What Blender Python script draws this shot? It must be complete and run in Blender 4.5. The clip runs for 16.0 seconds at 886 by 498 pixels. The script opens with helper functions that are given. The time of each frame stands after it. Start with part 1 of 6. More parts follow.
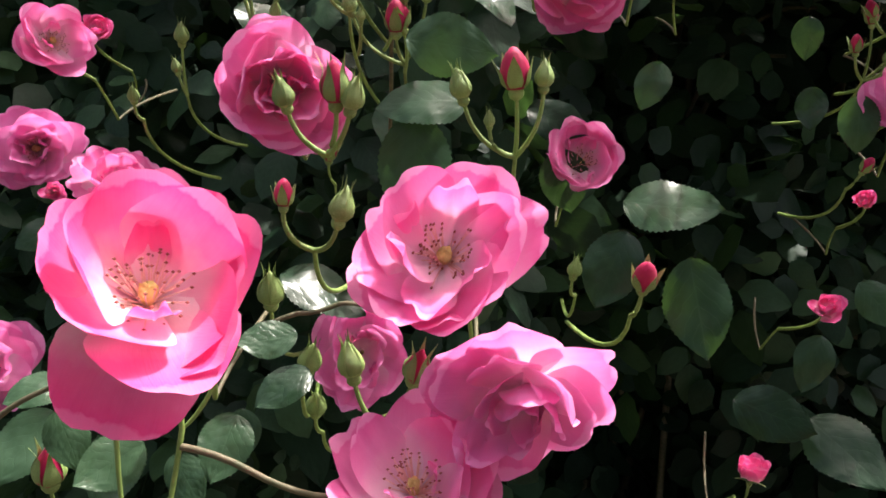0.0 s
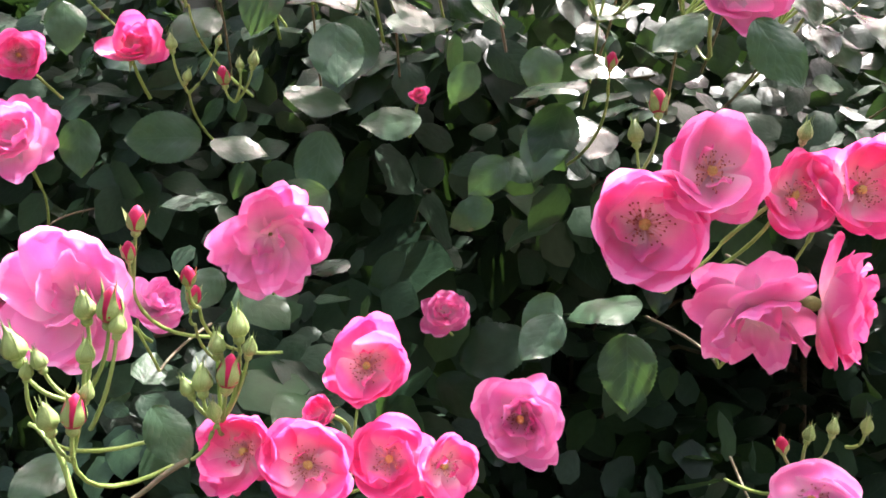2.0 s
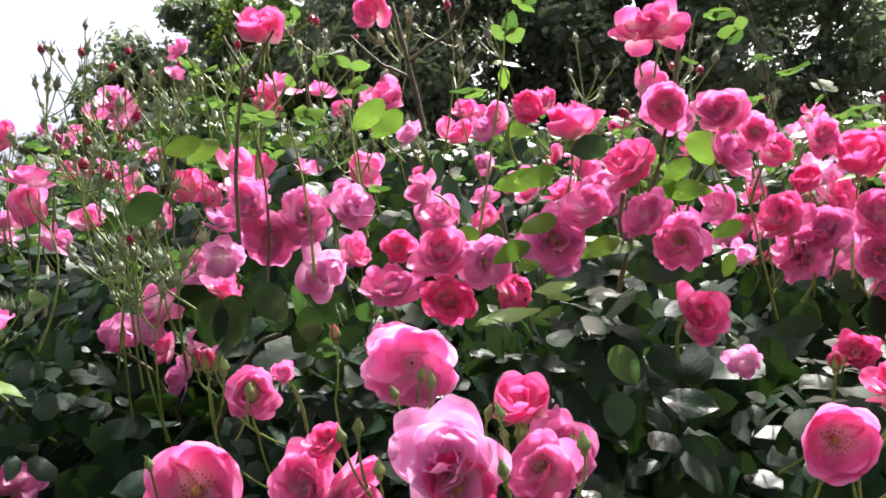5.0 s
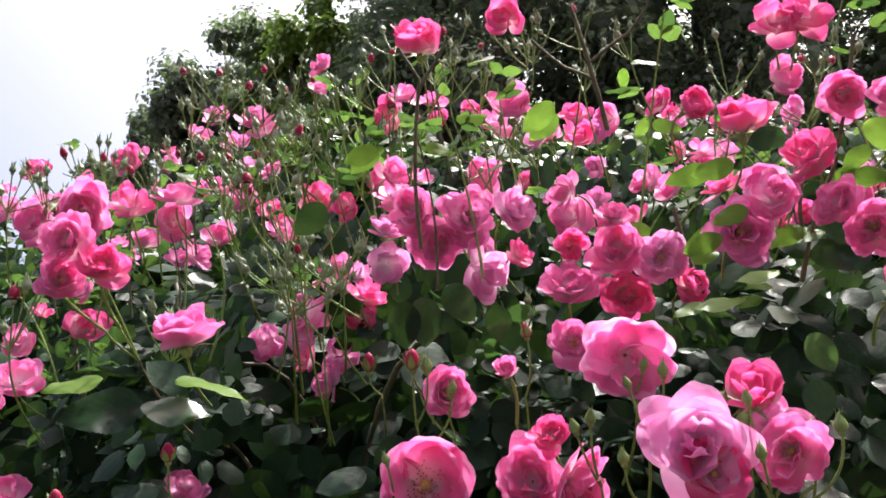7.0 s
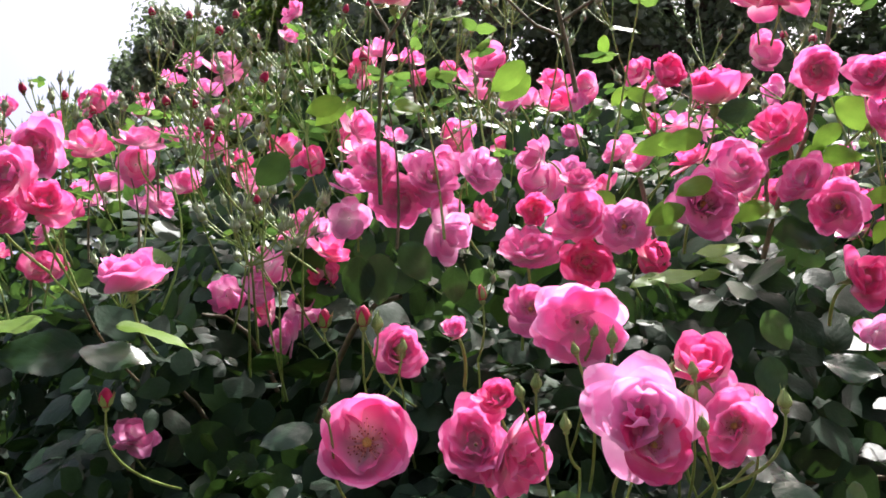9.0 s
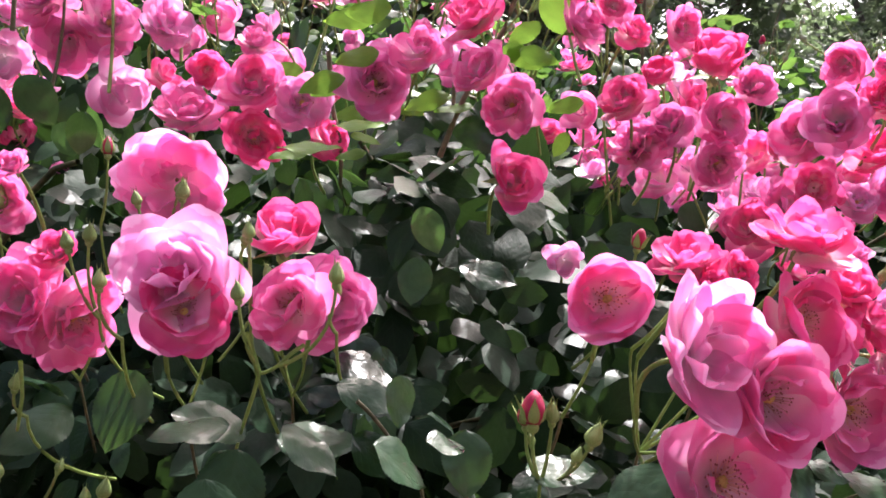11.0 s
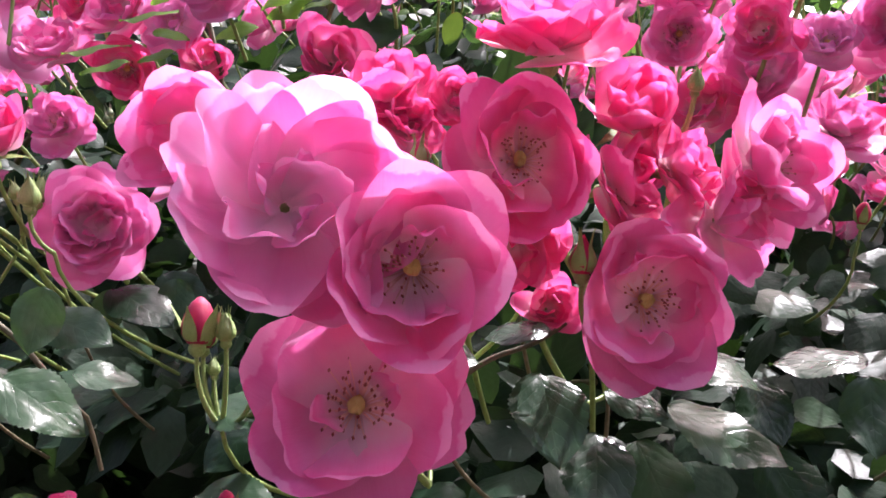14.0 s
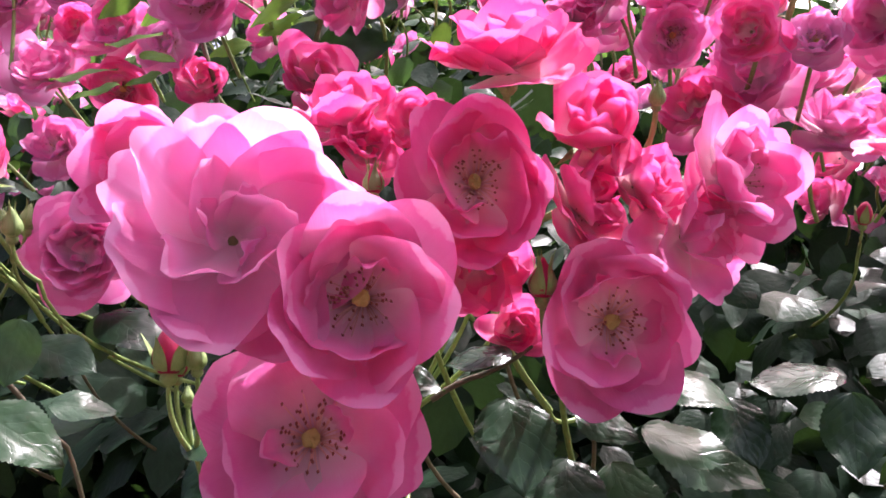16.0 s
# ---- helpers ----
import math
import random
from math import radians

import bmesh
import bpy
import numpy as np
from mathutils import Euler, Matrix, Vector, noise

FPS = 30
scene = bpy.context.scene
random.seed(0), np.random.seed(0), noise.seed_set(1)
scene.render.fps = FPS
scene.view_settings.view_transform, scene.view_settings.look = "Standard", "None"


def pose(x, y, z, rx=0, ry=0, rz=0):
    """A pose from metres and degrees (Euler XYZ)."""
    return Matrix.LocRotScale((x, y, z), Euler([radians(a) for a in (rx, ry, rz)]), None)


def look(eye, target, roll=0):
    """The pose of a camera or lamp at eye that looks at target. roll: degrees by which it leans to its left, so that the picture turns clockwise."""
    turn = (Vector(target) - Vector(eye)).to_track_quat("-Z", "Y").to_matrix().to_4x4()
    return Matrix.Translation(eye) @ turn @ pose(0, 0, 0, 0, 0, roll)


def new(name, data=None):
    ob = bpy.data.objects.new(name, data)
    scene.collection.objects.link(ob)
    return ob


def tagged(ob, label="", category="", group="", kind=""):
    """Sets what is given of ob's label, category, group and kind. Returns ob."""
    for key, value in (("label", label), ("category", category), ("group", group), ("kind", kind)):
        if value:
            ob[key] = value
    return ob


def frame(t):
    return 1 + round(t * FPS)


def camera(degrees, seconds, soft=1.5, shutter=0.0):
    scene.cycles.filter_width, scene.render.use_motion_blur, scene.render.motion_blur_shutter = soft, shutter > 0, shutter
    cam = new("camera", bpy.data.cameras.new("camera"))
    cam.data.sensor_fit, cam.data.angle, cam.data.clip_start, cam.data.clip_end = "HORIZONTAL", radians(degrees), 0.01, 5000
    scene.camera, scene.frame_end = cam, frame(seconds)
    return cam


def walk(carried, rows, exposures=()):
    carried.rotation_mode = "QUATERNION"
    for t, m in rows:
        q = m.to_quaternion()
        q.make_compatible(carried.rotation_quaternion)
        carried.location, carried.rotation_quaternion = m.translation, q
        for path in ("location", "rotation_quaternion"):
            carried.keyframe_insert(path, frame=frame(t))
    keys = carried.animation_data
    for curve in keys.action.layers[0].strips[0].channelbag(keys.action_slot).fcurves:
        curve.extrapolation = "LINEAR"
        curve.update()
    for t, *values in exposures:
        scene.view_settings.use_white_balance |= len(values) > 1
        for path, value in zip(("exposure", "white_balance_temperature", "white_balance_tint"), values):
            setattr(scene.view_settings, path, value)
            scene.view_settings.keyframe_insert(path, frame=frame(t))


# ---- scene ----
cam = camera(55.00, 16.0, soft=1.7)
PATH = [
    (0, (0.0521, -0.0672, 1.0642), (-0.0288, 1.8871, 0.6470), 3.68),
    (0.5, (0.0638, -0.0454, 1.1176), (0.0427, 1.9183, 0.7389), 2.36),
    (1, (0.0782, -0.0133, 1.1661), (0.0957, 1.9678, 0.8930), 2.01),
    (1.5, (0.1022, 0.0042, 1.2142), (0.1758, 1.9965, 1.0546), 1.38),
    (2, (0.1515, 0.0613, 1.2659), (0.1110, 2.0608, 1.2481), 1.67),
    (2.5, (0.1699, 0.1015, 1.3245), (0.0220, 2.0905, 1.4718), 1.83),
    (3, (0.1679, 0.0892, 1.3685), (-0.0004, 2.0587, 1.6732), -0.30),
    (3.5, (0.1491, 0.0905, 1.4117), (0.0279, 2.0473, 1.8072), -2.15),
    (4, (0.1332, 0.0809, 1.4510), (0.0151, 2.0203, 1.9252), -3.91),
    (4.2, (0.1302, 0.0821, 1.4579), (0.0078, 2.0092, 1.9789), -4.34),
    (6.3, (-0.0044, 0.0443, 1.4697), (-0.1546, 1.9273, 2.1265), -5.70),
    (6.5, (-0.0129, 0.0429, 1.4699), (-0.1863, 1.9257, 2.1218), -6.04),
    (7, (-0.0309, 0.0439, 1.4630), (-0.2595, 1.9193, 2.1193), -6.07),
    (7.5, (-0.0485, 0.0387, 1.4569), (-0.3068, 1.9121, 2.1078), -5.74),
    (8, (-0.0289, 0.0349, 1.4670), (-0.3224, 1.9082, 2.1031), -3.73),
    (8.2, (-0.0280, 0.0264, 1.4674), (-0.3101, 1.9030, 2.0990), -3.67),
    (10.3, (0.0723, 0.1413, 1.4387), (0.1079, 2.0852, 1.9080), 0.35),
    (10.5, (0.0940, 0.1381, 1.4362), (0.1646, 2.0821, 1.9008), 1.31),
    (11, (0.1509, 0.1623, 1.4261), (0.2845, 2.1062, 1.8771), 1.88),
    (11.5, (0.2005, 0.1839, 1.4248), (0.4053, 2.1251, 1.8604), 2.23),
    (12, (0.2682, 0.2039, 1.4187), (0.4230, 2.1467, 1.8677), 3.24),
    (12.5, (0.3027, 0.2267, 1.3987), (0.3901, 2.1700, 1.8634), 4.33),
    (13, (0.3310, 0.2478, 1.3993), (0.4106, 2.1994, 1.8292), 3.00),
    (13.5, (0.3676, 0.2778, 1.4057), (0.1665, 2.2238, 1.8213), 2.98),
    (14, (0.3712, 0.3086, 1.4032), (0.0154, 2.2225, 1.8618), 1.37),
    (14.5, (0.3874, 0.3089, 1.4020), (-0.0090, 2.2123, 1.8710), -0.36),
    (15, (0.3948, 0.3085, 1.4077), (-0.0490, 2.2033, 1.8687), -2.05),
    (15.5, (0.3969, 0.3074, 1.4136), (-0.0331, 2.2053, 1.8753), -0.58),
    (16, (0.3919, 0.3153, 1.4120), (-0.0318, 2.2155, 1.8698), 0.18),
]
walk(cam, [(t, look(eye, target, roll)) for t, eye, target, roll in PATH], [(0, 1.35, 6500, 10), (0.5, 1.4, 6500, 9), (1, 1.95, 6500, 9), (1.5, 2.62, 6400, 12), (2, 2.68, 6300, 18), (2.5, 2.70, 6150, 22), (3, 2.76, 6250, 15), (3.5, 2.46, 6350, 9), (4, 1.96, 6300, 10), (6.5, 1.25, 6250, 12), (8, 1.25, 6250, 13), (10.5, 1.72, 6250, 15), (12, 1.54, 6000, 23), (13, 1.62, 6000, 24), (16, 1.62, 6050, 25)])

# ---- world and sun ----
TO_SUN = Vector((0.26, 0.33, 0.91)).normalized()
world = bpy.data.worlds.new("sky")
scene.world = world
world.use_nodes = True
wn = world.node_tree
sky = wn.nodes.new("ShaderNodeTexSky")
sky.sky_type = "NISHITA"
sky.sun_disc = False
sky.sun_elevation = math.asin(TO_SUN.z)
sky.sun_rotation = math.atan2(TO_SUN.x, TO_SUN.y)
sky.dust_density = 10.0
sky.air_density = 0.6
sky.ozone_density = 0.2
wn.links.new(sky.outputs[0], wn.nodes["Background"].inputs[0])
wn.nodes["Background"].inputs[1].default_value = 0.15
sun = new("sun", bpy.data.lights.new("sun", "SUN"))
sun.data.energy, sun.data.angle, sun.data.color = 3.8, radians(0.55), (1.0, 0.96, 0.9)
sun.matrix_world = look(TO_SUN * 30, (0, 0, 0))


# ---- materials ----
def nodes_of(name):
    mat = bpy.data.materials.new(name)
    mat.use_nodes = True
    tree = mat.node_tree
    tree.nodes.clear()

    def node(kind, **settings):
        n = tree.nodes.new(kind)
        for key, value in settings.items():
            if key in n.inputs:
                n.inputs[key].default_value = value
        return n

    return mat, node, tree.links.new


def ramp_of(node, stops):
    r = node("ShaderNodeValToRGB")
    while len(r.color_ramp.elements) < len(stops):
        r.color_ramp.elements.new(0.5)
    for e, (at, c) in zip(r.color_ramp.elements, stops):
        e.position, e.color = at, (*c, 1)
    return r


def mixed(node, link, factor, a, b, kind="MIX"):
    """A colour mix of two sockets or colours."""
    m = node("ShaderNodeMix")
    m.data_type, m.blend_type = "RGBA", kind
    for socket, value in ((m.inputs[0], factor), (m.inputs[6], a), (m.inputs[7], b)):
        if isinstance(value, (int, float)):
            socket.default_value = value
        elif isinstance(value, tuple):
            socket.default_value = (*value, 1)
        else:
            link(value, socket)
    return m.outputs[2]


def petal_material(name, deep, light, base, through_amount):
    """Thin petal: pale at its foot, deeper towards the rim, with fine lengthwise veins."""
    mat, node, link = nodes_of(name)
    uv = node("ShaderNodeUVMap")
    sep = node("ShaderNodeSeparateXYZ")
    link(uv.outputs[0], sep.inputs[0])
    info = node("ShaderNodeObjectInfo")
    geo = node("ShaderNodeTexCoord")
    cloud = node("ShaderNodeTexNoise", Scale=9.0, Detail=3.0)
    link(geo.outputs["Object"], cloud.inputs["Vector"])
    add = node("ShaderNodeMath")
    add.operation = "MULTIPLY_ADD"
    add.inputs[1].default_value = 0.22
    link(cloud.outputs[0], add.inputs[0])
    link(sep.outputs[1], add.inputs[2])
    r = ramp_of(node, [(0.24, base), (0.66, light), (0.97, deep), (1.0, light)])
    link(add.outputs[0], r.inputs[0])
    stretch = node("ShaderNodeMapping")
    stretch.inputs["Scale"].default_value = (26, 1.6, 1)
    link(uv.outputs[0], stretch.inputs[0])
    vein = node("ShaderNodeTexNoise", Scale=2.2, Detail=4.0, Roughness=0.6)
    link(stretch.outputs[0], vein.inputs["Vector"])
    veined = mixed(node, link, 0.16, r.outputs[0], vein.outputs[0], "SOFT_LIGHT")
    hsv = node("ShaderNodeHueSaturation")
    rand = node("ShaderNodeMapRange")
    rand.inputs[3].default_value, rand.inputs[4].default_value = 0.86, 1.12
    link(info.outputs["Random"], rand.inputs[0])
    link(rand.outputs[0], hsv.inputs["Value"])
    link(veined, hsv.inputs["Color"])
    bsdf = node("ShaderNodeBsdfPrincipled", Roughness=0.55)
    bsdf.inputs["Specular IOR Level"].default_value = 0.3
    bsdf.inputs["Sheen Weight"].default_value = 0.04
    link(hsv.outputs[0], bsdf.inputs["Base Color"])
    bump = node("ShaderNodeBump", Strength=0.22, Distance=0.0006)
    link(vein.outputs[0], bump.inputs["Height"])
    link(bump.outputs[0], bsdf.inputs["Normal"])
    thin = node("ShaderNodeBsdfTranslucent")
    link(hsv.outputs[0], thin.inputs["Color"])
    mix = node("ShaderNodeMixShader")
    mix.inputs[0].default_value = through_amount
    link(bsdf.outputs[0], mix.inputs[1])
    link(thin.outputs[0], mix.inputs[2])
    out = node("ShaderNodeOutputMaterial")
    link(mix.outputs[0], out.inputs[0])
    return mat


def leaf_material(name, dark, light, glow, through_amount, rough, gloss=0.3, relief=0.32):
    """Glossy rose leaf: sunken veins, mottled green, light shining through."""
    mat, node, link = nodes_of(name)
    uv = node("ShaderNodeUVMap")
    sep = node("ShaderNodeSeparateXYZ")
    link(uv.outputs[0], sep.inputs[0])
    geo = node("ShaderNodeNewGeometry")
    info = node("ShaderNodeObjectInfo")
    both = node("ShaderNodeMath")
    both.operation = "ADD"
    link(geo.outputs["Random Per Island"], both.inputs[0])
    link(info.outputs["Random"], both.inputs[1])
    frac = node("ShaderNodeMath")
    frac.operation = "FRACT"
    link(both.outputs[0], frac.inputs[0])
    off = node("ShaderNodeMath")
    off.operation = "SUBTRACT"
    off.inputs[1].default_value = 0.5
    link(sep.outputs[0], off.inputs[0])
    side = node("ShaderNodeMath")
    side.operation = "ABSOLUTE"
    link(off.outputs[0], side.inputs[0])
    slant = node("ShaderNodeMath")
    slant.operation = "MULTIPLY_ADD"
    slant.inputs[1].default_value = -0.75
    link(side.outputs[0], slant.inputs[0])
    link(sep.outputs[1], slant.inputs[2])
    sway = node("ShaderNodeTexNoise", Scale=5.0, Detail=2.0)
    link(uv.outputs[0], sway.inputs["Vector"])
    swayed = node("ShaderNodeMath")
    swayed.operation = "MULTIPLY_ADD"
    swayed.inputs[1].default_value = 0.14
    link(sway.outputs[0], swayed.inputs[0])
    link(slant.outputs[0], swayed.inputs[2])
    freq = node("ShaderNodeMath")
    freq.operation = "MULTIPLY"
    freq.inputs[1].default_value = 40.0
    link(swayed.outputs[0], freq.inputs[0])
    wave = node("ShaderNodeMath")
    wave.operation = "SINE"
    link(freq.outputs[0], wave.inputs[0])
    lines = node("ShaderNodeMapRange")
    lines.inputs[1].default_value, lines.inputs[2].default_value = 0.93, 1.0
    link(wave.outputs[0], lines.inputs[0])
    rib = node("ShaderNodeMapRange")
    rib.inputs[1].default_value, rib.inputs[2].default_value = 0.022, 0.0
    link(side.outputs[0], rib.inputs[0])
    veins = node("ShaderNodeMath")
    veins.operation = "MAXIMUM"
    link(lines.outputs[0], veins.inputs[0])
    link(rib.outputs[0], veins.inputs[1])
    shift = node("ShaderNodeCombineXYZ")
    wide = node("ShaderNodeMath")
    wide.operation = "MULTIPLY"
    wide.inputs[1].default_value = 37.0
    link(frac.outputs[0], wide.inputs[0])
    link(wide.outputs[0], shift.inputs[0])
    link(wide.outputs[0], shift.inputs[2])
    spot = node("ShaderNodeVectorMath")
    spot.operation = "ADD"
    link(uv.outputs[0], spot.inputs[0])
    link(shift.outputs[0], spot.inputs[1])
    mott = node("ShaderNodeTexNoise", Scale=5.0, Detail=4.0, Roughness=0.6)
    link(spot.outputs[0], mott.inputs["Vector"])
    tone = mixed(node, link, frac.outputs[0], dark, light)
    tone = mixed(node, link, 0.45, tone, mott.outputs[0], "SOFT_LIGHT")
    tone = mixed(node, link, veins.outputs[0], tone, mixed(node, link, 0.55, tone, light))
    bsdf = node("ShaderNodeBsdfPrincipled", Roughness=rough)
    bsdf.inputs["Specular IOR Level"].default_value = gloss
    link(tone, bsdf.inputs["Base Color"])
    rr = node("ShaderNodeMapRange")
    rr.inputs[3].default_value, rr.inputs[4].default_value = rough - 0.06, rough + 0.09
    link(mott.outputs[0], rr.inputs[0])
    link(rr.outputs[0], bsdf.inputs["Roughness"])
    swell = node("ShaderNodeTexNoise", Scale=5.5, Detail=1.2)
    link(spot.outputs[0], swell.inputs["Vector"])
    groove = node("ShaderNodeMath")
    groove.operation = "MULTIPLY_ADD"
    groove.inputs[1].default_value = -0.10
    link(veins.outputs[0], groove.inputs[0])
    link(swell.outputs[0], groove.inputs[2])
    height = node("ShaderNodeMath")
    height.operation = "MULTIPLY_ADD"
    height.inputs[1].default_value = -0.035
    link(wave.outputs[0], height.inputs[0])
    link(groove.outputs[0], height.inputs[2])
    bump = node("ShaderNodeBump", Strength=relief, Distance=0.0013)
    link(height.outputs[0], bump.inputs["Height"])
    link(bump.outputs[0], bsdf.inputs["Normal"])
    thin = node("ShaderNodeBsdfTranslucent")
    link(mixed(node, link, 0.35, glow, tone), thin.inputs["Color"])
    mix = node("ShaderNodeMixShader")
    mix.inputs[0].default_value = through_amount
    link(bsdf.outputs[0], mix.inputs[1])
    link(thin.outputs[0], mix.inputs[2])
    out = node("ShaderNodeOutputMaterial")
    link(mix.outputs[0], out.inputs[0])
    return mat


def plain_material(name, a, b, scale, rough, bump_height=0.001, detail=5.0):
    """A rough natural surface mottled between two colours at two scales."""
    mat, node, link = nodes_of(name)
    tc = node("ShaderNodeTexCoord")
    fine = node("ShaderNodeTexNoise", Scale=scale, Detail=detail, Roughness=0.65)
    broad = node("ShaderNodeTexNoise", Scale=scale * 0.13, Detail=2.0)
    link(tc.outputs["Object"], fine.inputs["Vector"])
    link(tc.outputs["Object"], broad.inputs["Vector"])
    r = ramp_of(node, [(0.36, a), (0.64, b)])
    link(fine.outputs[0], r.inputs[0])
    tone = mixed(node, link, 0.5, r.outputs[0], broad.outputs[0], "SOFT_LIGHT")
    info = node("ShaderNodeObjectInfo")
    hsv = node("ShaderNodeHueSaturation")
    rand = node("ShaderNodeMapRange")
    rand.inputs[3].default_value, rand.inputs[4].default_value = 0.82, 1.2
    link(info.outputs["Random"], rand.inputs[0])
    link(rand.outputs[0], hsv.inputs["Value"])
    link(tone, hsv.inputs["Color"])
    bsdf = node("ShaderNodeBsdfPrincipled", Roughness=rough)
    link(hsv.outputs[0], bsdf.inputs["Base Color"])
    bump = node("ShaderNodeBump", Strength=0.6, Distance=bump_height)
    link(fine.outputs[0], bump.inputs["Height"])
    link(bump.outputs[0], bsdf.inputs["Normal"])
    out = node("ShaderNodeOutputMaterial")
    link(bsdf.outputs[0], out.inputs[0])
    return mat


PETAL = {
    "hot": petal_material("hot_pink_petal", (0.82, 0.075, 0.300), (0.88, 0.195, 0.450), (0.95, 0.72, 0.77), 0.40),
    "pink": petal_material("pink_petal", (0.84, 0.148, 0.425), (0.90, 0.310, 0.590), (0.96, 0.78, 0.84), 0.40),
    "blush": petal_material("blush_pink_petal", (0.86, 0.250, 0.540), (0.92, 0.420, 0.700), (0.97, 0.80, 0.87), 0.55),
    "lilac": petal_material("faded_lilac_pink_petal", (0.80, 0.175, 0.465), (0.86, 0.310, 0.600), (0.94, 0.69, 0.79), 0.36),
    "pale": petal_material("pale_pink_petal", (0.83, 0.270, 0.570), (0.89, 0.430, 0.710), (0.95, 0.80, 0.88), 0.42),
}
LEAF = {
    "dark": leaf_material("dark_rose_leaf", (0.008, 0.021, 0.011), (0.021, 0.046, 0.024), (0.10, 0.22, 0.03), 0.12, 0.22, 0.26),
    "mid": leaf_material("green_rose_leaf", (0.019, 0.044, 0.024), (0.042, 0.084, 0.044), (0.15, 0.32, 0.05), 0.20, 0.22, 0.26),
    "young": leaf_material("young_rose_leaf", (0.075, 0.155, 0.020), (0.130, 0.230, 0.032), (0.22, 0.41, 0.05), 0.46, 0.42, 0.15),
}
FOLIAGE = {
    # dark also has its gloss cut, so the lower face reads as shaded
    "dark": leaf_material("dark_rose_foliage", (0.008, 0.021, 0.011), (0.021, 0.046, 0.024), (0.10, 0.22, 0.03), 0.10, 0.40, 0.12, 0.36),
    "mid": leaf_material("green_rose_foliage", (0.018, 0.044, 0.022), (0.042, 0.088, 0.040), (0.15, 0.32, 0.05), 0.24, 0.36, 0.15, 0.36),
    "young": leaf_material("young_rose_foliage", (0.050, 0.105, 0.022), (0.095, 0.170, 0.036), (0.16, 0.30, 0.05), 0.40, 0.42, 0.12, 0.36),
}
GREEN_STALK = plain_material("green_stalk", (0.14, 0.215, 0.045), (0.22, 0.32, 0.08), 240, 0.5, 0.0004)
SEPAL = plain_material("sepal_green", (0.15, 0.23, 0.055), (0.26, 0.36, 0.11), 300, 0.55, 0.0004)
SPRAY_SEPAL = plain_material("silvery_sepal", (0.15, 0.21, 0.10), (0.30, 0.37, 0.24), 300, 0.38, 0.0004)
CANE = plain_material("brown_cane", (0.055, 0.060, 0.022), (0.13, 0.10, 0.055), 160, 0.65, 0.0008)
ANTHER = plain_material("brown_anther", (0.24, 0.055, 0.055), (0.42, 0.150, 0.080), 900, 0.7, 0.0002)
FILAMENT = plain_material("pink_filament", (0.80, 0.46, 0.46), (0.86, 0.64, 0.48), 500, 0.6, 0.0002)
PISTIL = plain_material("yellow_pistil", (0.72, 0.52, 0.10), (0.90, 0.76, 0.32), 900, 0.6, 0.0006)
BUD_RED = petal_material("red_bud_petal", (0.34, 0.004, 0.050), (0.44, 0.010, 0.080), (0.24, 0.008, 0.04), 0.08)
BUD_GREEN = plain_material("bud_green", (0.20, 0.28, 0.08), (0.32, 0.41, 0.15), 300, 0.5, 0.0004)
BARK = plain_material("tree_bark", (0.05, 0.04, 0.03), (0.13, 0.11, 0.085), 14, 0.9, 0.02)
SOIL = plain_material("dry_soil", (0.030, 0.024, 0.018), (0.095, 0.075, 0.055), 22, 0.95, 0.02)
# greyed and lightened: haze over the far trees is mixed into the leaf colour
HAZED_TREE_LEAF = leaf_material("hazed_tree_leaf", (0.085, 0.100, 0.075), (0.150, 0.170, 0.125), (0.20, 0.30, 0.12), 0.5, 0.5)
TREE_LEAF_LIGHT = leaf_material("light_tree_leaf", (0.07, 0.13, 0.02), (0.13, 0.20, 0.04), (0.25, 0.42, 0.04), 0.3, 0.45)
PETAL["yellow"] = petal_material("yellow_petal", (0.80, 0.56, 0.03), (0.85, 0.68, 0.10), (0.8, 0.6, 0.05), 0.35)


# ---- mesh building ----
def mesh_of(name, verts, faces, mat, uv=None, smooth=True):
    """A mesh from arrays: places (n, 3), faces (m, 3 or 4) and a UV place for each vertex."""
    verts, faces = np.asarray(verts, np.float32), np.asarray(faces, np.int32)
    me = bpy.data.meshes.new(name)
    m, k = faces.shape
    me.vertices.add(len(verts))
    me.vertices.foreach_set("co", verts.ravel())
    me.loops.add(m * k)
    me.loops.foreach_set("vertex_index", faces.ravel())
    me.polygons.add(m)
    me.polygons.foreach_set("loop_start", np.arange(m, dtype=np.int32) * k)
    me.polygons.foreach_set("use_smooth", np.full(m, smooth))
    if uv is not None:
        layer = me.uv_layers.new(name="UVMap")
        layer.data.foreach_set("uv", np.asarray(uv, np.float32)[faces.ravel()].ravel())
    me.update(calc_edges=True)
    if mat is not None:
        me.materials.append(mat)
    return me


def grid_faces(rows, cols, closed=False):
    """Quads over a grid of rows x cols vertices; closed joins the last column to the first."""
    i, j = np.meshgrid(np.arange(rows - 1), np.arange(cols if closed else cols - 1), indexing="ij")
    a = (i * cols + j).ravel()
    b = (i * cols + (j + 1) % cols).ravel()
    return np.stack([a, b, b + cols, a + cols], 1)


def joined(pieces):
    """Several (verts, faces) into one."""
    verts, faces, n = [], [], 0
    for v, f in pieces:
        verts.append(v)
        faces.append(np.asarray(f) + n)
        n += len(v)
    return np.concatenate(verts), np.concatenate(faces)


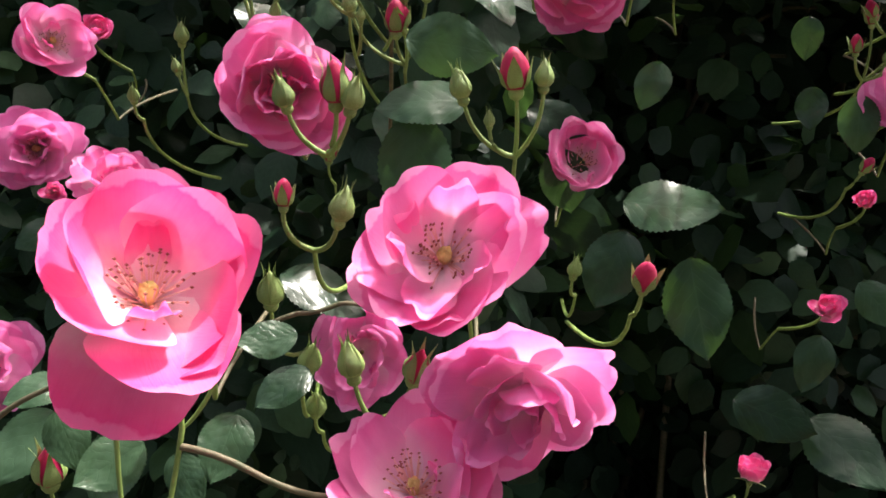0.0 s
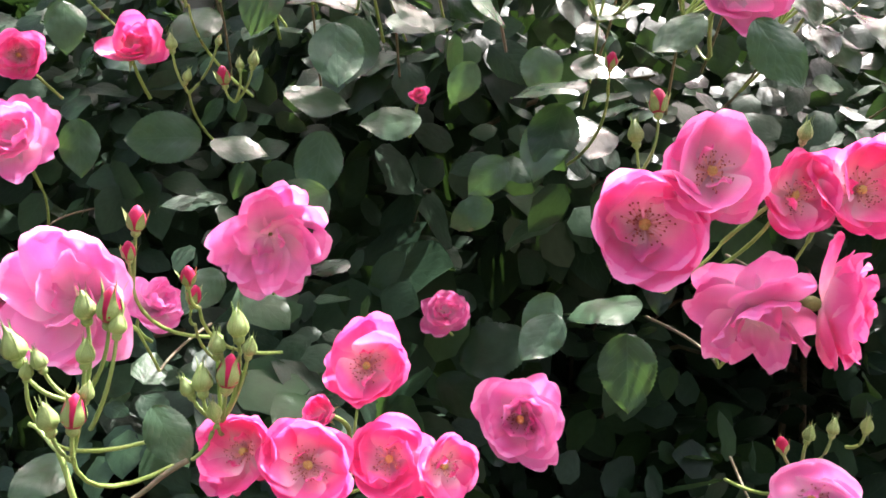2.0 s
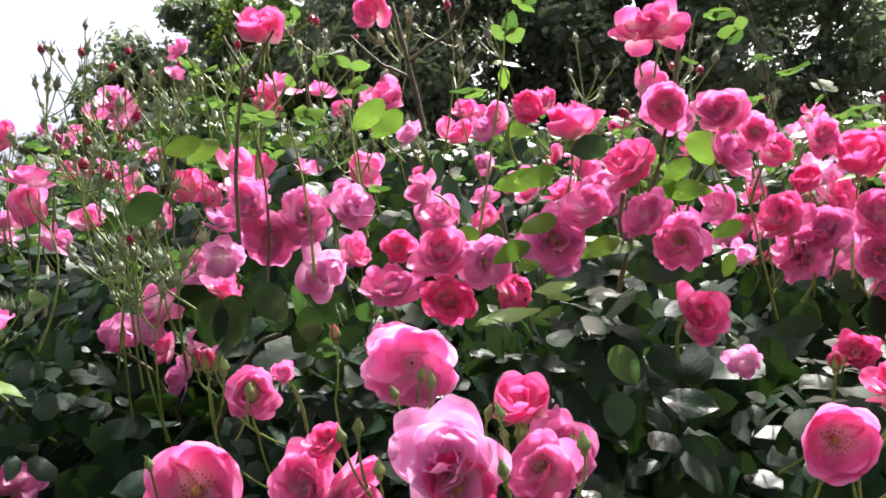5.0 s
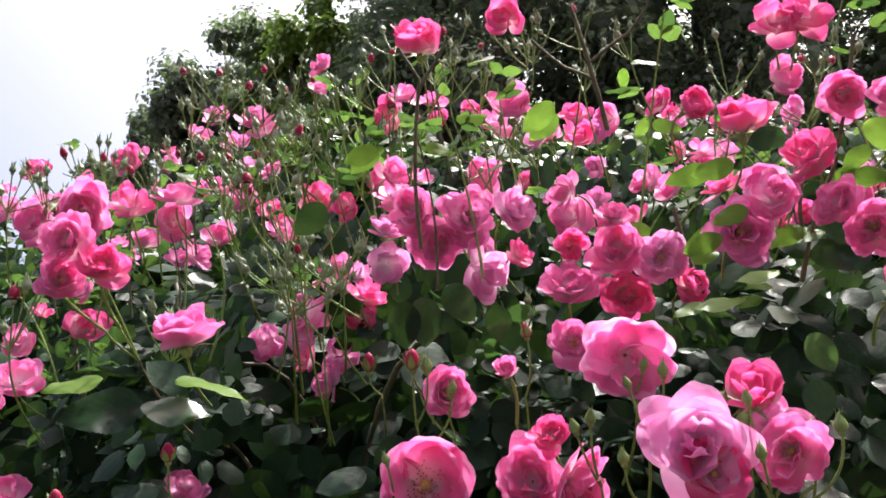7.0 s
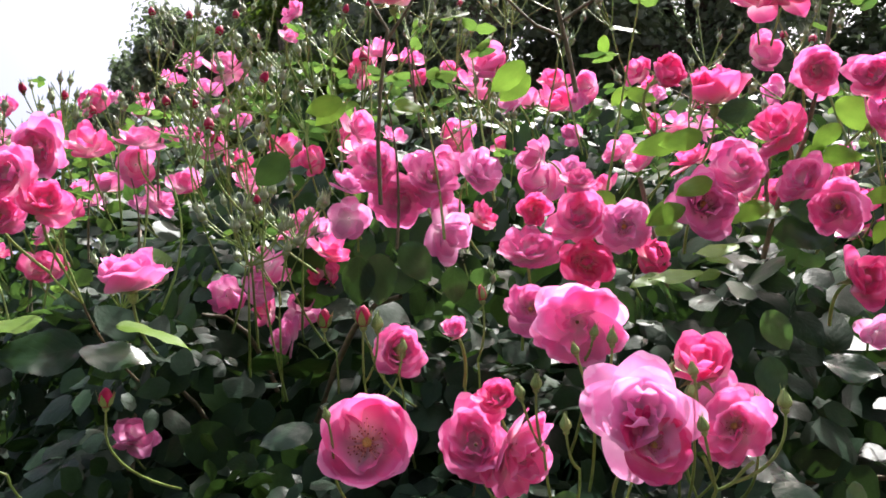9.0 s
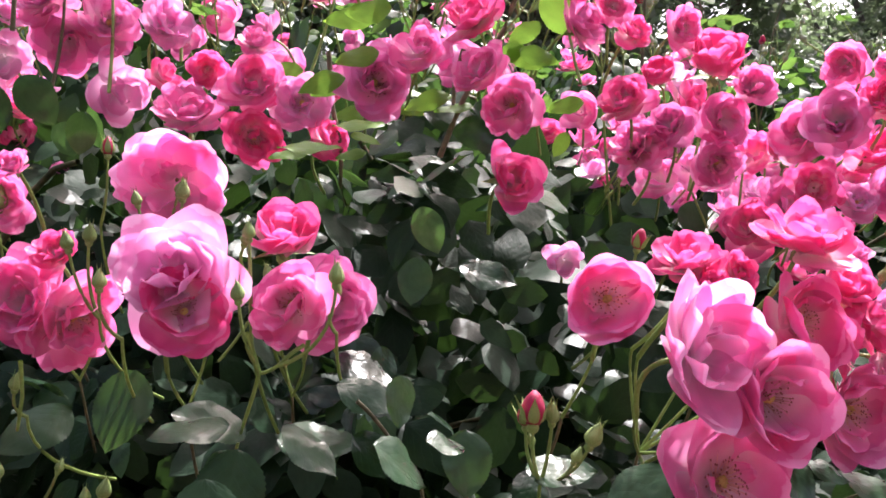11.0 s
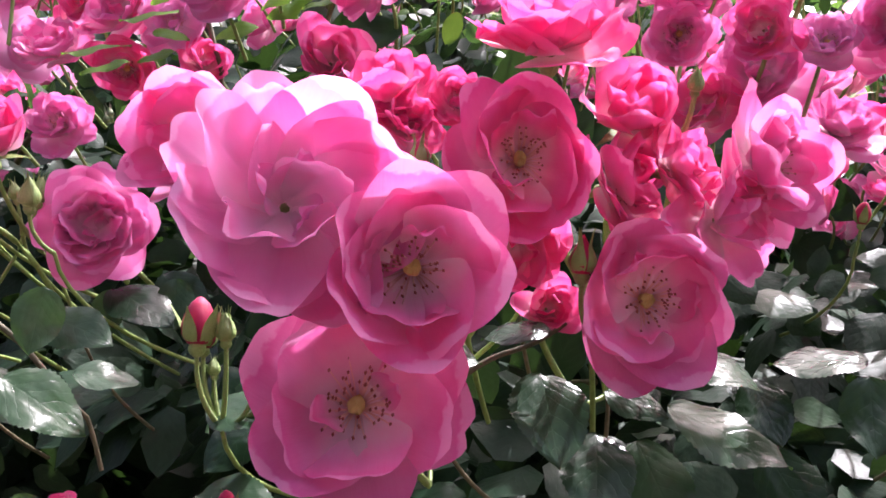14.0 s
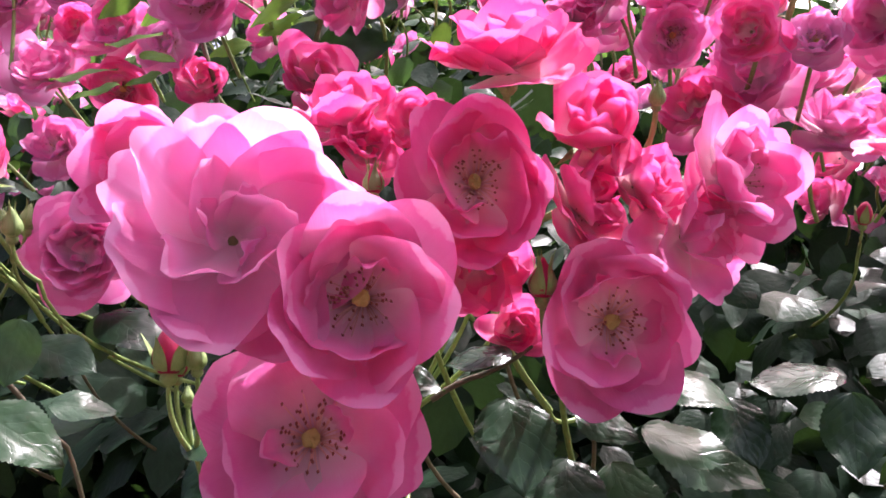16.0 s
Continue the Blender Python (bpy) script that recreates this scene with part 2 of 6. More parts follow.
def tube(points, radii, sides=6):
    """A tapered tube along a line of points."""
    p = np.asarray(points, float)
    r = np.broadcast_to(np.asarray(radii, float), (len(p),))
    d = np.gradient(p, axis=0)
    d /= np.linalg.norm(d, axis=1)[:, None] + 1e-9
    ref = np.where(np.abs(d[:, 2:3]) > 0.9, [[1.0, 0, 0]], [[0, 0, 1.0]])
    s = np.cross(d, ref)
    s /= np.linalg.norm(s, axis=1)[:, None] + 1e-9
    q = np.cross(d, s)
    a = np.linspace(0, 2 * np.pi, sides, endpoint=False)
    ring = p[:, None] + r[:, None, None] * (np.cos(a)[None, :, None] * s[:, None] + np.sin(a)[None, :, None] * q[:, None])
    return ring.reshape(-1, 3), grid_faces(len(p), sides, True)


def lathe(profile, sides=10):
    """A turned body from (radius, height) pairs."""
    prof = np.asarray(profile, float)
    a = np.linspace(0, 2 * np.pi, sides, endpoint=False)
    v = np.stack([prof[:, :1] * np.cos(a), prof[:, :1] * np.sin(a), np.repeat(prof[:, 1:], sides, 1)], 2)
    return v.reshape(-1, 3), grid_faces(len(prof), sides, True)


def bend(a, b, c, n=8):
    """A smooth curve from a to c that leans towards b."""
    t = np.linspace(0, 1, n)[:, None]
    a, b, c = (np.asarray(v, float) for v in (a, b, c))
    return (1 - t) ** 2 * a + 2 * t * (1 - t) * b + t ** 2 * c


def part(name, mesh, parent, m=None, label=""):
    ob = new(name, mesh)
    ob.parent = parent
    if m is not None:
        ob.matrix_basis = m
    if label:
        ob["label"] = label
    return ob


# ---- petals and blooms (a bloom is 1 wide, its face along +z) ----
def petal_arrays(rng, length, width, rise, lift, cup, ruffle, curl, rows=11, cols=19):
    """A broad spoon-shaped petal: narrow claw, rounded and sometimes notched end, softly rolled rim."""
    u = np.linspace(0, 1, rows)
    v = np.linspace(-1, 1, cols)
    notch = rng.uniform(0.05, 0.11) if rng.random() < 0.35 else rng.uniform(0.0, 0.03)
    bow = 1 - 0.64 * (1 - np.sqrt(1 - 0.95 * v ** 2)) - notch * np.exp(-((v - rng.uniform(-0.25, 0.25)) / 0.17) ** 2)
    bow = bow + 0.030 * np.sin(3.7 * v + rng.uniform(0, 6)) + 0.007 * np.sin(9 * v + rng.uniform(0, 6))
    along = u[:, None] * bow[None, :]
    half = width / 2 * (0.20 + 0.80 * np.sin(np.pi / 2 * np.minimum(1, u / 0.72)) ** 1.1) * (1 + 0.05 * rng.standard_normal())
    s = np.linspace(0, 1, 40)
    ang = np.radians(rise + (lift - rise) * s * (1.35 - 0.35 * s) - curl * (np.maximum(0, s - 0.70) / 0.30) ** 1.6)
    r = np.concatenate([[0], np.cumsum(np.cos(ang[:-1]))]) / 39 * length
    z = np.concatenate([[0], np.cumsum(np.sin(ang[:-1]))]) / 39 * length
    pr, pz, pa = np.interp(along, s, r), np.interp(along, s, z), np.interp(along, s, ang)
    ph = rng.uniform(0, 6.3, 4)
    side = np.abs(v)[None, :]
    push = cup * width * side ** 2 * (0.30 + 0.85 * along - 0.15 * along ** 3)
    push = push + ruffle * along ** 2.2 * (0.8 * np.sin(2.3 * v + ph[0]) + 0.55 * np.sin(4.6 * v + ph[1]))[None, :]
    push = push + 0.34 * ruffle * along ** 5 * (np.sin(8 * v + ph[2]) + 0.6 * np.sin(12.5 * v + ph[3]))[None, :]
    push = push - 1.3 * ruffle * side ** 5 * along ** 1.5 - 0.012 * np.exp(-(v[None, :] / 0.10) ** 2) * np.sin(np.pi * np.clip(along, 0, 1))
    lat = half[:, None] * v[None, :] * (1 - 0.25 * cup * v[None, :] ** 2)
    x = pr - np.sin(pa) * push
    zz = pz + np.cos(pa) * push
    verts = np.stack([x, lat, zz], 2).reshape(-1, 3)
    uv = np.stack([np.repeat((v[None, :] + 1) / 2, rows, 0), along], 2).reshape(-1, 2)
    return verts, grid_faces(rows, cols), uv


# rings: petals, length, width, rise at the foot, lift at the rim, cup, ruffle, curl, foot radius, foot height
RINGS = {
    "drooped": [(5, 0.62, 0.86, 6, 62, 0.16, 0.016, 10, 0.02, 0.00), (6, 0.58, 0.76, 14, 66, 0.17, 0.018, 8, 0.02, 0.02), (2, 0.30, 0.26, 50, 96, 0.2, 0.03, 10, 0.08, 0.03)],
    "open": [(6, 0.60, 0.78, 4, 54, 0.15, 0.018, 16, 0.02, 0.00), (5, 0.56, 0.70, 14, 64, 0.17, 0.020, 10, 0.02, 0.02), (2, 0.30, 0.26, 50, 96, 0.2, 0.03, 10, 0.08, 0.03)],
    "bowl": [(6, 0.64, 0.72, 8, 74, 0.17, 0.018, 22, 0.02, 0.00), (5, 0.58, 0.66, 16, 80, 0.18, 0.020, 16, 0.02, 0.02), (3, 0.40, 0.34, 30, 88, 0.22, 0.032, 14, 0.06, 0.03)],
    "rosette": [(7, 0.60, 0.64, -2, 46, 0.14, 0.022, 16, 0.02, 0.00), (6, 0.55, 0.58, 10, 60, 0.16, 0.024, 12, 0.02, 0.02), (6, 0.44, 0.42, 20, 72, 0.2, 0.030, 10, 0.05, 0.03)],
    "loose": [(6, 0.60, 0.66, -6, 40, 0.13, 0.026, 20, 0.02, 0.00), (6, 0.56, 0.58, 14, 64, 0.17, 0.028, 16, 0.02, 0.02), (5, 0.47, 0.46, 30, 84, 0.22, 0.032, 14, 0.035, 0.04), (4, 0.32, 0.30, 46, 104, 0.24, 0.038, 10, 0.05, 0.08)],
    "folded": [(5, 0.64, 0.86, 6, 74, 0.17, 0.022, 22, 0.02, 0.00), (6, 0.60, 0.72, 18, 84, 0.19, 0.026, 22, 0.02, 0.02), (5, 0.52, 0.54, 34, 90, 0.20, 0.036, 20, 0.03, 0.02), (5, 0.42, 0.36, 50, 96, 0.26, 0.046, 22, 0.03, 0.03), (3, 0.30, 0.22, 64, 100, 0.3, 0.04, 20, 0.02, 0.04)],
    "scalloped": [(8, 0.62, 0.50, 2, 58, 0.13, 0.016, 14, 0.02, 0.00), (7, 0.57, 0.46, 10, 66, 0.15, 0.018, 12, 0.02, 0.02), (4, 0.40, 0.36, 22, 78, 0.2, 0.030, 10, 0.03, 0.03), (3, 0.27, 0.22, 40, 92, 0.24, 0.04, 14, 0.03, 0.04)],
    "full": [(6, 0.57, 0.65, -6, 42, 0.13, 0.022, 20, 0.02, 0.00), (6, 0.53, 0.57, 14, 64, 0.16, 0.024, 18, 0.02, 0.02), (6, 0.46, 0.45, 32, 84, 0.2, 0.030, 16, 0.03, 0.03), (4, 0.30, 0.29, 48, 104, 0.24, 0.045, 16, 0.06, 0.03)],
    "cup": [(5, 0.54, 0.66, 16, 76, 0.18, 0.018, 34, 0.02, 0.00), (5, 0.52, 0.57, 34, 86, 0.2, 0.020, 26, 0.02, 0.02), (4, 0.45, 0.43, 50, 98, 0.22, 0.028, 18, 0.03, 0.03)],
    "blown": [(6, 0.55, 0.62, -34, 6, 0.05, 0.034, 22, 0.02, 0.00), (6, 0.51, 0.56, -8, 36, 0.10, 0.036, 26, 0.02, 0.02), (6, 0.45, 0.45, 18, 70, 0.16, 0.038, 22, 0.035, 0.03), (4, 0.31, 0.30, 40, 98, 0.2, 0.05, 18, 0.06, 0.03)],
}
BLOOMS = {}
BLOOM_SIZE = {}


def bloom_parts(kind, tone, variant, sparse, far):
    key = (kind, tone, variant, sparse, far)
    if key in BLOOMS:
        return BLOOMS[key]
    rng = np.random.default_rng(abs(hash_of(key)))
    parts = []
    hang = {"blown": 24, "drooped": 46}.get(kind, 0)
    reach, tops, rings = np.zeros(24), [], []
    for ring, (count, length, width, rise, lift, cup, ruffle, curl, foot, z0) in enumerate(RINGS[kind][: 3 if sparse else 5]):
        count = max(3, count - 2) if sparse else count
        made = []
        lift = lift + (22 if sparse and ring == 2 else 0)
        for _ in range(4):
            v, f, uv = petal_arrays(rng, length * rng.uniform(0.86, 1.10), width * rng.uniform(0.76, 1.0), rise + rng.uniform(-8, 8), lift + rng.uniform(-24, 14), cup * rng.uniform(0.7, 1.4), ruffle * rng.uniform(0.7, 1.9), curl * rng.uniform(0.0, 2.0), *((7, 9) if sparse else (11, 17)))
            made.append(mesh_of("petal", v, f, PETAL[tone], uv))
        turn0 = 247 if kind == "drooped" and ring == 0 else rng.uniform(0, 360)
        for i in range(count):
            turn = turn0 + 360 / count * (i + rng.uniform(-0.28, 0.28) * (kind != "drooped"))
            sway = 7 + rng.uniform(-11, 11)
            m = pose(0, 0, z0 + rng.uniform(-0.008, 0.008), 0, 0, turn) @ pose(foot, 0, 0, sway, rng.uniform(-9, 10) + (hang if i == 0 and ring == 0 else 0), rng.uniform(-6, 6))
            mesh = made[rng.integers(0, 4)]
            parts.append(("petal", mesh, m, ""))
            rings.append(ring)
            if i or ring or not hang:
                pts = np.array([m @ q.co for q in mesh.vertices])
                way = ((np.arctan2(pts[:, 1], pts[:, 0]) / (2 * np.pi) + 1) * 24).astype(int) % 24
                np.maximum.at(reach, way, np.hypot(pts[:, 0], pts[:, 1]))
                tops.append(pts[:, 2].max())
    if far:
        whorls = {}
        for (_, mesh, m, _), ring in zip(parts, rings):
            v = np.array([m @ q.co for q in mesh.vertices])
            f = np.array([tuple(p.vertices) for p in mesh.polygons])
            uv = np.zeros((len(v), 2))
            uv[[k.vertex_index for k in mesh.loops]] = [tuple(d.uv) for d in mesh.uv_layers[0].data]
            whorls.setdefault(ring, []).append((v, f, uv))
        parts = [("petal_whorl", mesh_of("petal_whorl", *joined([(v, f) for v, f, _ in some]), PETAL[tone], np.concatenate([uv for _, _, uv in some])), Matrix(), "") for some in whorls.values()]
    BLOOM_SIZE[key] = (2 * reach[reach > 0].mean(), float(np.mean(tops)))
    fil, anth = [], []
    if not sparse and (kind in ("open", "drooped", "bowl", "rosette") or variant == 1 and kind != "cup"):
        for i in range(58):
            a, lean = rng.uniform(0, 6.283), rng.uniform(12, 62)
            ln = rng.uniform(0.13, 0.235)
            d = np.array([math.cos(a) * math.sin(radians(lean)), math.sin(a) * math.sin(radians(lean)), math.cos(radians(lean))])
            p0 = np.array([math.cos(a) * 0.03, math.sin(a) * 0.03, 0.03])
            tip = p0 + d * ln
            fil.append(tube([p0, p0 + d * ln * 0.5 + rng.normal(0, 0.004, 3), tip], [0.0046, 0.0038, 0.0034], 3))
            c = tip + d * 0.004
            o = np.array([[1, 0, 0], [-1, 0, 0], [0, 1, 0], [0, -1, 0], [0, 0, 1], [0, 0, -1]]) * [0.0120, 0.0090, 0.0085]
            anth.append((c + o, [[0, 2, 4], [2, 1, 4], [1, 3, 4], [3, 0, 4], [2, 0, 5], [1, 2, 5], [3, 1, 5], [0, 3, 5]]))
        parts.append(("stamen_ring", mesh_of("stamen_ring", *joined(fil), FILAMENT), Matrix(), "pale pink filaments"))
        parts.append(("pollen", mesh_of("pollen", *joined(anth), ANTHER), Matrix(), "brown pollen anthers"))
        kv, kf = lathe([(0.0, 0.02), (0.032, 0.03), (0.040, 0.06), (0.045, 0.09), (0.048, 0.112), (0.040, 0.128), (0.022, 0.135), (0.0, 0.136)], 18)
        kv = kv * (1 + 0.10 * np.sin(kv[:, :1] * 150) * np.sin(kv[:, 1:2] * 190 + 1) + 0.05 * rng.standard_normal((len(kv), 1)))
        parts.append(("pistil", mesh_of("pistil", kv, kf, PISTIL), Matrix(), "yellow pistil"))
    if not sparse:
        parts.append(("calyx", mesh_of("calyx", *lathe([(0.0, -0.16), (0.03, -0.15), (0.062, -0.11), (0.066, -0.06), (0.045, -0.01), (0.0, 0.02)], 8), SEPAL), Matrix(), "green seed cup"))
    sv, sf, suv = sepal_arrays(0.34, 0.11, -30 if kind in ("blown", "full") else 15)
    sepal = mesh_of("sepal", sv, sf, SEPAL, suv)
    for i in range(5 if kind == "cup" else 0):
        parts.append(("sepal", sepal, pose(0, 0, -0.03, 0, 0, 72 * i + 20) @ pose(0.045, 0, 0), "narrow green sepal"))
    BLOOMS[key] = parts
    return parts


def hash_of(key):
    n = 7
    for ch in str(key):
        n = (n * 131 + ord(ch)) % 2147483647
    return n


def sepal_arrays(length, width, rise, lift=None):
    u = np.linspace(0, 1, 6)
    v = np.array([-1, 0, 1.0])
    ang = np.radians(rise + ((rise - 25 if lift is None else lift) - rise) * u)
    r = np.concatenate([[0], np.cumsum(np.cos(ang[:-1]))]) / 5 * length
    z = np.concatenate([[0], np.cumsum(np.sin(ang[:-1]))]) / 5 * length
    half = width / 2 * np.array([0.75, 1, 0.8, 0.5, 0.22, 0.02])
    verts = np.stack([np.repeat(r[:, None], 3, 1), half[:, None] * v, z[:, None] + 0.25 * half[:, None] * np.abs(v)], 2).reshape(-1, 3)
    uv = np.stack([np.repeat((v[None] + 1) / 2, 6, 0), np.repeat(u[:, None], 3, 1)], 2).reshape(-1, 2)
    return verts, grid_faces(6, 3), uv


ROSES = []
WORDS = {
    "open": "wide open {} rose showing its stamens",
    "drooped": "wide open {} rose with one drooping petal",
    "bowl": "bowl-shaped {} rose with many petals",
    "rosette": "many-petalled {} rose with an open yellow middle",
    "loose": "broad {} rose with large loose petals",
    "folded": "large {} rose with folded inner petals",
    "scalloped": "large {} rose with a scalloped rim",
    "full": "double {} rose with ruffled petals",
    "cup": "half open cupped {} rose",
    "blown": "overblown {} rose with loose drooping petals",
}
TONES = {"blush": "blush pink", "yellow": "bright yellow", "hot": "hot pink", "pink": "rose pink", "lilac": "faded lilac pink", "pale": "pale pink"}


def rose(kind, tone, place, size, facing):
    """One bloom on its stalk; place is the middle of its face."""
    n = len(ROSES)
    f = Vector(facing).normalized()
    turn = f.to_track_quat("Z", "Y").to_matrix().to_4x4() @ pose(0, 0, 0, 0, 0, n * 67)
    sparse = place[1] > 0.88
    far = place[1] > 1.0
    pieces = bloom_parts(kind, tone, n % 3, sparse, far)
    wide, tall = BLOOM_SIZE[kind, tone, n % 3, sparse, far]
    scale = size * (0.95 if sparse else 1.02) / wide
    at = Vector(place) - f * 0.55 * tall * scale
    m = Matrix.Translation(at) @ turn @ Matrix.Diagonal((scale * (0.94 + 0.1 * math.sin(n * 1.7)), scale * (0.96 + 0.1 * math.cos(n * 2.9)), scale, 1))
    thing = new("rose")
    thing.matrix_basis = m
    tagged(thing, WORDS[kind].format(TONES[tone]) + " on the bush", "rose", "roses on the bush")
    made = {}
    for name, mesh, local, label in pieces:
        holder = {"pollen": "stamen_ring", "sepal": "calyx"}.get(name)
        piece = part(name, mesh, made.get(holder, thing), local, label)
        made[name] = piece
        if name in ("stamen_ring", "pollen"):
            tagged(piece, label, kind="stuff")
    inv = m.inverted()
    foot = at - f * 0.15 * scale
    end = foot - f * 0.012 + Vector((0.012 * math.sin(n * 2.3), 0.05, -0.022))
    line = [inv @ Vector(p) for p in bend(foot, foot - f * 0.025, end, 8)]
    part("stalk", mesh_of("stalk", *tube(line, np.linspace(0.0012, 0.0015, 8) / scale, 6), GREEN_STALK), thing, None, "slender green stalk")
    ROSES.append((Vector(place), size, end))
    return thing


# ---- buds (1 high, pointing up +z) ----
BUD_PARTS = {}


def sepal_on(profile, turn, width, top, tip, flare):
    """A sepal that hugs the turned body of a bud, with a free pointed tip."""
    u = np.linspace(0, 1, 9)
    z = 0.16 + (tip - 0.16) * u
    prof = np.asarray(profile)
    hug = np.interp(np.minimum(z, top), prof[:, 1], prof[:, 0])
    r = hug + 0.016 + flare * np.clip((z - top) / max(1e-3, tip - top), 0, 1) ** 1.4
    half = np.radians(width) * np.array([0.8, 1.0, 1.0, 0.92, 0.78, 0.58, 0.36, 0.16, 0.02])
    v = np.array([-1, -0.5, 0, 0.5, 1.0])
    a = np.radians(turn) + half[:, None] * v
    rr = r[:, None] + 0.012 * np.abs(v)[None] ** 2 + 0.012 * (v[None] == 0)
    verts = np.stack([rr * np.cos(a), rr * np.sin(a), np.repeat(z[:, None], 5, 1)], 2).reshape(-1, 3)
    uv = np.stack([np.repeat((v[None] + 1) / 2, 9, 0), np.repeat(u[:, None], 5, 1)], 2).reshape(-1, 2)
    return verts, grid_faces(9, 5), uv


def bud_parts(tone):
    if tone in BUD_PARTS:
        return BUD_PARTS[tone]
    rows = []
    if tone in ("green", "dark"):
        body = [(0.0, 0.14), (0.16, 0.18), (0.25, 0.32), (0.25, 0.46), (0.17, 0.64), (0.08, 0.80), (0.025, 0.90), (0.0, 0.92)]
    elif tone == "mixed":
        body = [(0.0, 0.14), (0.16, 0.18), (0.26, 0.34), (0.26, 0.52), (0.18, 0.74), (0.09, 0.88), (0.03, 0.95), (0.0, 0.96)]
    else:
        body = [(0.0, 0.14), (0.17, 0.18), (0.28, 0.34), (0.295, 0.50), (0.25, 0.70), (0.16, 0.87), (0.06, 0.97), (0.0, 0.99)]
    v, f = lathe(body, 16)
    angle = np.arctan2(v[:, 1], v[:, 0])
    fold = (angle + v[:, 2] * 2.6) * 3 / 6.2832
    rr = 1 + 0.13 * (fold - np.floor(fold) - 0.5)
    v = v * np.stack([rr, rr, np.ones(len(v))], 1)
    uv = np.stack([angle / 6.283 + 0.5, v[:, 2]], 1)
    rows.append(("bud_body", mesh_of("bud_body", v, f, BUD_GREEN if tone == "green" else BUD_RED, uv), Matrix(), "tight pale green bud" if tone == "green" else "furled crimson petals"))
    rows.append(("hip", mesh_of("hip", *lathe([(0.0, -0.06), (0.05, -0.05), (0.12, 0.0), (0.155, 0.07), (0.15, 0.13), (0.13, 0.18)], 10), SEPAL), Matrix(), "round green hip"))
    width, top, tip, flare = {"green": (37, 0.80, 1.10, 0.05), "dark": (34, 0.70, 1.06, 0.10), "mixed": (29, 0.74, 1.10, 0.10), "red": (31, 0.42, 0.86, 0.16)}[tone]
    for i in range(5):
        sv, sf, suv = sepal_on(body, 72 * i + 11, width * (0.92 + 0.05 * (i % 3)), top, tip - 0.06 * (i % 2), flare * (0.5 + 0.4 * (i % 3)))
        rows.append(("sepal", mesh_of("sepal", sv, sf, SEPAL, suv), Matrix(), "pointed green sepal"))
    BUD_PARTS[tone] = rows
    return rows


BUDS = []
BUD_WORDS = {"green": "closed green rosebud", "dark": "dark red rosebud in green sepals", "mixed": "green rosebud just showing pink", "red": "plump deep pink rosebud"}


def rosebud(tone, place, height, joint):
    """One bud on its stalk; place is its middle, joint the fork that it grows from."""
    n = len(BUDS)
    rng = np.random.default_rng(900 + n)
    away = (Vector(place) - Vector(joint)).normalized()
    axis = (away * 0.55 + Vector((rng.normal(0, 0.14), -0.06 + rng.normal(0, 0.12), 0.75))).normalized()
    at = Vector(place) - axis * height * 0.5
    m = Matrix.Translation(at) @ axis.to_track_quat("Z", "Y").to_matrix().to_4x4() @ pose(0, 0, 0, 0, 0, n * 41) @ Matrix.Diagonal((height, height, height, 1))
    thing = new("rosebud")
    thing.matrix_basis = m
    tagged(thing, BUD_WORDS[tone] + " on a thin stalk", "rosebud", "rosebuds on the bush")
    hip = thing
    for name, mesh, local, label in bud_parts(tone):
        piece = part(name, mesh, hip if name == "sepal" else thing, local, label)
        hip = piece if name == "hip" else hip
    inv = m.inverted()
    end = Vector(joint)
    line = [inv @ Vector(p) for p in bend(at, at - axis * (at - end).length * 0.55, end, 9)]
    part("stalk", mesh_of("stalk", *tube(line, np.linspace(0.00085, 0.00115, 9) / height, 7), GREEN_STALK), thing, None, "thin green stalk")
    BUDS.append((Vector(place), height, end))
    return thing


def calyx():
    """Hip and five long pointed sepals that close round a small bud."""
    if "calyx" not in BUD_PARTS:
        body = [(0.0, 0.14), (0.16, 0.18), (0.25, 0.32), (0.25, 0.46), (0.17, 0.64), (0.08, 0.80), (0.025, 0.90), (0.0, 0.92)]
        pieces = [lathe([(0.0, -0.06), (0.05, -0.05), (0.12, 0.0), (0.155, 0.07), (0.15, 0.13), (0.13, 0.18)], 8)]
        pieces += [sepal_on(body, 72 * i + 11, 35, 0.72, 1.28 - 0.10 * (i % 2), 0.10 + 0.12 * (i % 3))[:2] for i in range(5)]
        BUD_PARTS["calyx"] = mesh_of("calyx", *joined(pieces), SPRAY_SEPAL)
    return BUD_PARTS["calyx"]


